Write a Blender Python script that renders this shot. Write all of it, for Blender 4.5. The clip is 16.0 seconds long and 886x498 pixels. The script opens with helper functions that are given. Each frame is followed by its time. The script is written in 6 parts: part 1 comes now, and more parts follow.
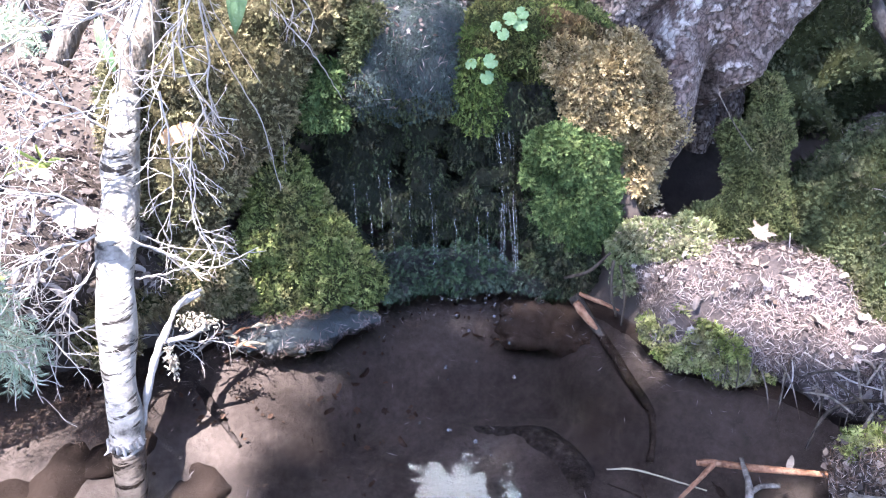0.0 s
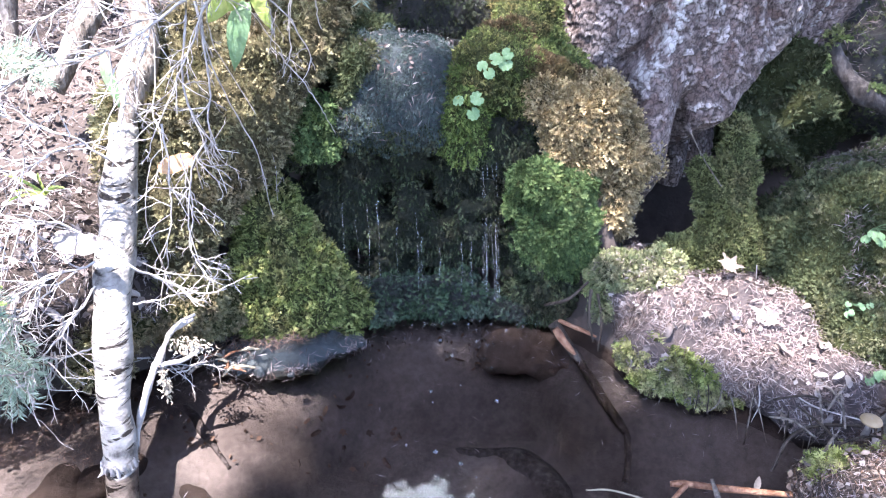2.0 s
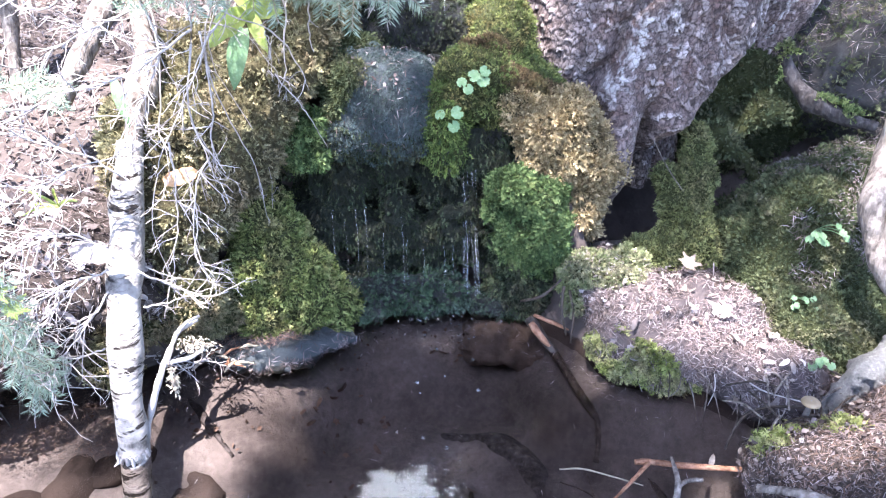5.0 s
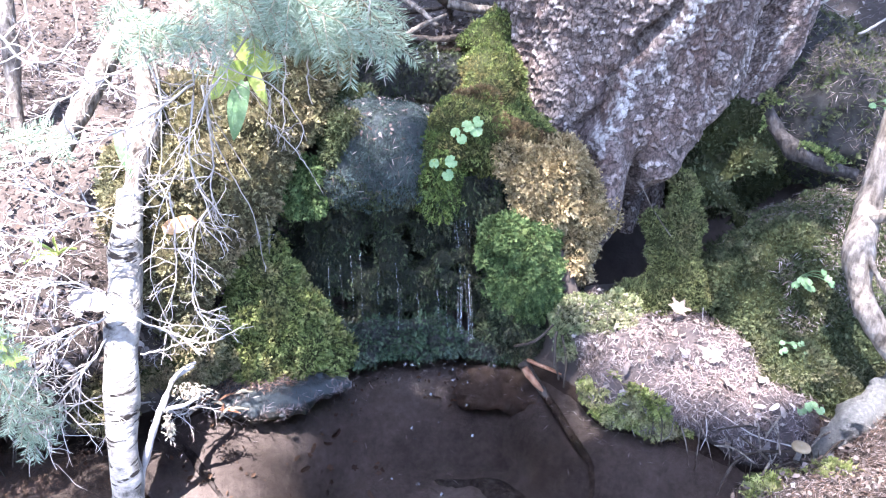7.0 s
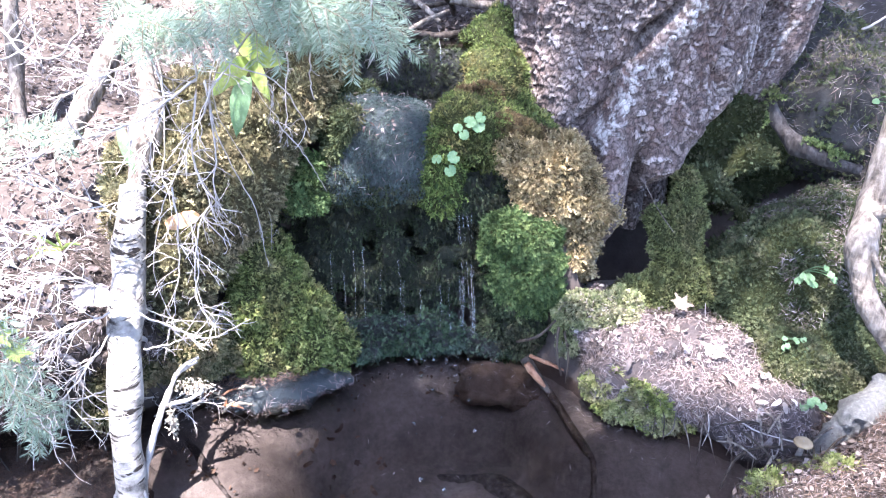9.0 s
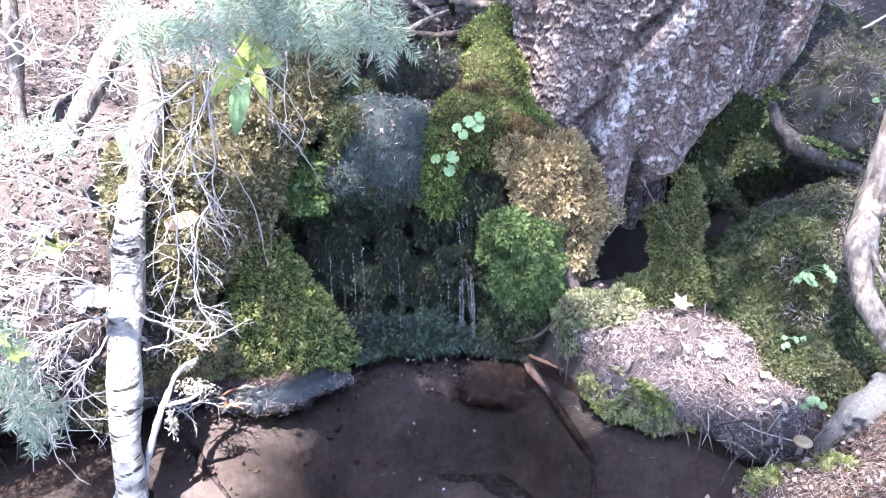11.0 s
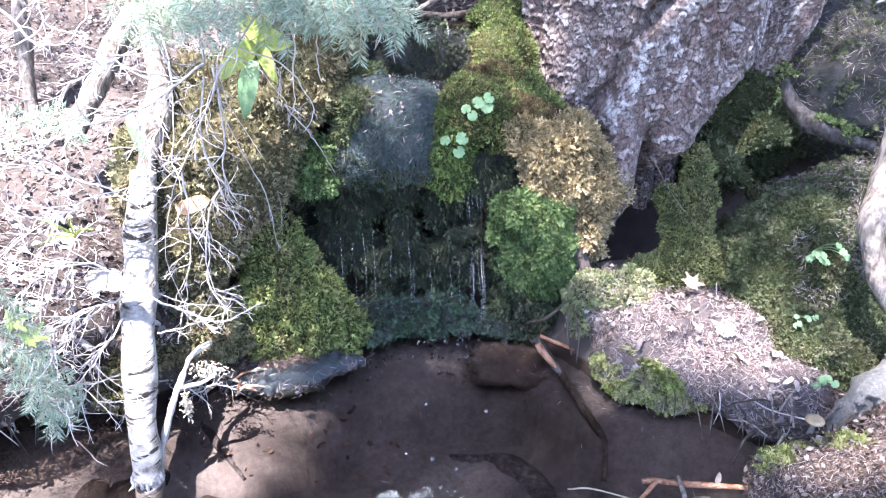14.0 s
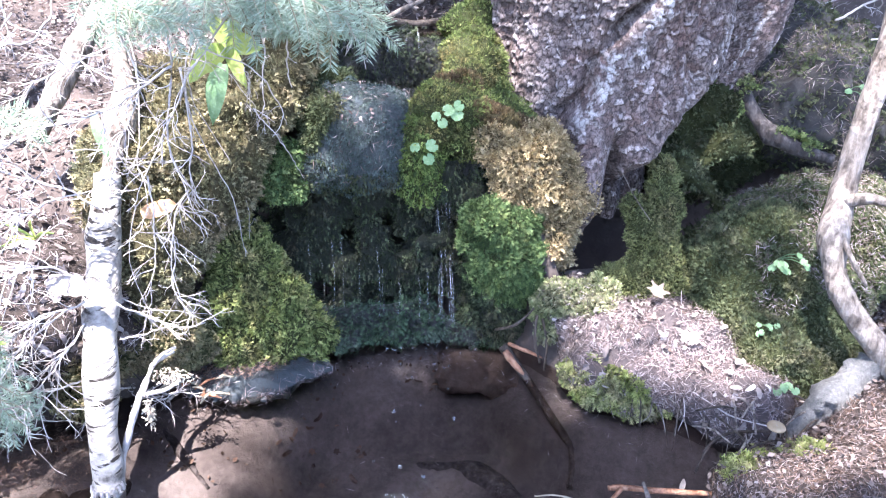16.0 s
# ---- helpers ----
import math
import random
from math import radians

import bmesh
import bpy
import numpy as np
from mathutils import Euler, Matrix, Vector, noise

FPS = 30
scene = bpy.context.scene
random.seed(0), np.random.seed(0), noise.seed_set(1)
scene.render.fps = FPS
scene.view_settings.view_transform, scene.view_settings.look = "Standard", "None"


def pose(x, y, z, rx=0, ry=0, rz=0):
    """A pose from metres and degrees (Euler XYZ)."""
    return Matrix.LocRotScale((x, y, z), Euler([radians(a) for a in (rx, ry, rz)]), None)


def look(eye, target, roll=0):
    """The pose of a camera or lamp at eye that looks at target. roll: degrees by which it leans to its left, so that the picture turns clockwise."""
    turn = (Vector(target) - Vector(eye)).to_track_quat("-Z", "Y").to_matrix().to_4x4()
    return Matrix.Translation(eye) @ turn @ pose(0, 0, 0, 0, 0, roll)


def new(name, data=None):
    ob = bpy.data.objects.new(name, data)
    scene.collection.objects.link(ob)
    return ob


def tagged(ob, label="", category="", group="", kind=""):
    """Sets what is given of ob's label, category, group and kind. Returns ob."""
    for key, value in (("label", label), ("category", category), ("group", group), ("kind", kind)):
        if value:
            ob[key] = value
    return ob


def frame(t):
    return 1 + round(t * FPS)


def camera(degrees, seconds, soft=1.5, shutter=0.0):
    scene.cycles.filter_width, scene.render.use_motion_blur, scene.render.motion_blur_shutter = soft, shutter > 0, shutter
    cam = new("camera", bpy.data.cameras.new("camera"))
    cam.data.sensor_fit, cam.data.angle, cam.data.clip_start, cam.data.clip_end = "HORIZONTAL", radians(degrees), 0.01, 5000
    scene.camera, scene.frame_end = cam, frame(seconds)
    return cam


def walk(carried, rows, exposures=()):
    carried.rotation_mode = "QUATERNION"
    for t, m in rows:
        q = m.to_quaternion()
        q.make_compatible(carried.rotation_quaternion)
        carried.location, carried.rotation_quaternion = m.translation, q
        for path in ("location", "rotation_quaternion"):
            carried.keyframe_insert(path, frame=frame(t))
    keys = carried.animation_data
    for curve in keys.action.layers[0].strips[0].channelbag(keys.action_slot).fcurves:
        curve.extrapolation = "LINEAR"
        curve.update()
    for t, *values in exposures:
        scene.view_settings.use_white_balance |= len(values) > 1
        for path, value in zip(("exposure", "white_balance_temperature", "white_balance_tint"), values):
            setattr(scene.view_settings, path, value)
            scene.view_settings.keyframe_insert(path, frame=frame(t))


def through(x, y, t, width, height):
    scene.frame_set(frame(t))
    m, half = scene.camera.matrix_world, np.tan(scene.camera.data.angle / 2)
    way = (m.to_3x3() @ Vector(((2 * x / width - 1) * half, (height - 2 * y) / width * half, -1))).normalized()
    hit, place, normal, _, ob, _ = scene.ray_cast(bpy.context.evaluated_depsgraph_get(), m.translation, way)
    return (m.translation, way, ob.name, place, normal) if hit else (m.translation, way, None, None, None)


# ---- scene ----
cam = camera(62.0, 16.0, soft=1.1)
PATH = [
    (0, (-0.007, -1.139, 0.742), (-0.106, 0.587, -0.264), -1.6),
    (0.5, (-0.006, -1.137, 0.744), (-0.108, 0.59, -0.261), -1.8),
    (1, (-0.004, -1.138, 0.744), (-0.106, 0.593, -0.252), -1.3),
    (1.5, (-0.015, -1.154, 0.753), (-0.104, 0.597, -0.209), -1.4),
    (2, (-0.033, -1.173, 0.781), (-0.049, 0.579, -0.184), 0.4),
    (2.5, (-0.011, -1.203, 0.794), (-0.02, 0.546, -0.175), -0.1),
    (3, (-0.016, -1.224, 0.805), (-0.043, 0.521, -0.173), -0.3),
    (3.5, (-0.038, -1.235, 0.821), (-0.021, 0.499, -0.176), 0.2),
    (3.7, (-0.028, -1.247, 0.824), (-0.014, 0.486, -0.176), 0.1),
    (5.8, (-0.051, -1.254, 0.867), (0.014, 0.494, -0.104), 0.8),
    (6, (-0.05, -1.257, 0.869), (0.014, 0.512, -0.062), 0.6),
    (6.5, (-0.049, -1.263, 0.877), (0.015, 0.528, -0.011), 0.6),
    (7, (-0.053, -1.263, 0.874), (0.02, 0.522, -0.025), 1.1),
    (7.5, (-0.05, -1.262, 0.872), (0.022, 0.519, -0.036), 1.1),
    (8, (-0.049, -1.264, 0.875), (0.017, 0.515, -0.037), 1.0),
    (8.5, (-0.05, -1.265, 0.877), (0.014, 0.514, -0.034), 0.8),
    (9, (-0.052, -1.265, 0.873), (0.013, 0.516, -0.034), 1.0),
    (11.5, (-0.048, -1.266, 0.872), (0.013, 0.516, -0.033), 0.8),
    (12, (-0.05, -1.265, 0.873), (0.012, 0.518, -0.03), 0.9),
    (12.5, (-0.044, -1.268, 0.877), (0.001, 0.517, -0.022), -0.2),
    (13, (-0.054, -1.263, 0.881), (0.033, 0.526, -0.01), 1.1),
    (13.5, (-0.048, -1.265, 0.878), (-0.025, 0.504, -0.056), 0.4),
    (14, (-0.049, -1.267, 0.872), (-0.015, 0.493, -0.077), -0.1),
    (14.5, (-0.047, -1.269, 0.877), (-0.022, 0.504, -0.048), -0.3),
    (15, (-0.059, -1.263, 0.876), (0.018, 0.516, -0.034), 0.6),
    (15.5, (-0.06, -1.266, 0.876), (0.047, 0.508, -0.043), 1.7),
    (16, (-0.051, -1.268, 0.87), (0.07, 0.499, -0.058), 1.7),
]
walk(cam, [(t, look(eye, target, roll)) for t, eye, target, roll in PATH], ((0, 2.9, 6150, 20), (3.5, 2.93, 6150, 20), (7, 3.04, 6050, 20), (16, 3.04, 6050, 20)))

# ---------------------------------------------------------------- world, sun
TO_SUN = Vector((-0.20, -0.25, 0.94)).normalized()
world = bpy.data.worlds.new("sky")
scene.world = world
world.use_nodes = True
wn = world.node_tree
sky = wn.nodes.new("ShaderNodeTexSky")
sky.sky_type = "NISHITA"
sky.sun_disc = False
sky.sun_elevation = math.asin(TO_SUN.z)
sky.sun_rotation = math.atan2(TO_SUN.x, TO_SUN.y)
wn.links.new(sky.outputs[0], wn.nodes["Background"].inputs[0])
wn.nodes["Background"].inputs[1].default_value = 0.13
sun = new("sun", bpy.data.lights.new("sun", "SUN"))
sun.data.energy = 4.6
sun.data.angle = radians(0.53)
sun.data.color = (1.0, 0.95, 0.87)
sun.matrix_world = look(TO_SUN * 20, (0, 0, 0))


# ---------------------------------------------------------------- numbers and meshes
def rng(seed):
    return np.random.default_rng(seed)


def step(a, b, t):
    s = np.clip((t - a) / (b - a), 0, 1)
    return s * s * (3 - 2 * s)


def unit(v):
    return v / np.maximum(np.linalg.norm(v, axis=-1, keepdims=True), 1e-9)


def vnoise(p, scale, seed=0):
    """Smooth value noise in -1..1 at points p (..., 3)."""
    q = p * scale + 137.0
    i = np.floor(q).astype(np.int64)
    f = q - i
    f = f * f * (3 - 2 * f)
    out = 0
    for dx in (0, 1):
        for dy in (0, 1):
            for dz in (0, 1):
                n = (i[..., 0] + dx) * 73856093 ^ (i[..., 1] + dy) * 19349663 ^ (i[..., 2] + dz) * 83492791 ^ seed * 2654435
                n = (n ^ (n >> 13)) * 1274126177 & 0x7FFFFFFF
                n = (n ^ (n >> 11)) * 668265263 & 0x7FFFFFFF
                w = np.where(dx, f[..., 0], 1 - f[..., 0]) * np.where(dy, f[..., 1], 1 - f[..., 1]) * np.where(dz, f[..., 2], 1 - f[..., 2])
                out = out + w * (n / 0x3FFFFFFF - 1.0)
    return out


def fbm(p, scale, octaves=3, seed=0):
    return sum(vnoise(p, scale * 2 ** k, seed + k) * 0.5 ** k for k in range(octaves))


def mesh_from(name, verts, faces, smooth=False):
    """A mesh from numpy arrays: verts (n, 3), faces (m, k)."""
    me = bpy.data.meshes.new(name)
    verts, faces = np.asarray(verts, np.float32), np.asarray(faces, np.int32)
    m, k = faces.shape
    me.vertices.add(len(verts))
    me.vertices.foreach_set("co", verts.ravel())
    me.loops.add(m * k)
    me.loops.foreach_set("vertex_index", faces.ravel())
    me.polygons.add(m)
    me.polygons.foreach_set("loop_start", np.arange(0, m * k, k, dtype=np.int32))
    if smooth:
        me.polygons.foreach_set("use_smooth", np.ones(m, bool))
    me.update(calc_edges=True)
    return me


def obj(name, verts, faces, material, parent=None, label="", smooth=False, **tags):
    ob = new(name, mesh_from(name, verts, faces, smooth))
    ob.data.materials.append(material)
    if parent is not None:
        ob.parent = parent
    return tagged(ob, label, **tags)


def thing(name, at, label, category, group="", kind=""):
    ob = new(name)
    ob.location = at
    ob.empty_display_size = 0.05
    return tagged(ob, label, category, group, kind)


def part(name, verts, faces, material, parent, label="", smooth=False, kind=""):
    """One mesh in world coordinates under a thing that is only moved, not turned."""
    base = np.array(parent.matrix_basis.translation) + (np.array(parent.parent.matrix_basis.translation) if parent.parent else 0)
    return obj(name, np.asarray(verts) - base, faces, material, parent, label, smooth, kind=kind)


class Bag:
    """Gathers pieces of geometry of one face size."""

    def __init__(self):
        self.v, self.f, self.n = [], [], 0

    def add(self, v, f):
        self.v.append(np.asarray(v))
        self.f.append(np.asarray(f) + self.n)
        self.n += len(v)

    def arrays(self):
        return np.concatenate(self.v), np.concatenate(self.f)


# ---------------------------------------------------------------- organic bodies
def ell(c, r, turn=0.0, tilt=0.0):
    """An ellipsoid; turn about z and tilt about its own x, degrees."""
    m = np.array((Euler((radians(tilt), 0, radians(turn))).to_matrix()))
    c, r = np.array(c, float), np.array(r, float)

    def field(p):
        q = ((p - c) @ m) / r
        k = np.linalg.norm(q, axis=-1)
        return (k - 1) * r.min() * 1.1
    return field, c - r.max(), c + r.max()


def rod(a, b, ra, rb):
    """A capsule that tapers from ra at a to rb at b."""
    a, b = np.array(a, float), np.array(b, float)

    def field(p):
        h = np.clip(((p - a) @ (b - a)) / ((b - a) @ (b - a)), 0, 1)
        return np.linalg.norm(p - a - h[..., None] * (b - a), axis=-1) - (ra + (rb - ra) * h)
    r = max(ra, rb)
    return field, np.minimum(a, b) - r, np.maximum(a, b) + r


def body(shapes, res, blend=0.03, rough=((9, 0.012),), cut=(), seed=0):
    """A closed lumpy mesh round the given shapes, by surface nets: verts, quads."""
    lo = np.min([s[1] for s in shapes], 0) - 0.05
    hi = np.max([s[2] for s in shapes], 0) + 0.05
    axes = [np.arange(l, h + res, res) for l, h in zip(lo, hi)]
    p = np.stack(np.meshgrid(*axes, indexing="ij"), -1)
    d = shapes[0][0](p)
    for s in shapes[1:]:
        e = s[0](p)
        h = np.clip(0.5 + 0.5 * (e - d) / blend, 0, 1)
        d = e + (d - e) * h - blend * h * (1 - h)
    for s in cut:
        e = -s[0](p)
        h = np.clip(0.5 - 0.5 * (e - d) / blend, 0, 1)
        d = e + (d - e) * h + blend * h * (1 - h)
    for k, (scale, amount) in enumerate(rough):
        d = d + vnoise(p, scale, seed + k) * amount
    return nets(d, lo, res)


def nets(d, lo, res):
    n = np.array(d.shape)
    cells = n - 1
    total, count = np.zeros((*cells, 3)), np.zeros(tuple(cells))
    inside = d < 0
    quads = []
    ids = -np.ones(tuple(cells), np.int64)
    for axis in range(3):
        u, w = [a for a in range(3) if a != axis]
        low = [slice(None)] * 3
        high = [slice(None)] * 3
        low[axis], high[axis] = slice(0, -1), slice(1, None)
        a, b = d[tuple(low)], d[tuple(high)]
        cross = (a < 0) != (b < 0)
        t = np.where(cross, a / np.where(a == b, 1, a - b), 0)
        for du in (0, 1):
            for dw in (0, 1):
                s = [slice(None)] * 3
                s[u] = slice(du, n[u] - 1 + du)
                s[w] = slice(dw, n[w] - 1 + dw)
                c, tt = cross[tuple(s)], t[tuple(s)]
                off = np.zeros((*c.shape, 3))
                off[..., axis], off[..., u], off[..., w] = tt, du, dw
                total += off * c[..., None]
                count += c
    used = count > 0
    ids[used] = np.arange(used.sum())
    grid = np.stack(np.meshgrid(*[np.arange(c) for c in cells], indexing="ij"), -1)
    verts = (grid[used] + total[used] / count[used][:, None]) * res + lo
    for axis in range(3):
        u, w = (axis + 1) % 3, (axis + 2) % 3
        low = [slice(1, -1)] * 3
        high = [slice(1, -1)] * 3
        low[axis], high[axis] = slice(0, -1), slice(1, None)
        a, b = inside[tuple(low)], inside[tuple(high)]
        where = np.argwhere(a != b)
        if not len(where):
            continue
        flip = a[a != b]
        where[:, u] += 1
        where[:, w] += 1
        ring = []
        for du, dw in ((0, 0), (1, 0), (1, 1), (0, 1)):
            q = where.copy()
            q[:, u] -= du
            q[:, w] -= dw
            ring.append(ids[q[:, 0], q[:, 1], q[:, 2]])
        ring = np.stack(ring, 1)
        quads.append(np.where(flip[:, None], ring, ring[:, ::-1]))
    return verts, np.concatenate(quads)


def sample(v, f, count, seed, keep=None):
    """Points and normals spread evenly over a mesh of triangles or quads."""
    tri = np.concatenate([f[:, :3], f[:, [0, 2, 3]]]) if f.shape[1] == 4 else f
    a, b, c = v[tri[:, 0]], v[tri[:, 1]], v[tri[:, 2]]
    n = np.cross(b - a, c - a)
    area = np.linalg.norm(n, axis=1)
    r = rng(seed)
    i = r.choice(len(tri), count, p=area / area.sum())
    s, t = np.sqrt(r.random(count)), r.random(count)
    p = a[i] * (1 - s)[:, None] + b[i] * (s * (1 - t))[:, None] + c[i] * (s * t)[:, None]
    n = unit(n[i])
    if keep is not None:
        k = keep(p, n)
        p, n = p[k], n[k]
    return p, n


def kites(p, n, along, length, width, seed, droop=0.0, lift=0.3):
    """A leaf of four corners from each point p along the given way."""
    r = rng(seed)
    side = unit(np.cross(along, n) + r.normal(0, 0.25, p.shape))
    length, width = np.broadcast_to(length, len(p))[:, None], np.broadcast_to(width, len(p))[:, None]
    mid = p + along * length * 0.5 + n * length * lift * 0.3
    tip = p + along * length + n * length * lift * 0.2
    tip[:, 2] -= droop * length[:, 0]
    v = np.stack([p, mid + side * width * 0.5, tip, mid - side * width * 0.5], 1).reshape(-1, 3)
    f = np.arange(len(p) * 4).reshape(-1, 4)
    return v, f


def moss(v, f, count, seed, size=0.008, slim=0.42, leaves=8, keep=None, hang=0.0, spread=1.25):
    """Moss all over a body: every shoot is a small curved frond with leaves along both sides."""
    p, n = sample(v, f, int(count * 0.95), seed, keep)
    r = rng(seed + 1)
    m = len(p)
    clump = 0.8 * vnoise(p, 42, seed) + 0.8 * vnoise(p, 95, seed + 3)
    long = size * 1.25 * (0.55 + 0.7 * r.random(m)) * (1 + 0.25 * clump)
    p = p + n * (0.0085 * np.maximum(clump, -0.3) + 0.0030 - size * 0.35)[:, None] + r.normal(0, size * 0.12, p.shape)
    down = np.array((0, 0, -hang))
    axis = unit(n * 0.8 + r.normal(0, 0.42 * spread, n.shape) + down)
    bend = unit(axis + r.normal(0, 0.45, n.shape) + n * 0.25 + down * 0.8)
    side = unit(np.cross(axis, r.normal(0, 1, n.shape)))
    flat = np.cross(side, axis)
    pairs = max(2, leaves // 2 - 1)
    t = np.linspace(0.0, 1.0, pairs + 1)
    stem = [p + axis * (long * a)[:, None] + (bend - axis) * (long * 0.6 * a * a)[:, None] for a in t]
    rows = list(stem)
    for k in range(pairs):
        reach = (long * slim * 1.45 * (1.0 - 0.55 * t[k]) * (0.7 + 0.6 * r.random(m)))[:, None]
        for sign in (1, -1):
            rows.append((stem[k] + stem[k + 1]) / 2 + (side * sign * 0.8 + axis * 0.75 + flat * 0.3) * reach * 0.8)
    each = len(rows)
    verts = np.stack(rows, 1).reshape(-1, 3)
    one = []
    for k in range(pairs):
        left, right = pairs + 1 + 2 * k, pairs + 2 + 2 * k
        one += [(k, k + 1, left), (k + 1, k, right)]
    faces = (np.array(one)[None] + (np.arange(m) * each)[:, None, None]).reshape(-1, 3)
    return verts, faces


def tube(points, radii, sides=6, seed=0, bumps=0.0, caps=True):
    """A round tube along points, verts and quads."""
    pts = np.asarray(points, float)
    rad = np.broadcast_to(np.asarray(radii, float), len(pts)).copy()
    t = unit(np.gradient(pts, axis=0))
    up = np.array((0.13, 0.21, 0.97)) if abs(t[0, 2]) < 0.9 else np.array((1.0, 0.1, 0.0))
    a = unit(np.cross(t, up))
    b = np.cross(t, a)
    ang = np.linspace(0, 2 * np.pi, sides, endpoint=False)
    ring = np.cos(ang)[None, :, None] * a[:, None] + np.sin(ang)[None, :, None] * b[:, None]
    v = pts[:, None] + ring * rad[:, None, None]
    if bumps:
        v = v + ring * (fbm(v, 0.35 / max(rad.max(), 1e-4), 3, seed) * bumps * rad[:, None])[..., None]
    n = len(pts)
    i, j = np.meshgrid(np.arange(n - 1), np.arange(sides), indexing="ij")
    f = np.stack([i * sides + j, i * sides + (j + 1) % sides, (i + 1) * sides + (j + 1) % sides, (i + 1) * sides + j], -1).reshape(-1, 4)
    v = v.reshape(-1, 3)
    if caps:
        v = np.concatenate([v, pts[:1], pts[-1:]])
        # caps as thin quads between every second pair of rim points
        capq = []
        for s in range(0, sides, 2):
            capq.append((n * sides, (s + 2) % sides, (s + 1) % sides, s))
            capq.append((n * sides + 1, (n - 1) * sides + s, (n - 1) * sides + (s + 1) % sides, (n - 1) * sides + (s + 2) % sides))
        f = np.concatenate([f, np.array(capq)])
    return v, f


def bent(a, b, n, wobble, seed, sag=0.0):
    """Points on a crooked line from a to b."""
    r = rng(seed)
    a, b = np.array(a, float), np.array(b, float)
    t = np.linspace(0, 1, n)
    p = a + (b - a) * t[:, None]
    L = np.linalg.norm(b - a)
    off = np.cumsum(r.normal(0, 1, (n, 3)), 0)
    off -= off[0] + (off[-1] - off[0]) * t[:, None]
    p = p + off * wobble * L / n ** 0.5
    p[:, 2] -= sag * L * np.sin(np.pi * t)
    return p


def path(points, n):
    """A smooth line through a few points (Catmull-Rom)."""
    p = np.array(points, float)
    p = np.concatenate([2 * p[:1] - p[1:2], p, 2 * p[-1:] - p[-2:-1]])
    t = np.linspace(0, len(points) - 1 - 1e-6, n)
    i = t.astype(int)
    u = (t - i)[:, None]
    a, b, c, d = p[i], p[i + 1], p[i + 2], p[i + 3]
    return 0.5 * (2 * b + (c - a) * u + (2 * a - 5 * b + 4 * c - d) * u ** 2 + (3 * b - a - 3 * c + d) * u ** 3)


# ---------------------------------------------------------------- materials
class Nodes:
    def __init__(self, name):
        self.mat = bpy.data.materials.new(name)
        self.mat.use_nodes = True
        self.t = self.mat.node_tree
        self.bsdf = self.t.nodes["Principled BSDF"]
        self.out = self.t.nodes["Material Output"]
        self.pos = self.t.nodes.new("ShaderNodeNewGeometry")

    def node(self, kind, **inputs):
        n = self.t.nodes.new(kind)
        for k, v in inputs.items():
            self.put(n.inputs[k.replace("_", " ")], v)
        return n

    def put(self, socket, v):
        if isinstance(v, bpy.types.NodeSocket):
            self.t.links.new(v, socket)
        else:
            socket.default_value = v

    def noise(self, scale, detail=4.0, rough=0.6, stretch=None):
        where = self.pos.outputs["Position"]
        if stretch:
            m = self.node("ShaderNodeMapping", Vector=where)
            m.inputs["Scale"].default_value = stretch
            where = m.outputs[0]
        return self.node("ShaderNodeTexNoise", Vector=where, Scale=scale, Detail=detail, Roughness=rough).outputs[0]

    def ramp(self, fac, stops):
        r = self.node("ShaderNodeValToRGB", Fac=fac)
        e = r.color_ramp.elements
        while len(e) < len(stops):
            e.new(0.5)
        for el, (at, c) in zip(e, stops):
            el.position, el.color = at, (*c, 1)
        return r.outputs[0]

    def mix(self, fac, a, b, mode="MIX"):
        m = self.t.nodes.new("ShaderNodeMix")
        m.data_type, m.blend_type = "RGBA", mode
        for s, v in ((m.inputs[0], fac), (m.inputs[6], a), (m.inputs[7], b)):
            self.put(s, (*v, 1) if isinstance(v, tuple) and len(v) == 3 else v)
        return m.outputs[2]

    def math(self, op, a, b=0.5):
        m = self.t.nodes.new("ShaderNodeMath")
        m.operation = op
        self.put(m.inputs[0], a)
        self.put(m.inputs[1], b)
        return m.outputs[0]

    def bump(self, height, strength, distance):
        b = self.node("ShaderNodeBump", Height=height, Strength=strength, Distance=distance)
        self.put(self.bsdf.inputs["Normal"], b.outputs[0])

    def done(self, color=None, rough=0.8, spec=0.3, metal=0.0, through=0.0, through_color=None):
        if color is not None:
            self.put(self.bsdf.inputs["Base Color"], color)
        self.put(self.bsdf.inputs["Roughness"], rough)
        self.bsdf.inputs["Specular IOR Level"].default_value = spec
        self.bsdf.inputs["Metallic"].default_value = metal
        if through:
            tr = self.node("ShaderNodeBsdfTranslucent")
            self.put(tr.inputs[0], through_color if through_color is not None else color)
            ms = self.node("ShaderNodeMixShader", Fac=through)
            self.t.links.new(self.bsdf.outputs[0], ms.inputs[1])
            self.t.links.new(tr.outputs[0], ms.inputs[2])
            self.t.links.new(ms.outputs[0], self.out.inputs[0])
        return self.mat


def moss_mat(name, dark, mid, light, dry, dryness=0.4, scale=14.0):
    """Leafy moss: every leaf its own tone, dry patches in large spots."""
    m = Nodes(name)
    leaf = m.ramp(m.pos.outputs["Random Per Island"], ((0.0, dark), (0.5, mid), (1.0, light)))
    spots = m.ramp(m.noise(scale, 5.0, 0.65), ((max(0.0, 0.62 - dryness * 0.5), (0, 0, 0)), (min(1.0, 0.80 - dryness * 0.35), (1, 1, 1))))
    faded = m.mix(1.0, dry, m.ramp(m.pos.outputs["Random Per Island"], ((0.0, (0.4, 0.4, 0.4)), (0.5, (0.9, 0.9, 0.9)), (1.0, (1.6, 1.6, 1.6)))), "MULTIPLY")
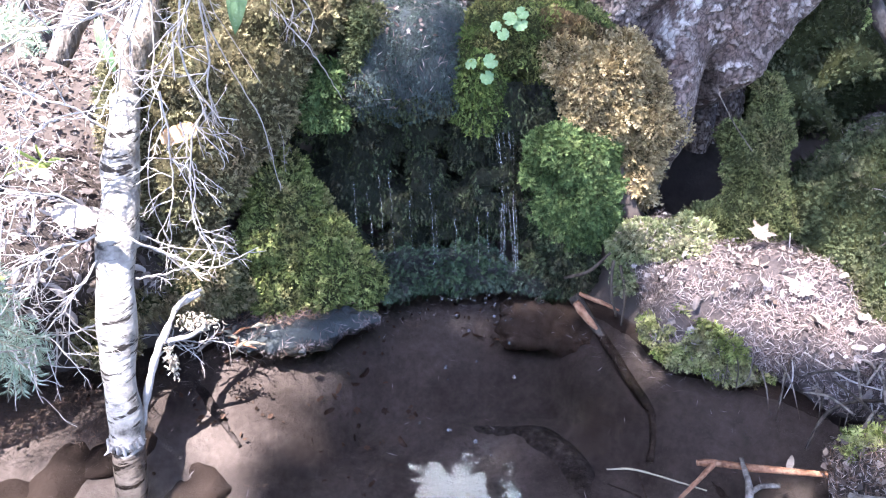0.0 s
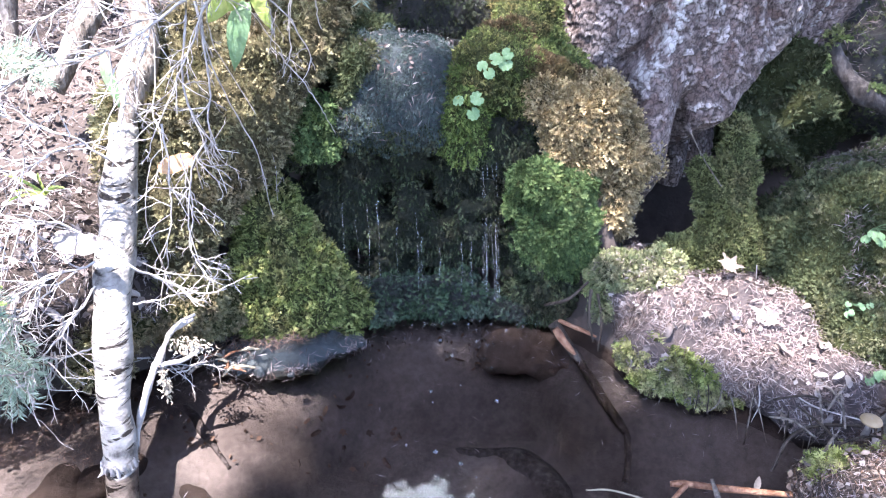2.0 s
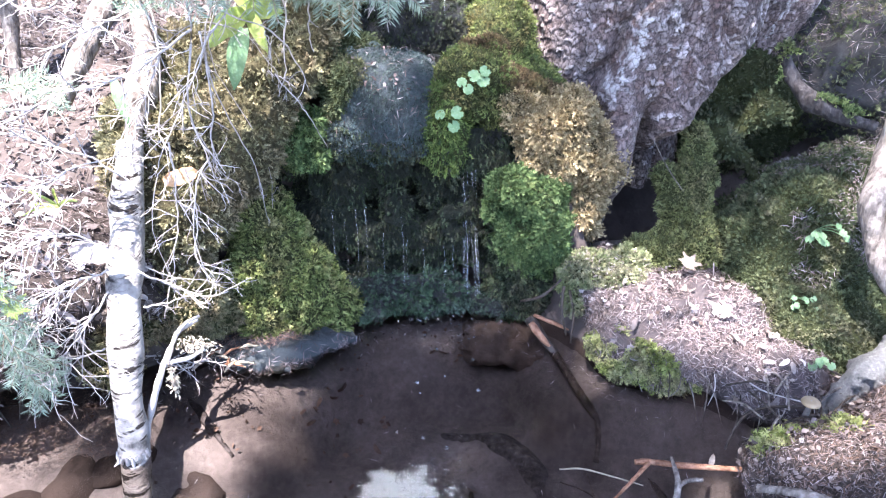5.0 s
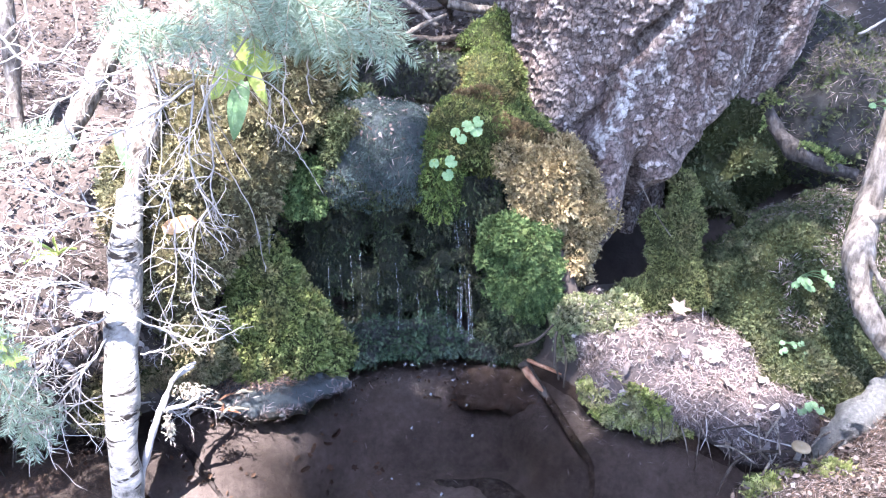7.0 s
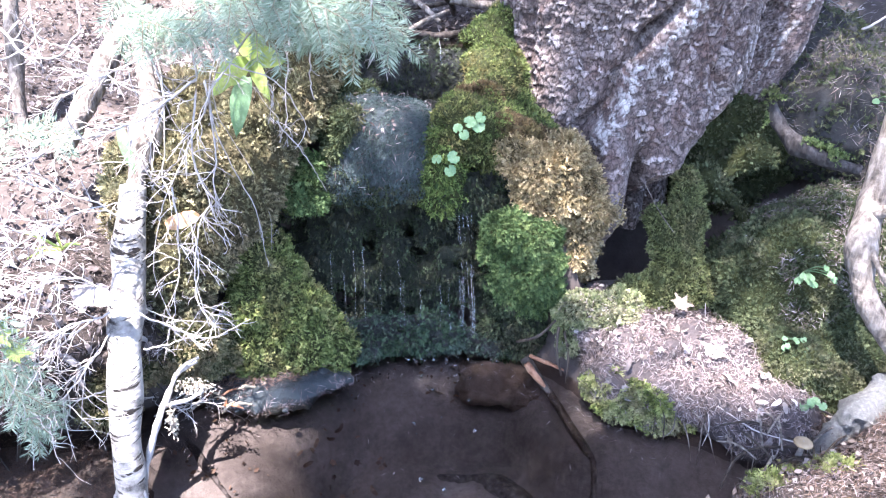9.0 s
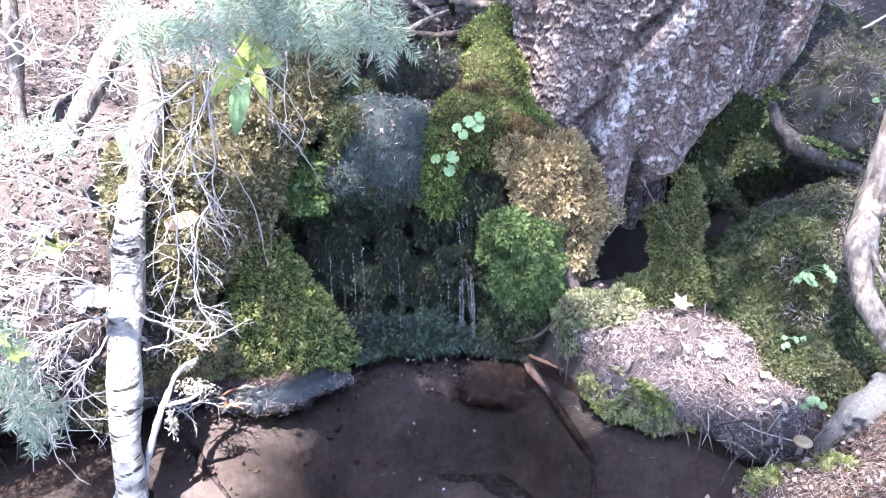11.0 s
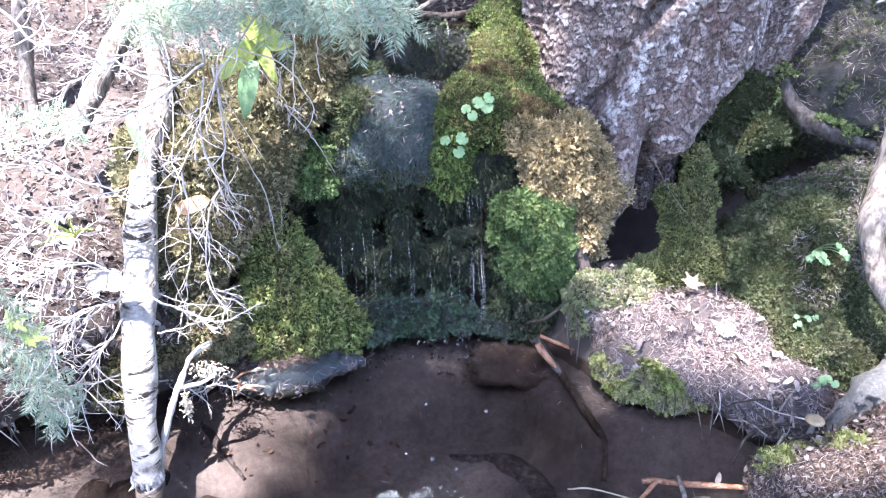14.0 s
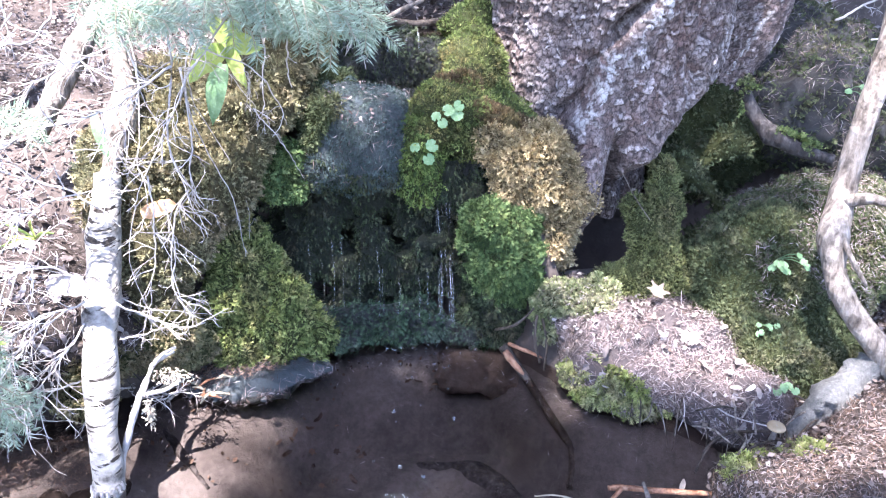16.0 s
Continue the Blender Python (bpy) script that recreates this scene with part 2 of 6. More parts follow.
    col = m.mix(m.math("MULTIPLY", spots, 0.9), leaf, faded)
    tone = m.ramp(m.noise(38, 4.0, 0.7), ((0.28, (0.5, 0.52, 0.5)), (0.72, (1.4, 1.36, 1.3))))
    col = m.mix(1.0, col, tone, "MULTIPLY")
    return m.done(col, 0.75, 0.2, through=0.2)


def earth_mat(name, a, b, c, scale=12.0, relief=0.01, rough=0.9, spec=0.2):
    m = Nodes(name)
    big = m.noise(scale, 6.0, 0.65)
    fine = m.noise(scale * 9, 4.0, 0.7)
    col = m.mix(m.ramp(fine, ((0.35, (0, 0, 0)), (0.7, (1, 1, 1)))), m.ramp(big, ((0.3, a), (0.55, b), (0.75, c))), b)
    m.bump(m.math("ADD", big, m.math("MULTIPLY", fine, 0.5)), 0.9, relief)
    return m.done(col, rough, spec)


def bits_mat(name, stops, rough=0.7, through=0.15, spec=0.3):
    """Loose bits, every one in a tone of its own."""
    m = Nodes(name)
    n = len(stops) - 1
    col = m.ramp(m.pos.outputs["Random Per Island"], [(k / n, c) for k, c in enumerate(stops)])
    col = m.mix(0.6, col, m.ramp(m.noise(160, 2.0), ((0.3, (0.6, 0.6, 0.6)), (0.7, (1.2, 1.2, 1.2)))), "MULTIPLY")
    return m.done(col, rough, spec, through=through)


M_EARTH = earth_mat("forest_soil", (0.018, 0.014, 0.012), (0.045, 0.036, 0.032), (0.095, 0.08, 0.073), 14, 0.012)
# Wet rock; its dark colour doubles as shade in the hollows.
M_ROCKSHADE = earth_mat("wet_rock_shade", (0.008, 0.008, 0.008), (0.018, 0.018, 0.020), (0.040, 0.042, 0.046), 45, 0.016, 0.28, 0.6)
M_FILM = moss_mat("slate_moss", (0.030, 0.046, 0.046), (0.068, 0.097, 0.10), (0.12, 0.158, 0.165), (0.07, 0.092, 0.075), 0.3)
M_BROWNSTONE = earth_mat("brown_stone", (0.025, 0.019, 0.016), (0.05, 0.038, 0.033), (0.085, 0.068, 0.06), 16, 0.005, 0.8, 0.2)

G_DARK, G_MID, G_LIGHT = (0.045, 0.068, 0.026), (0.125, 0.172, 0.062), (0.25, 0.305, 0.125)
M_GREEN = moss_mat("green_moss", G_DARK, G_MID, G_LIGHT, (0.20, 0.18, 0.10), 0.2)
M_FRESH = moss_mat("fresh_moss", (0.034, 0.062, 0.024), (0.085, 0.135, 0.05), (0.165, 0.225, 0.095), (0.15, 0.165, 0.07), 0.15)
M_OLIVE = moss_mat("olive_moss", (0.10, 0.097, 0.05), (0.18, 0.173, 0.095), (0.29, 0.28, 0.172), (0.25, 0.195, 0.128), 0.36)
M_DRY = moss_mat("dry_brown_moss", (0.15, 0.115, 0.062), (0.30, 0.24, 0.138), (0.47, 0.40, 0.255), (0.35, 0.275, 0.16), 0.45)
# Wet moss, with the shade of recess and undersides put into its colour.
M_WETSHADEMOSS = moss_mat("wet_shaded_moss", (0.010, 0.015, 0.008), (0.034, 0.048, 0.026), (0.092, 0.115, 0.066), (0.07, 0.062, 0.045), 0.3)
M_MIXED = moss_mat("mound_moss", (0.036, 0.048, 0.024), (0.078, 0.098, 0.048), (0.14, 0.166, 0.09), (0.145, 0.135, 0.085), 0.3)
M_CORE = earth_mat("moss_base", (0.018, 0.022, 0.008), (0.045, 0.052, 0.019), (0.085, 0.092, 0.036), 110, 0.010)
# Base of the wet moss, likewise darkened for shade.
M_WETSHADECORE = earth_mat("wet_shaded_moss_base", (0.006, 0.008, 0.005), (0.014, 0.018, 0.011), (0.030, 0.036, 0.022), 120, 0.012, 0.6, 0.3)
M_DRYCORE = earth_mat("dry_moss_base", (0.042, 0.036, 0.018), (0.085, 0.074, 0.039), (0.14, 0.122, 0.068), 140, 0.012)
M_NEEDLE = bits_mat("fallen_needles", ((0.05, 0.036, 0.034), (0.13, 0.095, 0.09), (0.21, 0.168, 0.166), (0.36, 0.325, 0.328), (0.10, 0.075, 0.073), (0.25, 0.19, 0.175)))
M_BROWNNEEDLE = bits_mat("brown_needles", ((0.10, 0.06, 0.045), (0.22, 0.14, 0.11), (0.36, 0.26, 0.215), (0.18, 0.11, 0.085)))
M_DEADLEAF = bits_mat("dead_leaves", ((0.07, 0.058, 0.056), (0.17, 0.142, 0.138), (0.33, 0.29, 0.285), (0.55, 0.51, 0.50)), 0.6, 0.25)
M_SCRAP = bits_mat("leaf_scraps", ((0.025, 0.018, 0.016), (0.065, 0.05, 0.046), (0.13, 0.105, 0.10), (0.24, 0.205, 0.195), (0.09, 0.06, 0.045), (0.40, 0.365, 0.35)), 0.7, 0.2)
M_REDLITTER = bits_mat("wet_scraps", ((0.03, 0.02, 0.016), (0.07, 0.045, 0.034), (0.13, 0.08, 0.056), (0.10, 0.08, 0.07)), 0.6, 0.1)
M_TWIG = bits_mat("bleached_twigs", ((0.22, 0.195, 0.185), (0.36, 0.33, 0.315), (0.52, 0.485, 0.47)), 0.8, 0.0)
M_BROWNTWIG = bits_mat("spray_twigs", ((0.16, 0.13, 0.09), (0.28, 0.24, 0.17), (0.36, 0.32, 0.25)), 0.8, 0.0)
M_PALELICHEN = bits_mat("pale_lichen", ((0.30, 0.24, 0.19), (0.46, 0.41, 0.33), (0.58, 0.56, 0.47)), 0.9, 0.1)
M_DARKROOT = earth_mat("bank_root", (0.03, 0.022, 0.018), (0.07, 0.052, 0.043), (0.14, 0.11, 0.095), 60, 0.004)
M_SPRUCE = bits_mat("spruce_needles", ((0.20, 0.28, 0.20), (0.33, 0.42, 0.32), (0.46, 0.54, 0.44)), 0.55, 0.4)
M_CANOPY = bits_mat("canopy_needles", ((0.02, 0.045, 0.015), (0.04, 0.08, 0.025), (0.06, 0.11, 0.04)), 0.7, 0.15)

# ---------------------------------------------------------------- ground sheet
EDGE_X = (-3.0, -1.1, -0.7, -0.5, -0.40, -0.30, -0.18, 0.11, 0.18, 0.29, 0.42, 0.52, 0.60, 0.68)
EDGE_Y = (-0.7, -0.36, -0.22, -0.14, -0.06, 0.03, 0.06, 0.07, -0.05, -0.18, -0.24, -0.33, -0.52, -1.5)


def ground_height(x, y):
    d = y - np.interp(x, EDGE_X, EDGE_Y)
    p = np.stack([x, y, x * 0], -1)
    pool = -0.16 * np.clip((0.02 - d) / (0.24 + 0.20 * step(-0.12, -0.34, x)), 0, 1) ** 1.6 * step(-1.25, -0.9, y) + 0.10 * step(-1.05, -1.5, y)
    pool = pool + 0.012 * fbm(p, 9, 3, 5)
    left = 0.13 * step(0.0, 0.06, d) + 0.20 * step(0.05, 0.34, d) + 0.10 * step(0.25, 0.7, d) + 0.16 * step(0.6, 2.0, d)
    mid = 0.40 * step(0.05, 0.13, d) + 0.06 * step(0.13, 0.2, d) + 0.06 * step(0.30, 0.36, y) + 0.14 * step(0.62, 1.6, y)
    right = 0.03 * step(0.0, 0.05, d) + 0.03 * step(0.05, 0.35, d) + 0.27 * step(0.30, 0.55, y) + 0.20 * step(0.5, 1.4, y)
    right = right - 0.15 * np.exp(-((x - 0.52) / 0.22) ** 4 - ((y - 0.20) / 0.13) ** 4)
    wl, wr = step(-0.33, -0.48, x), step(0.14, 0.34, x)
    land = left * wl + right * wr + mid * (1 - wl - wr)
    far = np.hypot(x, y)
    land = land + 0.02 * fbm(p, 6, 4, 9) * step(0.03, 0.15, d) + 0.34 * np.maximum(0, np.minimum(far, 16) - 1.3) * step(0.3, 1.6, y) + 0.25 * fbm(p, 0.25, 2, 3) * step(2, 6, far)
    return np.where(d < 0, pool, land + pool * step(0.05, 0.0, d))


def sheet(n=230):
    u = np.linspace(-1, 1, n)
    x, y = np.meshgrid(1.7 * u + 120 * u ** 9 * np.abs(u), 1.5 * u + 120 * u ** 9 * np.abs(u), indexing="ij")
    v = np.stack([x, y, ground_height(x, y)], -1).reshape(-1, 3)
    i, j = np.meshgrid(np.arange(n - 1), np.arange(n - 1), indexing="ij")
    f = np.stack([i * n + j, (i + 1) * n + j, (i + 1) * n + j + 1, i * n + j + 1], -1).reshape(-1, 4)
    return v, f


def ground_material():
    """Brown soil; pale silt where the pool lies."""
    m = Nodes("forest_ground")
    big, fine = m.noise(9, 6.0, 0.65), m.noise(90, 4.0, 0.7)
    soil = m.mix(fine, m.ramp(big, ((0.3, (0.035, 0.028, 0.025)), (0.55, (0.085, 0.069, 0.062)), (0.75, (0.15, 0.128, 0.118)))), (0.075, 0.06, 0.055))
    silt = m.mix(0.6, m.ramp(m.noise(5, 5.0, 0.6), ((0.35, (0.072, 0.061, 0.057)), (0.55, (0.158, 0.138, 0.130)), (0.75, (0.26, 0.234, 0.222)))),
                 m.ramp(fine, ((0.3, (0.5, 0.5, 0.5)), (0.7, (1.1, 1.1, 1.1)))), "MULTIPLY")
    z = m.node("ShaderNodeSeparateXYZ", Vector=m.pos.outputs["Position"]).outputs[2]
    low = m.math("GREATER_THAN", m.math("MULTIPLY", z, -1.0), 0.015)
    m.bump(m.math("ADD", big, m.math("MULTIPLY", fine, 0.4)), 0.8, 0.01)
    return m.done(m.mix(low, soil, silt), 0.9, 0.2)


GROUND = sheet()
obj("ground", *GROUND, ground_material(), label="forest floor of brown soil sinking into a silty pool", smooth=True, kind="structure", category="ground")


def water_mat(name, tint, ripple, scale):
    m = Nodes(name)
    clear = m.node("ShaderNodeBsdfTransparent", Color=(*tint, 1))
    gloss = m.node("ShaderNodeBsdfGlossy", Roughness=0.02)
    b = m.node("ShaderNodeBump", Height=m.noise(scale, 3.0), Strength=ripple, Distance=0.01)
    fres = m.node("ShaderNodeFresnel", IOR=1.33)
    for n in (gloss, fres):
        m.put(n.inputs["Normal"], b.outputs[0])
    mx = m.node("ShaderNodeMixShader", Fac=fres.outputs[0])
    m.t.links.new(clear.outputs[0], mx.inputs[1])
    m.t.links.new(gloss.outputs[0], mx.inputs[2])
    m.t.links.new(mx.outputs[0], m.out.inputs[0])
    return m.mat


M_WATER = water_mat("still_water", (0.82, 0.79, 0.78), 0.10, 6)


def pool_sheet(x0, x1, y0, y1, z):
    return np.array([(x0, y0, z), (x1, y0, z), (x1, y1, z), (x0, y1, z)]), np.array([(0, 1, 2, 3)])


obj("pool_water", *pool_sheet(-2.6, 0.75, -1.45, 0.08, 0.0), M_WATER, label="clear still brown water of a small forest pool", kind="structure", category="water")
# The forest's dark reflection is put into the upper water's tint.
obj("upper_water", *pool_sheet(-0.30, 0.24, 0.29, 0.70, 0.558), water_mat("dark_reflection_water", (0.42, 0.38, 0.36), 0.22, 14), label="dark shallow water behind the upper ledge", kind="structure", category="water")


# ---------------------------------------------------------------- moss and stone bodies
def cushion(name, label, shapes, core, leafy, count, size, seed, at, res=0.011, blend=0.03, rough=((12, 0.018), (28, 0.012), (64, 0.006)), cut=(), keep=None, hang=0.0,
            slim=0.42, category="moss", group="", leaves=8, spread=1.25):
    """A lumpy cushion with its coat of moss shoots."""
    v, f = body(shapes, res, blend, tuple((a, b * (1.15 if a < 18 else 1.6)) for a, b in rough), cut, seed)
    top = thing(name, at, label, category, group)
    part("base", v, f, core, top, smooth=True)
    mv, mf = moss(v, f, count, seed + 50, size, slim, leaves, keep, hang, spread)
    part("moss_coat", mv, mf, leafy, top, kind="stuff")
    return v, f


def facing(p, n):
    """Leaves out what lies in the ground or faces away for good."""
    return (p[:, 2] > 0.0) & (n[:, 1] < 0.55) & (n[:, 2] > -0.75) & (p[:, 2] > ground_height(p[:, 0], p[:, 1]) - 0.02)


# olive bank moss running down beside the birch pole
cushion("bank_moss", "olive-brown moss blanket over a steep bank", [
    rod((-0.22, 0.27, 0.60), (-0.275, 0.18, 0.55), 0.065, 0.08), rod((-0.275, 0.18, 0.55), (-0.325, 0.06, 0.455), 0.08, 0.08), rod((-0.325, 0.06, 0.455), (-0.40, -0.02, 0.355), 0.08, 0.08),
    rod((-0.40, -0.02, 0.355), (-0.46, -0.07, 0.265), 0.08, 0.07), rod((-0.46, -0.07, 0.265), (-0.48, -0.10, 0.21), 0.07, 0.06), ell((-0.50, 0.03, 0.32), (0.13, 0.13, 0.14)), ell((-0.44, 0.12, 0.43), (0.12, 0.12, 0.10))],
    M_DRYCORE, M_OLIVE, 38000, 0.0088, 11, (-0.36, 0.02, 0.1), keep=facing, slim=0.33, rough=((14, 0.016), (34, 0.012), (80, 0.005)))
# left green mound at the pool; sunlight is put into its lighter, yellower moss colour
cushion("moss_mound", "bright green moss mound at the edge of the pool", [
    ell((-0.348, -0.02, 0.15), (0.065, 0.07, 0.10)), ell((-0.375, -0.05, 0.08), (0.06, 0.065, 0.085)), ell((-0.30, -0.03, 0.075), (0.075, 0.065, 0.085)), ell((-0.235, -0.03, 0.015), (0.055, 0.045, 0.045)), ell((-0.33, -0.07, 0.04), (0.095, 0.05, 0.05))],
    M_CORE, moss_mat("mound_sunlit_moss", (0.06, 0.082, 0.026), (0.165, 0.205, 0.068), (0.32, 0.365, 0.14), (0.25, 0.21, 0.11), 0.28), 27000, 0.0085, 12, (-0.30, -0.02, 0.0), keep=facing, slim=0.3, rough=((20, 0.014), (44, 0.011), (90, 0.005)))
# ledge stone of the upper step
v, f = body([ell((-0.105, 0.10, 0.435), (0.085, 0.075, 0.072)), ell((-0.105, 0.065, 0.375), (0.085, 0.062, 0.068)), ell((-0.19, 0.055, 0.355), (0.06, 0.05, 0.04)), ell((-0.175, 0.095, 0.44), (0.05, 0.06, 0.06))],
            0.008, 0.04, ((14, 0.008), (34, 0.005), (110, 0.003)), cut=[ell((-0.11, 0.16, 0.525), (0.045, 0.09, 0.03))], seed=21)
ledge = thing("ledge_stone", (-0.12, 0.1, 0.3), "blue-grey wet ledge stone strewn with needles", "stone")
part("rock", v, f, earth_mat("ledge_rock", (0.022, 0.028, 0.032), (0.05, 0.063, 0.071), (0.095, 0.115, 0.126), 70, 0.012, 0.4, 0.5), ledge, smooth=True)
LEDGE = (v, f)
lv, lf = moss(v, f, 36000, 610, 0.0040, 0.24, 6, lambda p, n: (n[:, 1] < 0.6) & (p[:, 2] > 0.3), 0.7)
part("moss_film", lv, lf, M_FILM, ledge, "thin blue-grey wet moss", kind="stuff")
# Below a wavy height the darker moss colour paints the overhang's shade.
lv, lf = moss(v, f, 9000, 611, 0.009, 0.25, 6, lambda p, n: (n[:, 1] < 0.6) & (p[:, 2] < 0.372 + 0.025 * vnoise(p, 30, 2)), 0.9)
part("shaded_fringe", lv, lf, M_WETSHADEMOSS, ledge, "hanging moss fringe darkened for the overhang's shade", kind="stuff")
cushion("ledge_moss", "dark green moss cushion on the ledge stone", [
    rod((-0.185, 0.13, 0.50), (-0.192, 0.075, 0.455), 0.036, 0.042), rod((-0.192, 0.075, 0.455), (-0.212, 0.035, 0.405), 0.042, 0.024)],
    M_CORE, M_MIXED, 12000, 0.008, 14, (-0.22, 0.08, 0.3), keep=facing, slim=0.26, hang=0.3)
cushion("moss_tuft", "bright green feathery moss tuft beside the ledge", [ell((-0.272, 0.022, 0.372), (0.024, 0.02, 0.03)), ell((-0.272, 0.018, 0.345), (0.018, 0.018, 0.022))],
    M_CORE, M_FRESH, 4200, 0.011, 13, (-0.265, 0.02, 0.3), keep=facing, slim=0.34, hang=0.5, res=0.008)
# step and fall above the ledge; its dark wet base also carries the hollow's shade
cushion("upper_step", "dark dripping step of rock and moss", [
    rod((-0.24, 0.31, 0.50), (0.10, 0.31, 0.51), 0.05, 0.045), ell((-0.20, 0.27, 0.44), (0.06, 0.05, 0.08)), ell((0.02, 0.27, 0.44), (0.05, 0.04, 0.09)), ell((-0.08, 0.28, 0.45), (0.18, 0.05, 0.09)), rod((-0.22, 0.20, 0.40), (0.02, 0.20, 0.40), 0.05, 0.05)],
    M_ROCKSHADE, M_WETSHADEMOSS, 24000, 0.0060, 25, (-0.08, 0.3, 0.35), keep=facing, hang=0.7, rough=((26, 0.014), (60, 0.006)))
# mossy ridge between the two falls, up to the trunk
cushion("ridge_moss", "green and brown moss over a root ridge", [
    rod((0.165, 0.41, 0.615), (0.108, 0.33, 0.555), 0.030, 0.046), rod((0.108, 0.33, 0.555), (0.085, 0.29, 0.525), 0.046, 0.030), rod((0.112, 0.27, 0.508), (0.082, 0.18, 0.465), 0.044, 0.055), rod((0.085, 0.18, 0.465), (0.008, 0.09, 0.425), 0.058, 0.055),
    rod((0.06, 0.11, 0.42), (0.17, 0.11, 0.40), 0.058, 0.05), rod((0.13, 0.16, 0.44), (0.22, 0.10, 0.385), 0.05, 0.04)],
    M_CORE, moss_mat("ridge_moss", (0.044, 0.070, 0.022), (0.112, 0.15, 0.048), (0.22, 0.27, 0.095), (0.18, 0.115, 0.064), 0.30, 8), 40000, 0.0056, 15, (0.06, 0.15, 0.3), keep=facing, slim=0.3)
cushion("ridge_brown_moss", "faded brown moss patch on the root ridge", [
    ell((0.080, 0.136, 0.490), (0.034, 0.030, 0.034)), ell((0.112, 0.098, 0.449), (0.046, 0.028, 0.026)), ell((0.165, 0.082, 0.418), (0.04, 0.026, 0.022))],
    M_DRYCORE, moss_mat("faded_moss", (0.05, 0.034, 0.02), (0.11, 0.076, 0.043), (0.20, 0.145, 0.083), (0.11, 0.105, 0.045), 0.35, 30), 15000, 0.0056, 35, (0.1, 0.12, 0.4), keep=facing, slim=0.3, res=0.009)
cushion("ridge_tuft", "fresh green moss tongue hanging below the ridge", [rod((-0.012, 0.075, 0.41), (-0.016, 0.045, 0.345), 0.042, 0.036), rod((-0.016, 0.045, 0.345), (-0.014, 0.028, 0.300), 0.035, 0.030)],
    M_CORE, moss_mat("tongue_moss", (0.04, 0.066, 0.02), (0.11, 0.158, 0.046), (0.22, 0.285, 0.09), (0.14, 0.14, 0.06), 0.15), 9000, 0.0078, 29, (-0.014, 0.04, 0.27), keep=facing, slim=0.32, hang=0.6, res=0.009)
cushion("brown_moss_cushion", "dry brown moss cushion under the trunk", [
    ell((0.205, 0.05, 0.355), (0.07, 0.055, 0.06)), ell((0.25, 0.05, 0.31), (0.06, 0.05, 0.05)), ell((0.155, 0.07, 0.39), (0.055, 0.05, 0.035)), ell((0.285, 0.06, 0.275), (0.032, 0.04, 0.032)), ell((0.225, 0.07, 0.29), (0.05, 0.04, 0.04)), ell((0.262, 0.052, 0.215), (0.03, 0.03, 0.06))],
    M_DRYCORE, M_DRY, 26000, 0.0115, 16, (0.21, 0.05, 0.2), keep=facing, slim=0.28, rough=((17, 0.018), (40, 0.012), (80, 0.005)), hang=0.15, res=0.009)
cushion("green_moss_cushion", "fresh green moss cushion beside the falling water", [
    ell((0.152, 0.005, 0.235), (0.072, 0.05, 0.062)), ell((0.180, 0.0, 0.175), (0.052, 0.05, 0.062)), ell((0.130, 0.01, 0.195), (0.045, 0.045, 0.05)), ell((0.128, 0.02, 0.27), (0.045, 0.04, 0.03))],
    M_CORE, M_FRESH, 30000, 0.0085, 17, (0.13, -0.01, 0.1), keep=facing, hang=0.4, rough=((17, 0.018), (40, 0.012), (80, 0.005)), res=0.009)
# Shade under the fresh cushion, painted by the darker moss colours.
cushion("foot_moss", "green moss below the fresh cushion, its colour darkened for shade", [
    ell((0.140, 0.02, 0.09), (0.055, 0.045, 0.08)), ell((0.125, 0.015, 0.04), (0.04, 0.03, 0.04)), ell((0.165, 0.01, 0.06), (0.04, 0.04, 0.05))], M_WETSHADECORE, M_WETSHADEMOSS, 13000, 0.008, 26, (0.14, 0.0, 0.0), keep=facing, hang=0.6)
# dripping wall of the recess; its wet moss colours also carry the recess shade
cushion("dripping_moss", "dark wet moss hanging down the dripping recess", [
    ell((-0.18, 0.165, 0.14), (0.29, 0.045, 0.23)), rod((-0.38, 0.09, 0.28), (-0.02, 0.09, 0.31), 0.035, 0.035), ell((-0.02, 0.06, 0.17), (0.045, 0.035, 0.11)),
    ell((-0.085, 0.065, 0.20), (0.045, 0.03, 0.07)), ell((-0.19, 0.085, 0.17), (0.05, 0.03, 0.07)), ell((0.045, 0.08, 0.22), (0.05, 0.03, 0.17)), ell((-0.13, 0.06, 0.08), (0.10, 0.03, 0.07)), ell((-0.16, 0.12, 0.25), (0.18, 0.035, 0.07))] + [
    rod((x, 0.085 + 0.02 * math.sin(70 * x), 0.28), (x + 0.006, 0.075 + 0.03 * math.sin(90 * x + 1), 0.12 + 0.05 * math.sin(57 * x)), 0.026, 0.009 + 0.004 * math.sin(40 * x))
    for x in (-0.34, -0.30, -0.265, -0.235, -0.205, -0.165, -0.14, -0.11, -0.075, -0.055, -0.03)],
    M_WETSHADECORE, M_WETSHADEMOSS, 66000, 0.0062, 18, (-0.12, 0.05, 0.0), keep=lambda p, n: (p[:, 2] > 0.0) & (n[:, 1] < 0.55) & (p[:, 1] < 0.17), hang=1.1, slim=0.34, leaves=6, rough=((20, 0.024), (46, 0.016), (90, 0.006)))
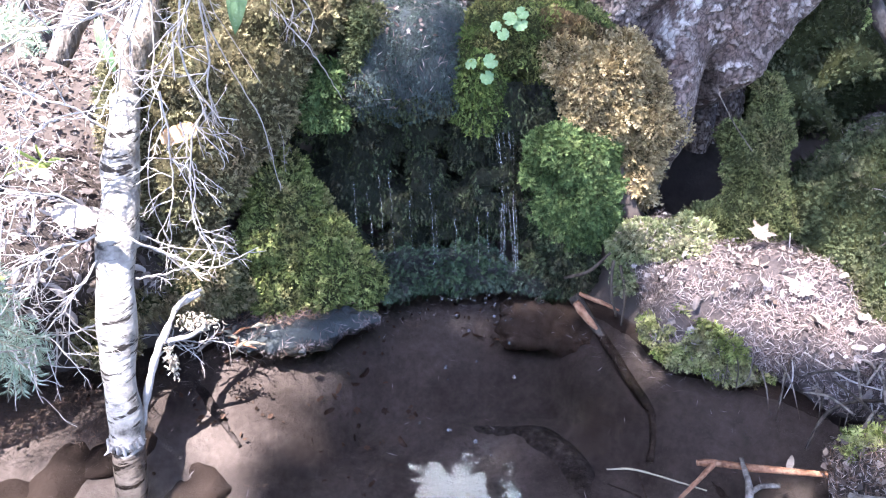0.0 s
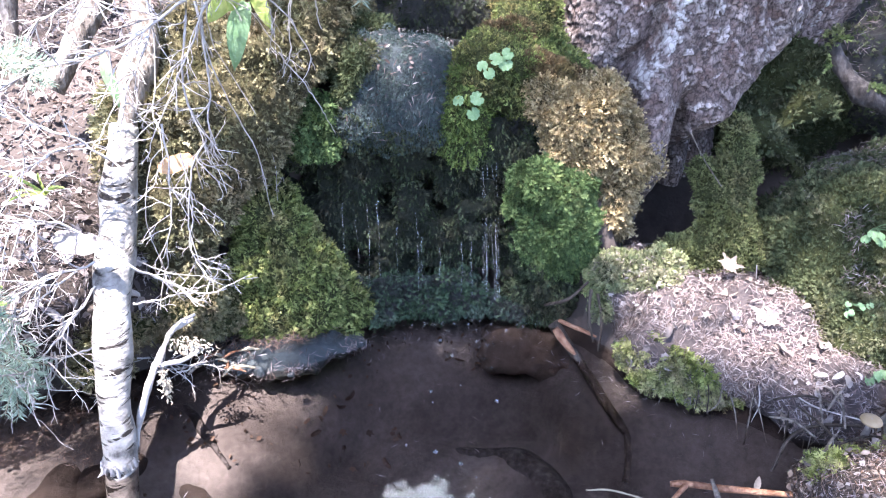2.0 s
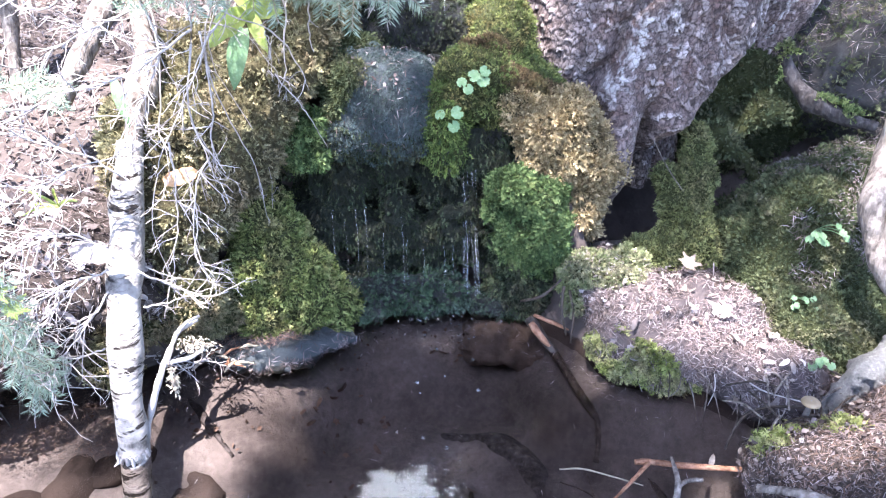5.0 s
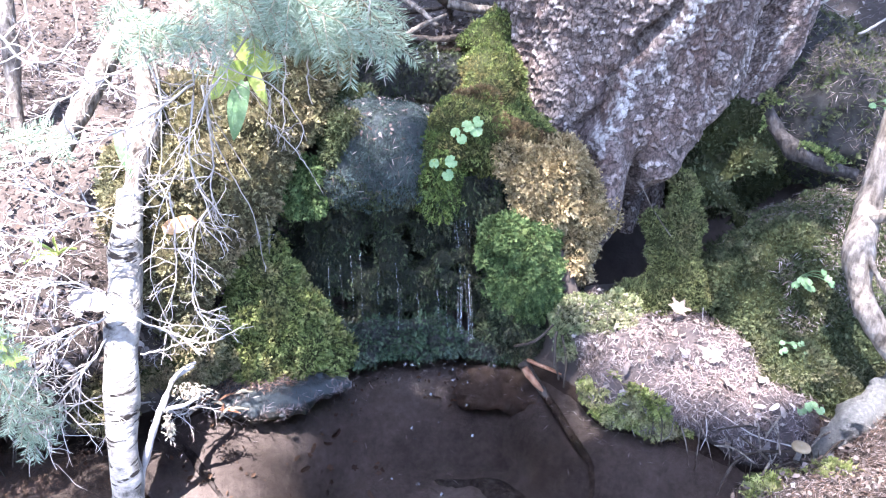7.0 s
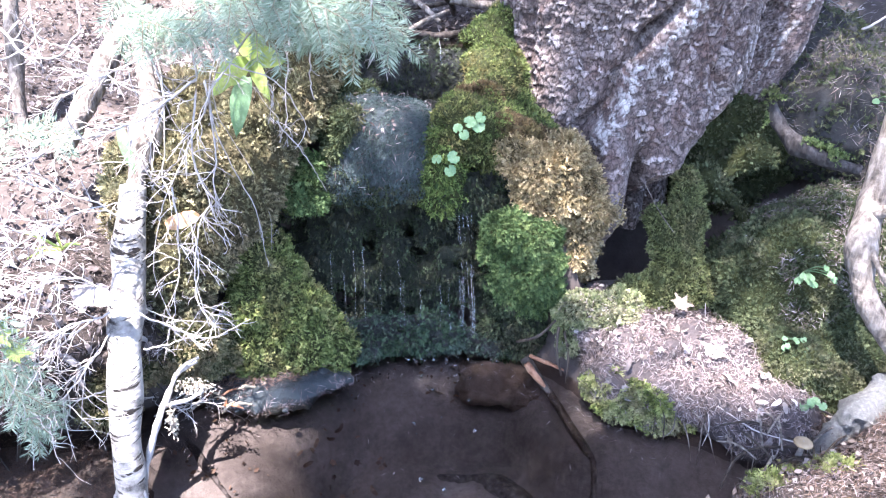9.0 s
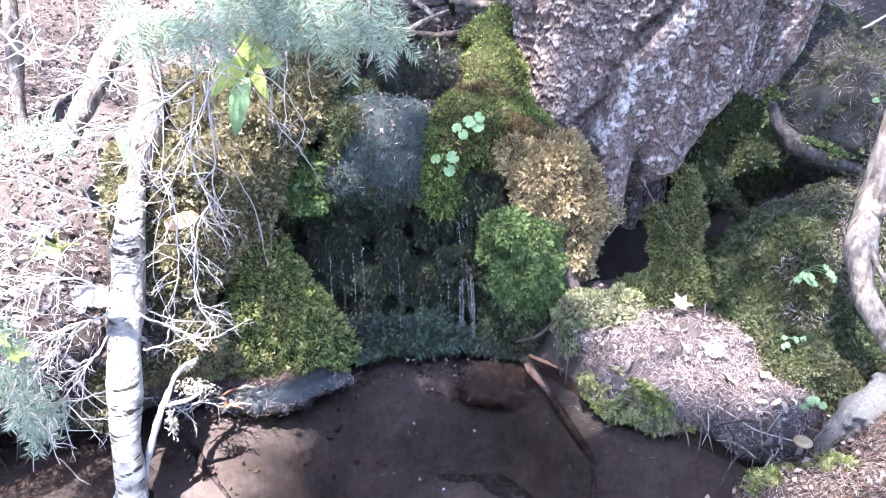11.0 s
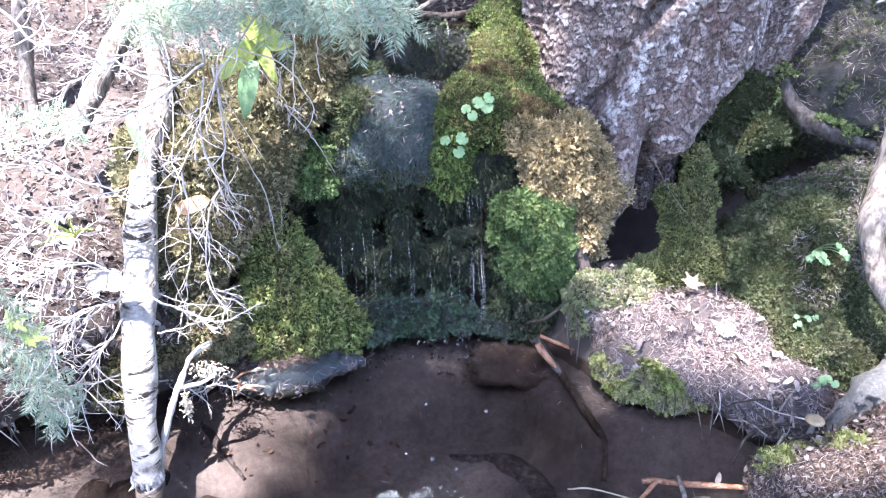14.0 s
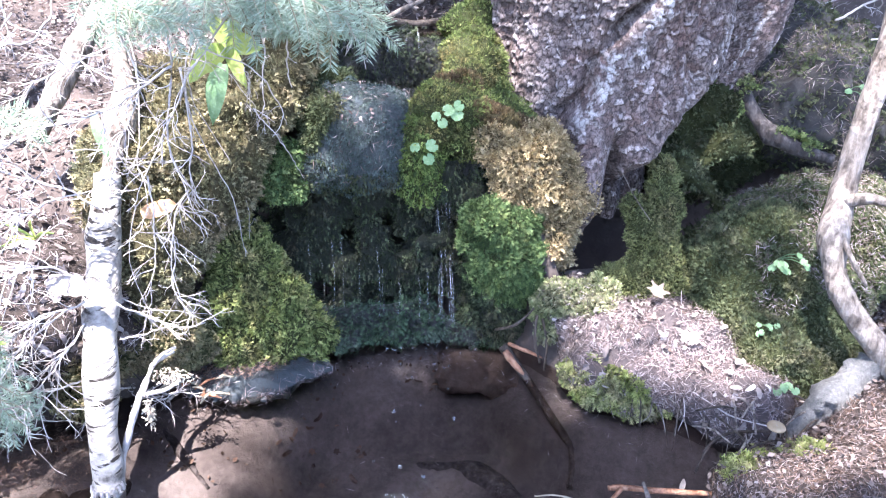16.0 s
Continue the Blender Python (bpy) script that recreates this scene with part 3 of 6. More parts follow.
cushion("waterline_moss", "wet blue-green moss where the drops land", [
    rod((-0.20, 0.0, 0.02), (0.0, 0.01, 0.02), 0.045, 0.04), rod((0.06, 0.0, 0.01), (0.16, -0.02, 0.01), 0.025, 0.022)],
    M_ROCKSHADE, moss_mat("splash_moss", (0.02, 0.035, 0.025), (0.05, 0.085, 0.05), (0.10, 0.15, 0.09), (0.09, 0.11, 0.10), 0.3), 9000, 0.008, 27, (-0.1, 0.0, 0.0), keep=facing, hang=0.3)
# dark body added for the shade behind the cushions, and wet rock in the channel
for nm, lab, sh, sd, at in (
        ("hollow_shade", "dark mossy body standing in for the shaded hollow behind the cushions", [ell((0.11, 0.13, 0.22), (0.12, 0.07, 0.20)), ell((0.24, 0.12, 0.18), (0.08, 0.08, 0.14))], 51, (0.15, 0.12, 0.0)),
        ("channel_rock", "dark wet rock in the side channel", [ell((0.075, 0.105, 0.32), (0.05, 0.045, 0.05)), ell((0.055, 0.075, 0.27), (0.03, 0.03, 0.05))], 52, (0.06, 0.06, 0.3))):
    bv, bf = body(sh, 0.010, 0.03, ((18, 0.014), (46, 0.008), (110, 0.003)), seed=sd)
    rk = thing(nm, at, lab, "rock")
    part("rock", bv, bf, M_ROCKSHADE, rk, smooth=True)
    part("moss_film", *moss(bv, bf, 5000, sd + 70, 0.007, 0.4, 4, lambda p, n: (n[:, 1] < 0.5) & (p[:, 2] > 0.02) & (vnoise(p, 26, 7) > -0.1), 0.9), M_WETSHADEMOSS, rk, "dark wet moss", kind="stuff")
# roots and mound to the right
cushion("mossy_root", "moss-covered root reaching down from the trunk", [
    rod((0.497, 0.13, 0.335), (0.490, 0.07, 0.25), 0.019, 0.021), rod((0.490, 0.07, 0.25), (0.472, 0.03, 0.16), 0.022, 0.044), rod((0.43, 0.085, 0.262), (0.45, 0.05, 0.21), 0.021, 0.028),
    rod((0.475, 0.015, 0.15), (0.40, 0.0, 0.115), 0.052, 0.045), rod((0.40, 0.0, 0.115), (0.345, -0.01, 0.12), 0.045, 0.030), ell((0.47, -0.02, 0.115), (0.06, 0.035, 0.04))],
    M_CORE, moss_mat("root_moss", (0.06, 0.072, 0.03), (0.14, 0.16, 0.066), (0.24, 0.262, 0.12), (0.19, 0.165, 0.095), 0.25), 20000, 0.0072, 19, (0.45, 0.05, 0.1), keep=facing, slim=0.3, rough=((16, 0.007), (50, 0.005)))
BOULDER = cushion("moss_boulder", "large mossy mound with green and faded moss", [
    ell((0.72, 0.02, 0.12), (0.19, 0.19, 0.17)), ell((0.86, 0.06, 0.20), (0.17, 0.16, 0.135)), ell((0.74, 0.09, 0.20), (0.11, 0.10, 0.09)), ell((0.66, -0.11, 0.05), (0.13, 0.12, 0.10)), ell((0.637, -0.02, 0.10), (0.085, 0.09, 0.08)), ell((0.71, -0.16, 0.055), (0.11, 0.10, 0.09)), ell((0.60, -0.10, 0.05), (0.08, 0.08, 0.07)), ell((0.675, -0.195, 0.07), (0.105, 0.08, 0.07))],
    M_CORE, M_MIXED, 92000, 0.0062, 20, (0.70, 0.0, 0.0), res=0.013, keep=facing, rough=((9, 0.02), (22, 0.012), (60, 0.005)))
cushion("back_moss", "green moss hollow behind the roots", [
    ell((0.66, 0.42, 0.28), (0.20, 0.10, 0.15)), ell((0.60, 0.30, 0.27), (0.05, 0.06, 0.05)), rod((0.56, 0.20, 0.30), (0.66, 0.14, 0.22), 0.03, 0.03), ell((0.72, 0.30, 0.33), (0.06, 0.06, 0.04))],
    M_CORE, M_MIXED, 13000, 0.008, 22, (0.66, 0.36, 0.1), res=0.012, keep=facing)
BACKBANK = cushion("back_bank", "mossy bank with bare grey soil and needles", [
    ell((1.0, 0.42, 0.36), (0.27, 0.18, 0.15)), ell((0.90, 0.60, 0.42), (0.3, 0.2, 0.16)), ell((1.2, 0.25, 0.30), (0.25, 0.22, 0.15))],
    earth_mat("grey_soil", (0.02, 0.019, 0.018), (0.05, 0.048, 0.047), (0.10, 0.097, 0.095), 40, 0.012), M_MIXED, 20000, 0.009, 28, (0.95, 0.45, 0.2), res=0.014,
    keep=lambda p, n: facing(p, n) & (vnoise(p, 30, 3) + 0.5 * vnoise(p, 70, 4) + 1.2 * (p[:, 0] - 0.95) > -0.75))
# litter mound in front
LITTER = body([rod((0.30, -0.04, 0.10), (0.35, -0.15, 0.075), 0.055, 0.06), rod((0.35, -0.15, 0.075), (0.50, -0.17, 0.06), 0.065, 0.07), rod((0.31, -0.20, 0.05), (0.37, -0.23, 0.045), 0.035, 0.04),
               rod((0.50, -0.17, 0.05), (0.58, -0.28, 0.03), 0.07, 0.07), rod((0.44, -0.22, 0.05), (0.52, -0.29, 0.04), 0.045, 0.05), rod((0.37, -0.09, 0.09), (0.47, -0.11, 0.085), 0.055, 0.055)], 0.011, 0.04, ((9, 0.026), (22, 0.016), (50, 0.008)), seed=31)
mound = thing("litter_mound", (0.4, -0.2, 0.0), "low bank heaped with pale fallen needles and leaves", "bank")
part("soil", *LITTER, earth_mat("mound_soil", (0.03, 0.024, 0.024), (0.085, 0.07, 0.071), (0.17, 0.15, 0.152), 40, 0.012), mound, smooth=True)
M_FRINGE = moss_mat("fringe_moss", (0.075, 0.095, 0.028), (0.19, 0.23, 0.068), (0.33, 0.375, 0.14), (0.26, 0.225, 0.15), 0.35)
fringe = thing("edge_moss", (0.32, -0.25, 0.0), "yellow-green moss fringe at the front of the litter bank", "moss")
part("moss_coat", *moss(*LITTER, 90000, 73, 0.010, 0.42, 8, lambda p, n: (p[:, 0] < 0.43) & (p[:, 2] > 0.004) & (n[:, 1] < 0.5) & (n[:, 2] > -0.6) & (p[:, 1] < -0.17 - 0.3 * (p[:, 0] - 0.25))
                          & (p[:, 2] < 0.078 - 0.22 * (p[:, 0] - 0.27) + 0.022 * vnoise(p, 30, 8)) & (vnoise(p, 55, 6) > -0.35), 0.5), M_FRINGE, fringe, kind="stuff")
FRINGE = LITTER
PALE = cushion("pale_moss", "pale green moss draped over the bank", [rod((0.245, -0.05, 0.130), (0.36, -0.06, 0.140), 0.025, 0.016), rod((0.25, -0.06, 0.125), (0.232, -0.09, 0.075), 0.026, 0.018), rod((0.26, -0.085, 0.135), (0.34, -0.11, 0.128), 0.020, 0.014)],
        M_CORE, moss_mat("pale_moss", (0.10, 0.125, 0.06), (0.20, 0.235, 0.115), (0.33, 0.365, 0.20), (0.30, 0.27, 0.20), 0.35), 12000, 0.0068, 24, (0.28, -0.07, 0.05), keep=facing, rough=((22, 0.008), (60, 0.004)))
RBANK = body([ell((0.68, -0.55, 0.02), (0.22, 0.15, 0.11)), ell((0.53, -0.48, 0.015), (0.09, 0.07, 0.075)), ell((0.495, -0.475, 0.01), (0.04, 0.04, 0.055)), ell((0.85, -0.45, 0.02), (0.22, 0.2, 0.14))], 0.013, 0.04, ((18, 0.012), (50, 0.005)), seed=33)
rbank = thing("near_bank", (0.62, -0.52, 0.0), "near bank strewn with brown needles and moss", "bank")
part("soil", *RBANK, M_EARTH, rbank, smooth=True)
tufts = thing("bank_edge_moss", (0.52, -0.46, 0.0), "small bright moss tufts on the near bank", "moss")
part("moss_coat", *moss(*RBANK, 60000, 79, 0.010, 0.42, 8, lambda p, n: (n[:, 2] > -0.4) & (p[:, 2] > 0.01) & (np.minimum(np.minimum(np.hypot(p[:, 0] - 0.468, (p[:, 1] + 0.455) * 1.2), np.hypot(p[:, 0] - 0.510, p[:, 1] + 0.435)),
                          np.hypot(p[:, 0] - 0.572, p[:, 1] + 0.435)) < 0.026 + 0.018 * vnoise(p, 40, 3))), M_FRINGE, tufts, kind="stuff")
# overhanging lip of the left bank
LIP = body([rod((-1.3, -0.52, 0.16), (-0.74, -0.34, 0.155), 0.06, 0.055), rod((-0.74, -0.34, 0.155), (-0.58, -0.23, 0.14), 0.055, 0.045), rod((-0.58, -0.23, 0.14), (-0.46, -0.13, 0.11), 0.045, 0.04),
            ell((-0.75, -0.12, 0.20), (0.22, 0.22, 0.085)), ell((-1.1, -0.3, 0.18), (0.25, 0.2, 0.08))], 0.012, 0.05, ((14, 0.02), (34, 0.014), (80, 0.006)), seed=35)
lip = thing("left_bank", (-0.7, -0.3, 0.0), "undercut bank of root-bound soil above the pool", "bank")
part("soil", *LIP, M_EARTH, lip, smooth=True)
br = rng(36)
for k in range(9):
    x = -0.50 - 0.075 * k
    y = np.interp(x, (-1.3, -0.74, -0.58, -0.46), (-0.575, -0.395, -0.27, -0.17))
    part("root", *tube(path([(x, y, 0.165 + br.normal(0, 0.008)), (x - 0.03, y - 0.012 + br.normal(0, 0.004), 0.14), (x - 0.05, y - 0.018, 0.115 + br.normal(0, 0.012)), (x - 0.09, y - 0.02, 0.12 + br.normal(0, 0.015))], 16),
         np.linspace(0.0045, 0.002, 16), 6, k, 0.3), M_DARKROOT, lip, "dark thin root", smooth=True)
cushion("lip_moss", "small moss clump under the bank edge", [ell((-0.58, -0.27, 0.07), (0.035, 0.03, 0.03)), ell((-0.48, -0.16, 0.09), (0.06, 0.04, 0.05)), ell((-0.44, -0.11, 0.08), (0.05, 0.04, 0.06)), rod((-0.56, -0.25, 0.115), (-0.44, -0.155, 0.125), 0.028, 0.036)],
        M_CORE, M_OLIVE, 12000, 0.008, 36, (-0.55, -0.24, 0.0), res=0.009, keep=facing, rough=((22, 0.008), (60, 0.004)))
STONES = []


def stone(name, label, shapes, material, at, seed, res=0.010, rough=((16, 0.010), (50, 0.004))):
    sv, sf = body(shapes, res, 0.03, rough, seed=seed)
    ob = obj(name, sv - np.array(at), sf, material, label=label, smooth=True, category="stone")
    ob.location = at
    STONES.append((sv, sf))
    return sv, sf


stone("side_stone", "grey lichen-pale stone wedged beside the mound", [rod((0.60, -0.362, 0.045), (0.66, -0.335, 0.092), 0.019, 0.024), rod((0.66, -0.335, 0.092), (0.74, -0.30, 0.135), 0.024, 0.024)],
      earth_mat("lichen_stone", (0.07, 0.07, 0.07), (0.20, 0.20, 0.197), (0.42, 0.418, 0.41), 170, 0.014, 0.9, 0.2), (0.69, -0.31, 0.0), 61, 0.006, ((22, 0.012), (55, 0.008), (120, 0.006)))
stone("sunken_stone", "flat reddish-brown stone lying just under the water", [ell((0.105, -0.058, -0.048), (0.055, 0.036, 0.026), 6), ell((0.170, -0.065, -0.048), (0.048, 0.036, 0.026), -10), ell((0.13, -0.025, -0.045), (0.09, 0.045, 0.028)), rod((0.065, -0.08, -0.055), (0.19, -0.085, -0.055), 0.022, 0.020)],
      earth_mat("red_stone", (0.075, 0.056, 0.046), (0.15, 0.115, 0.096), (0.22, 0.175, 0.15), 45, 0.01, 0.85, 0.2), (0.11, -0.09, -0.1), 62, 0.006, ((24, 0.010), (60, 0.007), (120, 0.003)))
FLAT = stone("flat_stone", "flat wet grey stone at the waterline", [ell((-0.345, -0.158, 0.0), (0.058, 0.034, 0.015), 8), ell((-0.29, -0.136, -0.001), (0.058, 0.030, 0.013), 18), ell((-0.238, -0.112, -0.003), (0.042, 0.018, 0.010), 28), ell((-0.37, -0.13, 0.0), (0.05, 0.03, 0.013), 10)], earth_mat("slate_stone", (0.018, 0.023, 0.026), (0.04, 0.049, 0.054), (0.08, 0.093, 0.10), 60, 0.006, 0.45, 0.4), (-0.32, -0.14, -0.03), 63, 0.005, ((55, 0.007), (120, 0.003)))
for k, (c, q, tw) in enumerate((((-0.61, -0.40, -0.075), (0.07, 0.045, 0.022), 30), ((-0.66, -0.46, -0.08), (0.05, 0.04, 0.02), -15), ((-0.55, -0.36, -0.07), (0.04, 0.03, 0.02), 50), ((-0.45, -0.40, -0.115), (0.06, 0.05, 0.02), 10))):
    stone("pool_stone", "dull brown angular stone on the pool bed", [ell(c, q, tw), ell((c[0] + 0.02, c[1] + 0.015, c[2]), (q[0] * 0.7, q[1] * 0.8, q[2]), tw + 50)], M_BROWNSTONE, c, 64 + k, 0.009, ((18, 0.014), (50, 0.006)))


# ---------------------------------------------------------------- the spruce
def bark(line, radius, heights, angles, seed=99, cell=0.0105):
    """A stem in flaking plates: line(h) gives centres, radius(h, a) the girth. Verts, quads and two tones a vertex."""
    rows, cols = len(heights), len(angles)
    H, A = np.meshgrid(heights, angles, indexing="ij")
    c = line(H)
    r = radius(H, A)
    p = c + np.stack([np.cos(A) * r, np.sin(A) * r, H * 0], -1)
    r = r + 0.010 * fbm(p, 7, 3, 77) + 0.003 * fbm(p * np.array((1.0, 1.0, 0.5)), 26, 2, 78)
    girth = 0.26
    warp = np.stack([vnoise(p, 95, 4), vnoise(p, 95, 6)], -1) * 0.65 + np.stack([vnoise(p, 30, 4), vnoise(p, 30, 6)], -1) * 0.9 + np.stack([vnoise(p, 220, 4), vnoise(p, 220, 6)], -1) * 0.22
    U, W = A * girth / cell + warp[..., 0], H / (cell * 0.95) + warp[..., 1]
    per = int(round(2 * np.pi * girth / cell))
    best, second, tone, drop = np.full(U.shape, 9.0), np.full(U.shape, 9.0), np.zeros(U.shape), np.zeros(U.shape)
    jit = rng(seed).random((per, 400, 4))
    iu, iw = np.floor(U).astype(int), np.floor(W).astype(int)
    for du in (-1, 0, 1):
        for dw in (-1, 0, 1):
            j = jit[(iu + du) % per, (iw + dw) % 400]
            d = np.hypot(iu + du + j[..., 0] - U, (iw + dw + j[..., 1] - W) * 1.15) - 0.55 * j[..., 3]
            nearer = d < best
            second = np.where(nearer, best, np.minimum(second, d))
            tone = np.where(nearer, j[..., 2], tone)
            drop = np.where(nearer, iw + dw + j[..., 1] - W, drop)
            best = np.where(nearer, d, best)
    gap = second - best
    edge = step(0.0, 0.26, gap)
    # plates stand off at their lower edge, in ragged flakes
    flake = fbm(p * np.array((1.0, 1.0, 1.4)), 75, 3, 12)
    r = r + (0.25 + 0.75 * edge) * (0.0066 * tone + 0.0024 * np.clip(drop, -0.8, 0.8)) + 0.0010 * flake + 0.0016 * fbm(np.stack([A * 0.26, H * 0.22, H * 0], -1), 42, 2, 15)
    v = (c + np.stack([np.cos(A) * r, np.sin(A) * r, H * 0], -1)).reshape(-1, 3)
    i, j = np.meshgrid(np.arange(rows - 1), np.arange(cols), indexing="ij")
    f = np.stack([i * cols + j, i * cols + (j + 1) % cols, (i + 1) * cols + (j + 1) % cols, (i + 1) * cols + j], -1).reshape(-1, 4)
    lichen = bump_at(A, -1.68 + 2.1 * (H - 0.52) + 0.03 * np.sin(31 * H), 0.07) * step(0.36, 0.46, H) * step(0.48, 0.68, tone + 0.4 * flake)
    return v, f, np.stack([tone, edge, lichen], -1).reshape(-1, 3)


def bump_at(a, centre, width):
    return np.exp(-((np.angle(np.exp(1j * (a - centre)))) / width) ** 2)


def butt_line(h):
    return np.stack([0.395 + 0.03 * (h - 0.4), 0.42 + 0.05 * (h - 0.4), h], -1)


def butt_girth(h, a):
    r = 0.272 + 0.02 * step(0.45, 0.75, h) + 0.035 * step(0.62, 0.42, h) * bump_at(a, -1.7, 0.7)
    # the butt ends high over the hollow and low at the toe
    foot = np.interp(a, (-2.6, -2.0, -1.80, -1.62, -1.50, -1.30, -1.0, -0.5), (0.28, 0.24, 0.20, 0.22, 0.29, 0.31, 0.37, 0.42))
    r = r * (0.56 + 0.44 * step(foot - 0.05, foot + 0.07, h))
    r = r + 0.11 * bump_at(a, -1.78, 0.12) * step(0.50, 0.30, h)
    # furrow climbing to the right, with a raised flank beside it
    wind = 0.05 * np.sin(31 * h) + 0.03 * np.sin(67 * h + 1)
    r = r - (0.042 + 0.012 * np.sin(43 * h)) * bump_at(a, -1.81 + 2.1 * (h - 0.52) + 0.6 * wind, 0.055) * step(0.36, 0.44, h) + 0.018 * bump_at(a, -1.64 + 2.1 * (h - 0.52), 0.13) * step(0.36, 0.44, h)
    r = r - 0.018 * bump_at(a, -1.05 + 0.5 * (h - 0.4) + wind, 0.06) - 0.010 * bump_at(a, -2.5 + wind, 0.05)
    r = r - 0.085 * bump_at(a, -1.61, 0.055) * step(0.42, 0.31, h) + 0.03 * bump_at(a, -1.38, 0.16) * step(0.42, 0.33, h)
    return r


def side_line(h):
    t = (h - 0.3) / 0.5
    return np.stack([0.66 + 0.20 * t, 0.42 + 0.09 * t, h], -1)


def side_girth(h, a):
    return 0.062 + 0.02 * step(0.30, 0.8, h) + 0.006 * np.sin(3 * a + 9 * h)


def bark_material():
    m = Nodes("plated_bark")
    at = m.t.nodes.new("ShaderNodeAttribute")
    at.attribute_name = "plate"
    sep = m.node("ShaderNodeSeparateXYZ", Vector=at.outputs["Vector"])
    plate = m.ramp(sep.outputs[0], ((0.0, (0.105, 0.080, 0.073)), (0.4, (0.17, 0.137, 0.128)), (0.75, (0.25, 0.213, 0.20)), (1.0, (0.44, 0.40, 0.385))))
    red = m.ramp(m.noise(7, 4.0), ((0.45, (0, 0, 0)), (0.7, (1, 1, 1))))
    plate = m.mix(m.math("MULTIPLY", red, 0.6), plate, (0.135, 0.073, 0.058))
    grain = m.ramp(m.noise(150, 5.0, 0.7), ((0.3, (0.72, 0.72, 0.72)), (0.7, (1.2, 1.2, 1.2))))
    grey = m.ramp(m.noise(18, 4.0), ((0.5, (0, 0, 0)), (0.75, (0.5, 0.5, 0.5))))
    plate = m.mix(m.math("MULTIPLY", grey, 0.6), plate, (0.28, 0.25, 0.235))
    col = m.mix(sep.outputs[1], (0.055, 0.043, 0.039), m.mix(1.0, plate, grain, "MULTIPLY"))
    col = m.mix(sep.outputs[2], col, (0.40, 0.38, 0.36))
    # fine upright scales
    wave = m.node("ShaderNodeVectorMath", Vector=m.pos.outputs["Position"])
    wave.operation = "MULTIPLY"
    wave.inputs[1].default_value = (1.0, 1.0, 0.6)
    shake = m.node("ShaderNodeTexNoise", Scale=70.0, Detail=3.0)
    m.put(shake.inputs["Vector"], m.pos.outputs["Position"])
    soft = m.node("ShaderNodeVectorMath", Vector=shake.outputs["Color"])
    soft.operation = "SCALE"
    soft.inputs["Scale"].default_value = 0.014
    both = m.node("ShaderNodeVectorMath", Vector=wave.outputs[0])
    both.operation = "ADD"
    m.put(both.inputs[1], soft.outputs[0])
    scale = m.node("ShaderNodeTexVoronoi", Vector=both.outputs[0], Scale=95.0)
    scale.feature = "DISTANCE_TO_EDGE"
    tint = m.node("ShaderNodeTexVoronoi", Vector=both.outputs[0], Scale=95.0)
    crack = m.ramp(scale.outputs["Distance"], ((0.0, (0.50, 0.48, 0.48)), (0.12, (1.0, 1.0, 1.0))))
    col = m.mix(1.0, col, crack, "MULTIPLY")
    col = m.mix(1.0, col, m.ramp(m.node("ShaderNodeSeparateColor", Color=tint.outputs["Color"]).outputs[0], ((0.0, (0.86, 0.85, 0.85)), (0.6, (1.02, 1.01, 1.01)), (1.0, (1.2, 1.2, 1.22)))), "MULTIPLY")
    m.bump(m.math("ADD", m.noise(180, 5.0, 0.7), m.math("MULTIPLY", m.math("MINIMUM", scale.outputs["Distance"], 0.25), 2.0)), 0.5, 0.003)
    return m.done(col, 0.85, 0.2)


spruce = thing("spruce_tree", (0.40, 0.42, 0.2), "old spruce trunk with grey-brown plated bark beside the fall", "tree")
M_BARK = bark_material()
front = np.concatenate([np.linspace(-np.pi * 1.04, np.pi * 0.04, 470, endpoint=False), np.linspace(np.pi * 0.06, np.pi * 0.94, 40, endpoint=False)])
levels = np.concatenate([np.linspace(0.17, 0.84, 235, endpoint=False), np.linspace(0.84, 1.7, 30)])
for nm, ln, gr, sd in (("trunk", butt_line, butt_girth, 99), ("side_stem", side_line, side_girth, 98)):
    an = front if nm == "trunk" else np.linspace(-np.pi, np.pi, 110, endpoint=False)
    tv, tf, tone = bark(ln, gr, levels, an, seed=sd)
    stem = part(nm, tv, tf, M_BARK, spruce, smooth=True)
    att = stem.data.attributes.new("plate", "FLOAT_VECTOR", "POINT")
    att.data.foreach_set("vector", tone.astype(np.float32).ravel())
uv, uf = tube([(0.44, 0.48, 1.68), (0.5, 0.55, 5.0), (0.55, 0.6, 9.0)], [0.27, 0.2, 0.08], 16)
part("upper_trunk", uv, uf, M_EARTH, spruce, smooth=True)

# unseen sprigs added above the view to block sun; GAPS keep chosen patches lit
GAPS = ((-0.86, 0.02, 0.53, 0.56), (0.385, -0.18, 0.19, 0.13), (0.92, 0.03, 0.17, 0.10), (0.25, 0.02, 0.05, 0.06), (0.185, 0.01, 0.06, 0.05), (-0.26, 0.35, 0.13, 0.12), (0.62, 0.32, 0.10, 0.045), (0.47, 0.325, 0.15, 0.046), (0.30, 0.34, 0.07, 0.04), (-0.60, -0.33, 0.09, 0.09), (-0.36, -0.01, 0.21, 0.14), (-0.44, -0.16, 0.11, 0.09), (0.69, -0.355, 0.09, 0.06), (0.735, -0.09, 0.075, 0.075), (0.705, -0.24, 0.035, 0.075),
        (0.60, -0.51, 0.22, 0.10), (-1.0, 0.95, 0.85, 0.65), (-0.08, -0.07, 0.12, 0.05), (-0.51, -0.26, 0.14, 0.17), (0.48, -0.27, 0.12, 0.07), (0.15, 0.34, 0.09, 0.13))


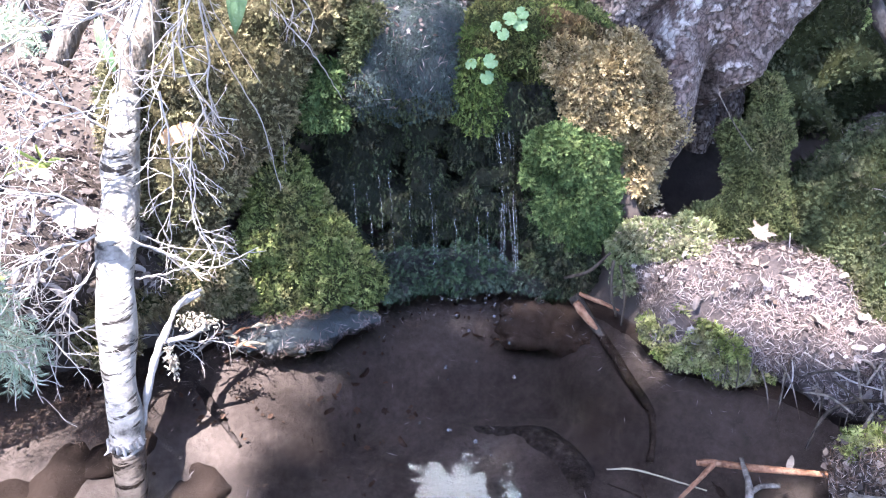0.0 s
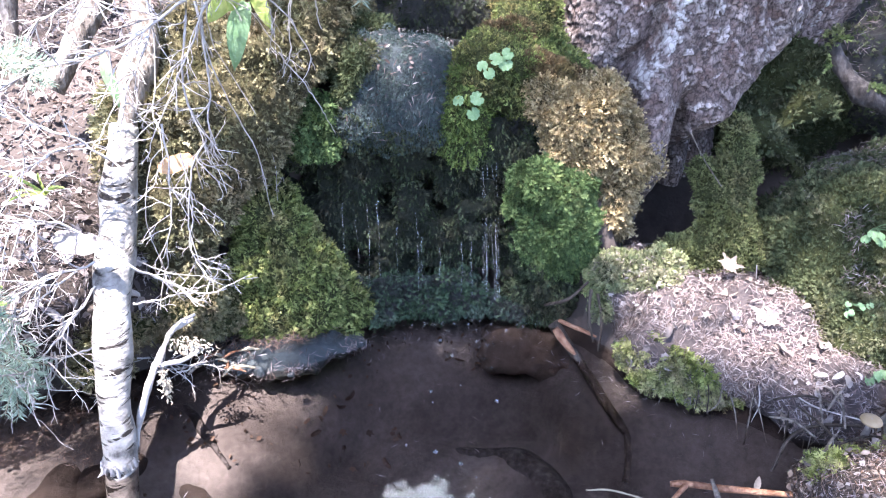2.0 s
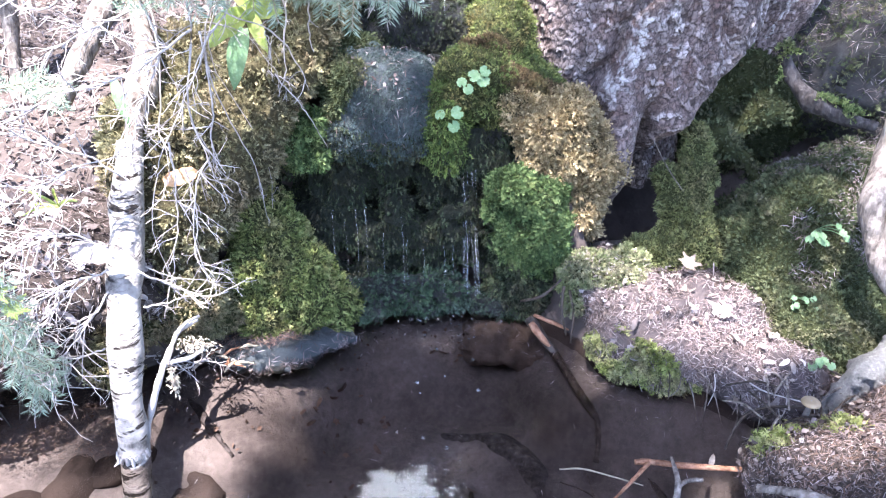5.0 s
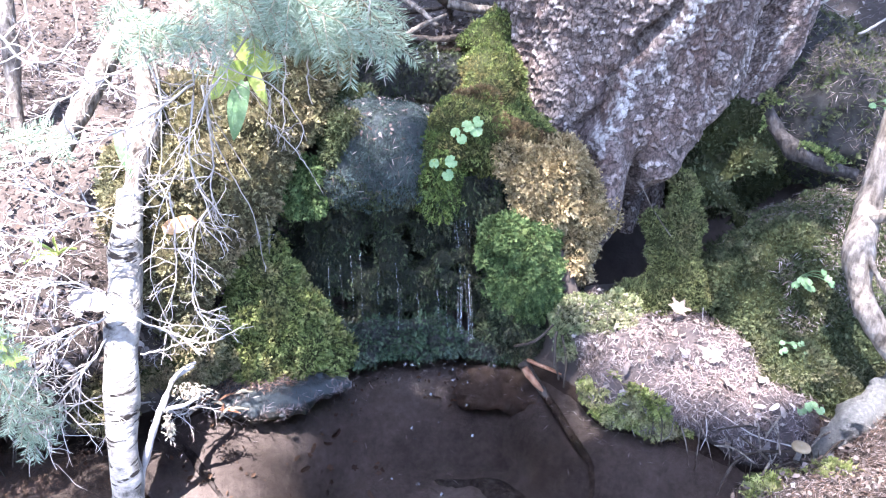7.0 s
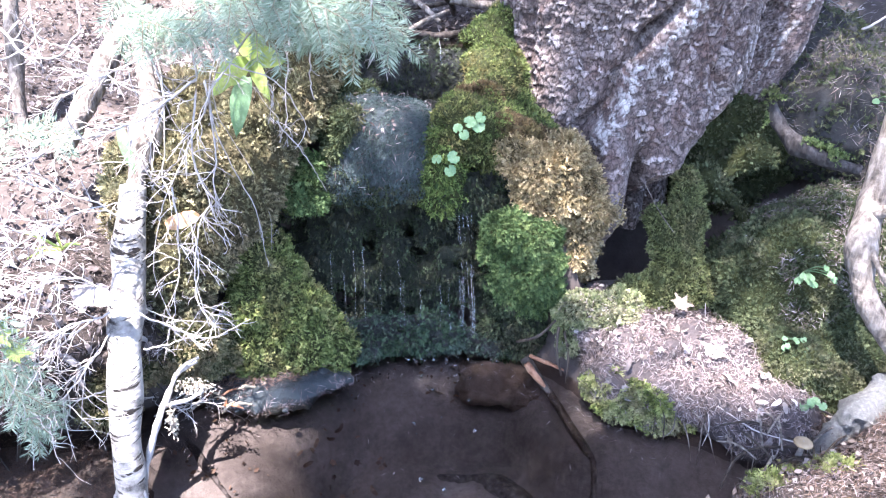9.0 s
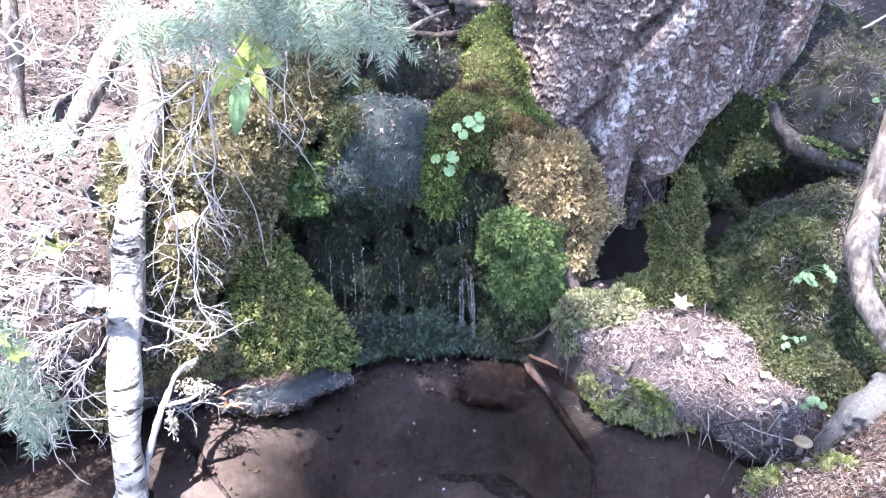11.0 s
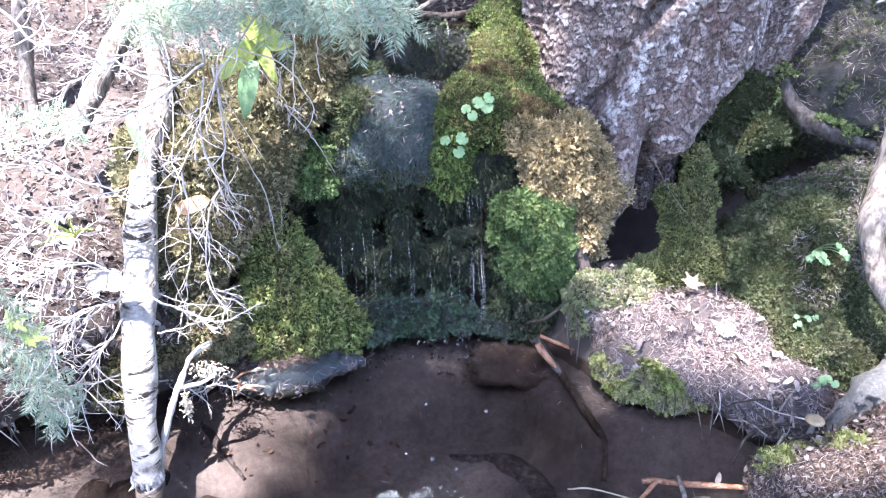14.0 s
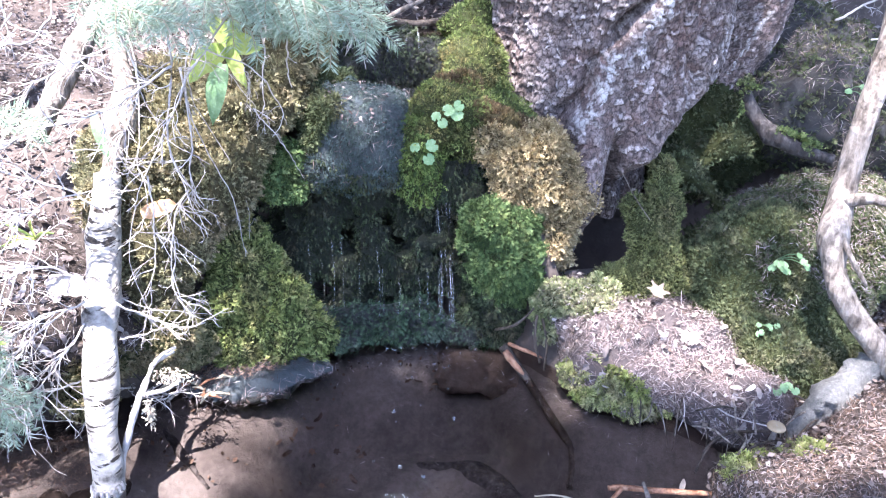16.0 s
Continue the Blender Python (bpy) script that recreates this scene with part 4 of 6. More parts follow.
def shade_sprigs(count, size, x0, x1, y0, y1, gaps, seed, fray=0.0):
    """Needle sprigs added to cast shade; x and y are taken where it falls on the ground."""
    r = rng(seed)
    gx, gy, z = r.uniform(x0, x1, count), r.uniform(y0, y1, count), r.uniform(6.0, 8.5, count)
    if fray:
        soft = rng(seed + 1)
        gx, gy = gx + soft.normal(0, fray, count), gy + soft.normal(0, fray, count)
    free = np.ones(count, bool)
    wob = 1 + 0.35 * vnoise(np.stack([gx, gy, gx * 0], -1), 9, 2)
    for cx, cy, rx, ry in gaps:
        free &= np.hypot((gx - cx) / rx, (gy - cy) / ry) > wob
    s = (z - 0.2) / TO_SUN.z
    p = np.stack([gx + TO_SUN.x * s, gy + TO_SUN.y * s, z], -1)[free]
    along = unit(r.normal(0, 1, p.shape) * (1, 1, 0.3))
    up = np.tile((0.0, 0.0, 1.0), (len(p), 1))
    return kites(p, up, along, size * r.uniform(0.7, 1.4, len(p)), size * r.uniform(0.35, 0.6, len(p)), seed)


part("shade_crown", *shade_sprigs(13500, 0.075, -2.0, 2.0, -1.7, 1.4, GAPS, 5, 0.28), M_CANOPY, spruce, "green needle boughs", kind="stuff")
# Extra unseen boughs, each added over a patch that should lie darker.
part("shade_bough", *shade_sprigs(7500, 0.075, -0.40, 1.25, -1.3, -0.30, ((-0.51, -0.26, 0.14, 0.17), (0.15, -0.26, 0.15, 0.08), (0.48, -0.29, 0.12, 0.06), (0.60, -0.51, 0.22, 0.10), (0.69, -0.355, 0.10, 0.08), (-0.15, -0.8, 0.2, 0.05)), 8), M_CANOPY, spruce, "green needle boughs", kind="stuff")


part("shade_bough", *shade_sprigs(280, 0.07, -0.31, -0.10, -0.36, -0.16, (), 20), M_CANOPY, spruce, "green needle boughs", kind="stuff")
part("shade_bough", *shade_sprigs(200, 0.07, 0.57, 0.82, 0.34, 0.52, (), 21), M_CANOPY, spruce, "green needle boughs", kind="stuff")
part("shade_bough", *shade_sprigs(420, 0.07, 0.29, 0.74, 0.03, 0.225, ((0.62, 0.30, 0.08, 0.03),), 19), M_CANOPY, spruce, "green needle boughs", kind="stuff")
part("shade_bough", *shade_sprigs(55, 0.06, 0.10, 0.225, -0.25, -0.11, (), 25), M_CANOPY, spruce, "green needle boughs", kind="stuff")
part("shade_bough", *shade_sprigs(130, 0.06, -0.24, -0.05, -0.18, -0.09, (), 23), M_CANOPY, spruce, "green needle boughs", kind="stuff")
part("shade_bough", *shade_sprigs(110, 0.075, -1.5, -0.74, 0.12, 0.9, (), 24), M_CANOPY, spruce, "green needle boughs", kind="stuff")
part("shade_bough", *shade_sprigs(210, 0.07, -0.14, 0.14, -0.27, -0.13, (), 18), M_CANOPY, spruce, "green needle boughs", kind="stuff")


def clearing(v, f, x=-0.08, y=-0.47):
    """Opens a wedge of sky between the crowns, as it shows from the pool."""
    c = v[f[:, 0]]
    az = np.degrees(np.arctan2(c[:, 0] - x, c[:, 1] - y)) + 5.0
    el = np.degrees(np.arctan2(c[:, 2], np.hypot(c[:, 0] - x, c[:, 1] - y)))
    el = el + 0.9 * vnoise(c, 2.5, 4)
    keep = ~((el > 45.6) & (el < 64) & (np.abs(az) < 1.2 + 3.0 * (el - 45.6)) & (np.abs(az) < 16))
    return v, f[keep]


# Unseen sprigs farther out, added to darken the hill and its reflections.
part("outer_shade_crown", *clearing(*shade_sprigs(22000, 0.26, -5.0, 5.0, 0.75, 8.0, ((-1.0, 1.0, 0.85, 0.75),), 6)), M_CANOPY, spruce, "green needle boughs", kind="stuff")

# ---------------------------------------------------------------- birch pole and sticks
BIRCH = Nodes("birch_bark")
band = BIRCH.ramp(BIRCH.noise(13, 4.0, 0.65, (1.0, 1.0, 5.0)), ((0.365, (1, 1, 1)), (0.405, (0, 0, 0))))
fleck = BIRCH.ramp(BIRCH.noise(60, 3.0, 0.6, (0.5, 0.5, 3.0)), ((0.34, (0.85, 0.85, 0.85)), (0.40, (0, 0, 0))))
pale = BIRCH.ramp(BIRCH.noise(30, 5.0), ((0.3, (0.07, 0.063, 0.057)), (0.45, (0.24, 0.222, 0.205)), (0.7, (0.42, 0.40, 0.375))))
bcol = BIRCH.mix(BIRCH.math("MAXIMUM", band, fleck), pale, (0.022, 0.018, 0.016))
BIRCH.bump(BIRCH.noise(80, 5.0, 0.6, (0.6, 0.6, 2.0)), 0.8, 0.006)
M_BIRCH = BIRCH.done(bcol, 0.8, 0.2)


def wood_mat(name, a, b, c, rough=0.75, stretch=(1, 1, 0.25)):
    m = Nodes(name)
    grain = m.noise(90, 4.0, 0.6, stretch)
    col = m.ramp(grain, ((0.3, a), (0.5, b), (0.72, c)))
    col = m.mix(0.7, col, m.ramp(m.noise(22, 5.0, 0.65), ((0.32, (0.32, 0.28, 0.25)), (0.5, (0.9, 0.88, 0.86)), (0.7, (1.25, 1.25, 1.25)))), "MULTIPLY")
    m.bump(m.math("ADD", grain, m.noise(40, 4.0)), 0.9, 0.008)
    return m.done(col, rough, 0.25)


M_GREYWOOD = wood_mat("weathered_wood", (0.05, 0.04, 0.034), (0.18, 0.155, 0.135), (0.35, 0.315, 0.285))
M_DARKWOOD = wood_mat("sodden_wood", (0.02, 0.016, 0.013), (0.055, 0.042, 0.034), (0.10, 0.08, 0.065), 0.5)
M_REDWOOD = wood_mat("reddish_twig", (0.16, 0.07, 0.04), (0.32, 0.16, 0.095), (0.44, 0.26, 0.165), 0.6)
M_ROOT = wood_mat("root_bark", (0.022, 0.019, 0.018), (0.055, 0.048, 0.047), (0.11, 0.10, 0.10))

pole = thing("birch_pole", (-0.505, -0.375, 0.0), "dead white birch pole leaning from the pool onto the bank", "log")
line = path([(-0.485, -0.50, -0.16), (-0.496, -0.408, 0.0), (-0.507, -0.36, 0.09), (-0.513, -0.288, 0.216), (-0.521, -0.2, 0.300), (-0.526, -0.113, 0.400)], 90)
wide = np.interp(np.linspace(0, 1, 90), (0, 0.25, 0.45, 0.6, 0.85, 1.0), (0.021, 0.0215, 0.0235, 0.0265, 0.0275, 0.022)) * (1 + 0.05 * np.sin(np.linspace(0, 31, 90)))
part("stem", *tube(line, wide, 16, 3, 0.16), M_BIRCH, pole, smooth=True)
line = path([(-0.527, -0.150, 0.355), (-0.526, -0.118, 0.395), (-0.512, -0.025, 0.499), (-0.544, 0.062, 0.595), (-0.572, 0.15, 0.667), (-0.60, 0.3, 0.80)], 60)
part("rotten_top", *tube(line, np.linspace(0.024, 0.018, 60), 12, 4, 0.45), M_GREYWOOD, pole, "grey barkless upper end", smooth=True)
for z, a, size in ((0.33, 0.6, 0.008), (0.27, -1.2, 0.007), (0.20, -2.0, 0.008), (0.14, -1.0, 0.006), (0.36, -1.8, 0.007)):
    k = np.interp(z, (0.0, 0.216, 0.4), (0, 0.5, 1.0))
    c = np.array((-0.505 - 0.022 * min(1, 2 * k), np.interp(z, (0.015, 0.216, 0.3, 0.4), (-0.385, -0.288, -0.2, -0.113)), z))
    out = np.array((math.cos(a), math.sin(a), 0.25))
    part("knot", *tube([c + out * 0.013, c + out * 0.022, c + out * 0.027], [size, size * 0.7, size * 0.3], 7, 5, 0.3), M_DARKWOOD, pole, "dark branch stub", smooth=True)


fr = rng(67)
for k in range(15):
    a = 2 * math.pi * (k + 0.4 * fr.random()) / 15
    out = np.array((math.cos(a), math.sin(a) * 0.9, 0.0))
    c = np.array((-0.496, -0.412, 0.006)) + out * 0.021
    tip = c + out * fr.uniform(0.002, 0.008) + np.array((fr.normal(0, 0.003), 0, fr.uniform(-0.008, 0.006)))
    part("bark_splinter", *tube([c + (0, 0, 0.012), c + out * 0.002, tip], (0.0025, 0.003, 0.0008), 5, k, 0.3, False), M_TWIG, pole, "frayed pale bark")


def stick(name, label, points, radii, material, n=26, sides=8, seed=0, bumps=0.2, category="stick", group=""):
    """A single stick, its base at the first point."""
    pts = path(points, n) if len(points) > 2 else bent(points[0], points[1], n, 0.03, seed)
    at = np.array(points[0])
    sv, sf = tube(pts - at, np.interp(np.linspace(0, 1, n), np.linspace(0, 1, len(radii)), radii), sides, seed, bumps)
    ob = obj(name, sv, sf, material, label=label, smooth=True, category=category, group=group)
    ob.location = at
    return ob


def side_piece(name, parent, points, radii, material, n=14, sides=7, seed=0):
    return part(name, *tube(path(points, n) if len(points) > 2 else bent(points[0], points[1], n, 0.03, seed), np.linspace(*radii, n), sides, seed, 0.2), material, parent, smooth=True)


# bare snag beside the mound
snag = thing("dead_branch", (0.742, -0.30, 0.10), "bare weathered grey branch leaning against the mossy mound", "branch")
line = path([(0.73, -0.10, 0.78), (0.709, -0.15, 0.606), (0.687, -0.175, 0.441), (0.674, -0.2, 0.382), (0.662, -0.225, 0.343), (0.668, -0.25, 0.284), (0.692, -0.275, 0.235), (0.745, -0.3, 0.174), (0.80, -0.32, 0.10)], 90)
part("stem", *tube(line, np.interp(np.linspace(0, 1, 90), (0, 0.35, 0.5, 0.6, 1), (0.017, 0.019, 0.024, 0.020, 0.022)), 14, 8, 0.22), M_GREYWOOD, snag, smooth=True)
side_piece("stub", snag, [(0.678, -0.205, 0.40), (0.70, -0.235, 0.415), (0.735, -0.26, 0.41)], (0.012, 0.005), M_GREYWOOD, seed=3)
side_piece("stub", snag, [(0.664, -0.23, 0.36), (0.672, -0.262, 0.33), (0.70, -0.285, 0.285)], (0.006, 0.003), M_GREYWOOD, seed=4)
# roots, logs and sticks
arch_line = [(0.705, 0.285, 0.462), (0.722, 0.26, 0.410), (0.751, 0.24, 0.372), (0.797, 0.22, 0.347), (0.84, 0.20, 0.333), (0.885, 0.18, 0.325)]
arch = stick("arched_root", "grey bark-covered root arching over the moss", arch_line, (0.008, 0.016, 0.018, 0.015, 0.010), M_ROOT, 60, 14, 5, 0.4, "root")
av, af = tube(path(arch_line, 40), 0.020, 10)
part("moss_patch", *moss(av, af, 5000, 612, 0.008, 0.4, 6, lambda p, n: vnoise(p, 34, 5) + n[:, 2] * 0.5 > 0.48), M_GREEN, arch, "green moss", kind="stuff")
stick("grey_log", "grey weathered log lying on the needle-strewn bank", [(-0.60, 0.19, 0.62), (-0.654, 0.1, 0.510), (-0.705, 0.04, 0.41)], (0.018, 0.021, 0.020), M_GREYWOOD, 40, 12, 6, 0.25, "log")
stick("rotten_stump", "pinkish rotten stem standing on the leafy bank", [(-0.86, 0.20, 0.36), (-0.87, 0.27, 0.55), (-0.88, 0.36, 0.75), (-0.9, 0.42, 0.95)], (0.016, 0.015, 0.014), M_GREYWOOD, 40, 12, 7, 0.3, "stump")
fork = stick("forked_branch", "pale broken forked branch at the pool edge", [(-0.425, -0.24, 0.141), (-0.447, -0.27, 0.137), (-0.455, -0.29, 0.122), (-0.462, -0.33, 0.102), (-0.482, -0.355, 0.04), (-0.490, -0.37, -0.01)], (0.0035, 0.0042, 0.005, 0.0045, 0.003), M_TWIG, 34, 9, 8, 0.5, "branch")
side_piece("fork", fork, [(-0.458, -0.315, 0.108), (-0.440, -0.305, 0.106), (-0.423, -0.30, 0.108), (-0.403, -0.29, 0.118)], (0.0042, 0.003), M_TWIG)
side_piece("fork", fork, [(-0.450, -0.275, 0.135), (-0.434, -0.262, 0.15), (-0.415, -0.25, 0.155)], (0.004, 0.002), M_TWIG, seed=2)
lichen = Bag()
lr = rng(66)
for c, spread, count in (((-0.415, -0.285, 0.122), (0.022, 0.008, 0.010), 150), ((-0.447, -0.325, 0.082), (0.005, 0.005, 0.022), 130)):
    for _ in range(count):
        q = np.array(c) + lr.normal(0, 1, 3) * spread * 0.6
        d = unit(lr.normal(0, 1, 3) + (0, 0, -0.6)) * lr.uniform(0.004, 0.009)
        lichen.add(*tube([q, q + d * 0.6 + lr.normal(0, 0.0012, 3), q + d], (0.0009, 0.0012, 0.0004), 5, 3, 0.4, False))
part("lichen_crust", *lichen.arrays(), M_PALELICHEN, fork, "crumbling pale lichen", kind="stuff")
sunk = stick("sunken_branch", "dark forked branch reaching into the pool", [(0.150, -0.10, 0.045), (0.180, -0.128, 0.012), (0.210, -0.165, -0.02), (0.255, -0.245, -0.06), (0.317, -0.325, -0.10), (0.37, -0.42, -0.13)], (0.010, 0.009, 0.009, 0.006), M_DARKWOOD, 40, 9, 9, 0.2, "branch")
side_piece("fork", sunk, [(0.262, -0.255, -0.063), (0.262, -0.285, -0.085), (0.252, -0.32, -0.11)], (0.007, 0.005), M_DARKWOOD)
stick("bark_chip", "orange-brown split stick at the water's edge", [(0.152, -0.118, 0.045), (0.172, -0.13, 0.022), (0.195, -0.145, 0.0)], (0.006, 0.0065, 0.003), M_REDWOOD, 14, 6, 10, 0.5)
stick("bark_chip", "orange-brown split stick at the water's edge", [(0.16, -0.10, 0.05), (0.19, -0.115, 0.045), (0.225, -0.12, 0.03)], (0.003, 0.0045, 0.002), M_REDWOOD, 14, 6, 11, 0.3)
stick("thin_root", "thin brown root hanging at the bank", [(0.135, -0.09, 0.075), (0.17, -0.11, 0.10), (0.205, -0.10, 0.13)], (0.003, 0.003, 0.002), M_DARKWOOD, 14, 6, 12)
stick("thin_root", "thin brown root hanging at the bank", [(0.211, -0.10, 0.115), (0.208, -0.12, 0.07), (0.219, -0.13, 0.025)], (0.003, 0.003, 0.002), M_DARKWOOD, 14, 6, 13)
stick("thin_root", "thin brown root hanging at the bank", [(0.225, -0.09, 0.10), (0.232, -0.115, 0.06), (0.228, -0.135, 0.01)], (0.0025, 0.003, 0.002), M_DARKWOOD, 14, 6, 14)
red = stick("red_twig", "reddish-brown peeled twig lying on the water", [(0.278, -0.43, 0.004), (0.30, -0.432, 0.006), (0.354, -0.442, 0.008), (0.43, -0.462, 0.02)], (0.004, 0.005, 0.005, 0.004), M_REDWOOD, 24, 8, 15)
side_piece("fork", red, [(0.30, -0.432, 0.006), (0.268, -0.465, 0.005), (0.225, -0.505, 0.0)], (0.004, 0.002), M_REDWOOD)
grey = stick("grey_twig", "grey forked twig standing in the pool", [(0.305, -0.53, -0.03), (0.327, -0.488, 0.012), (0.331, -0.436, 0.02)], (0.006, 0.005, 0.003), M_GREYWOOD, 18, 8, 16)
side_piece("fork", grey, [(0.326, -0.488, 0.012), (0.345, -0.478, 0.015), (0.368, -0.474, 0.012)], (0.004, 0.003), M_GREYWOOD)
stick("pale_rootlet", "pale curved rootlet over the dark edge", [(0.455, -0.285, 0.075), (0.48, -0.31, 0.068), (0.505, -0.34, 0.066), (0.548, -0.39, 0.085)], (0.001, 0.0013, 0.001), M_TWIG, 18, 6, 17)
for k, (x, y, dx) in enumerate(((0.40, -0.285, 0.02), (0.43, -0.295, -0.004), (0.47, -0.31, 0.012), (0.50, -0.32, 0.004))):
    stick("hanging_rootlet", "pale rootlet hanging from the bank edge", [(x, y, 0.045), (x + dx * 0.5, y - 0.012, 0.015), (x + dx, y - 0.02, -0.03)], (0.0013, 0.0012, 0.0008), M_GREYWOOD, 10, 5, 20 + k)
dark = stick("wet_root", "dark wet root crossing the bank edge", [(0.43, -0.40, 0.0), (0.46, -0.37, 0.035), (0.50, -0.36, 0.05), (0.56, -0.37, 0.06)], (0.002, 0.003, 0.002), M_DARKWOOD, 24, 8, 31)
stick("near_stick", "pale broken stick on the near bank", [(0.42, -0.53, 0.055), (0.47, -0.57, 0.085), (0.52, -0.62, 0.10)], (0.006, 0.007, 0.005), M_GREYWOOD, 16, 8, 32)
stick("pale_stalk", "thin bleached stalk leaning under the trunk", [(0.392, 0.07, 0.335), (0.423, 0.055, 0.285), (0.462, 0.03, 0.235)], (0.0009, 0.001, 0.0013), M_GREYWOOD, 14, 6, 33)
stick("pale_stalk", "thin bleached stalk beside the mound", [(0.487, -0.09, 0.16), (0.489, -0.10, 0.12), (0.487, -0.115, 0.075)], (0.0007, 0.0009, 0.0008), M_TWIG, 10, 6, 34)
for k, (pts, rad) in enumerate((([(-0.11, 0.60, 0.63), (-0.043, 0.5, 0.60), (-0.005, 0.45, 0.575)], 0.008), ([(-0.098, 0.34, 0.56), (-0.043, 0.39, 0.585), (0.014, 0.45, 0.60)], 0.006),
                                ([(-0.01, 0.48, 0.64), (0.02, 0.52, 0.61), (0.031, 0.55, 0.575)], 0.010), ([(0.02, 0.50, 0.62), (0.09, 0.50, 0.605), (0.16, 0.52, 0.60)], 0.011),
                                ([(-0.12, 0.36, 0.575), (-0.025, 0.345, 0.565), (0.06, 0.36, 0.57)], 0.009), ([(-0.16, 0.5, 0.58), (-0.05, 0.56, 0.59), (0.06, 0.60, 0.60)], 0.007))):
    stick("upstream_stick", "weathered stick lying across the upper water", pts, (rad, rad * 0.9, rad * 0.6), M_GREYWOOD if k in (0, 1, 3) else M_DARKWOOD, 20, 8, 40 + k, 0.25, group="sticks in the upper water")


# ---------------------------------------------------------------- loose litter
def scatter(v, f, count, seed, keep, length=(0.010, 0.023), width=0.0012, lift=0.5):
    """Needles lying about on a surface, each a thin folded sliver."""
    p, n = sample(v, f, count, seed, keep)
    r = rng(seed + 3)
    way = unit(np.cross(n, r.normal(0, 1, n.shape)) + n * r.normal(0, 0.22, (len(n), 1)) * lift * 2)
    return kites(p + n * (0.002 + 0.006 * r.random((len(p), 1))), n, way, r.uniform(*length, len(p)), width * r.uniform(0.7, 1.5, len(p)), seed, lift=0.15)


def curled_scraps(v, f, count, seed, keep, size=(0.005, 0.015)):
    """Small curled leaf scraps, each of four folded faces."""
    p, n = sample(v, f, count, seed, keep)
    r = rng(seed + 5)
    m = len(p)
    up = unit(n + r.normal(0, 0.5, n.shape))
    a = unit(np.cross(up, r.normal(0, 1, n.shape)))
    b = np.cross(up, a)
    L, W, C = r.uniform(*size, m)[:, None], r.uniform(0.25, 0.5, m)[:, None], r.uniform(-0.35, 0.5, m)[:, None]
    p = p + n * r.uniform(0.002, 0.012, m)[:, None]
    rows = []
    for t, w in ((-0.5, 0.25), (0.0, 1.0), (0.5, 0.12)):
        mid = p + a * L * t + up * L * C * (4 * t * t) * 0.5
        side = b * L * W * w
        rows += [mid - side + up * L * 0.16 * w, mid, mid + side + up * L * 0.16 * w * r.uniform(-1, 1.4, m)[:, None]]
    verts = np.stack(rows, 1).reshape(-1, 3)
    one = np.array([(0, 1, 4, 3), (1, 2, 5, 4), (3, 4, 7, 6), (4, 5, 8, 7)])
    return verts, (one[None] + (np.arange(m) * 9)[:, None, None]).reshape(-1, 4)


near = lambda p, n: ~((np.abs(p[:, 0]) < 0.28) & (p[:, 1] > 0.15) & (p[:, 1] < 0.75)) & ~((p[:, 0] > 0.28) & (p[:, 0] < 0.8) & (p[:, 1] > 0.02) & (p[:, 1] < 0.45)) & (n[:, 2] > 0.6) & (np.abs(p[:, 0]) < 1.5) & (p[:, 1] < 1.5) & (p[:, 1] > -0.9) & (p[:, 2] > 0.02) & (p[:, 1] > np.interp(p[:, 0], EDGE_X, EDGE_Y) + 0.01)
gi = (np.abs(GROUND[0][GROUND[1][:, 0], 0]) < 1.6) & (np.abs(GROUND[0][GROUND[1][:, 0], 1]) < 1.6)
obj("needle_litter", *scatter(GROUND[0], GROUND[1][gi], 80000, 41, near), M_NEEDLE, label="fallen brown conifer needles on the forest floor", kind="stuff", category="litter")
obj("mound_needles", *scatter(*LITTER, 32000, 42, lambda p, n: (n[:, 2] > -0.2) & (p[:, 2] > 0.01) & (vnoise(p, 45, 3) > -0.45), (0.007, 0.018), 0.0010), M_NEEDLE, label="pale fallen needles heaped on the low bank", kind="stuff", category="litter")
obj("bank_scraps", *scatter(*RBANK, 20000, 143, lambda p, n: (n[:, 2] > -0.2) & (p[:, 2] > 0.01) & (p[:, 0] < 0.85), (0.008, 0.018), 0.0014), M_REDLITTER, label="dark damp needles and scraps on the near bank", kind="stuff", category="litter")
obj("mound_scraps", *curled_scraps(LITTER[0] + np.array((0.0, 0.0, 0.003)), LITTER[1], 1500, 150, lambda p, n: (n[:, 2] > -0.1) & (p[:, 2] > 0.012) & (p[:, 1] > -0.17 - 0.3 * (p[:, 0] - 0.25)) | (p[:, 0] > 0.45) & (p[:, 2] > 0.012), (0.003, 0.009)), M_SCRAP, label="crumbled leaf scraps among the needles of the low bank", kind="stuff", category="litter")
obj("bank_leaf_scraps", *curled_scraps(*RBANK, 5000, 144, lambda p, n: (n[:, 2] > 0.0) & (p[:, 2] > 0.01) & (p[:, 0] < 0.85), (0.004, 0.012)), M_SCRAP, label="brown leaf scraps among the needles of the near bank", kind="stuff", category="litter")
obj("bank_needles", *scatter(*RBANK, 46000, 43, lambda p, n: (n[:, 2] > -0.2) & (p[:, 2] > 0.01) & (p[:, 0] < 0.85), (0.006, 0.014), 0.0009), M_NEEDLE, label="fallen brown needles on the near bank", kind="stuff", category="litter")
obj("ledge_needles", *scatter(*LEDGE, 520, 44, lambda p, n: (n[:, 2] > -0.4) & (n[:, 1] < 0.6) & (p[:, 2] > 0.33), (0.010, 0.020), 0.0014, lift=0.7), M_NEEDLE, label="scattered needles on the ledge stone", kind="stuff", category="litter")
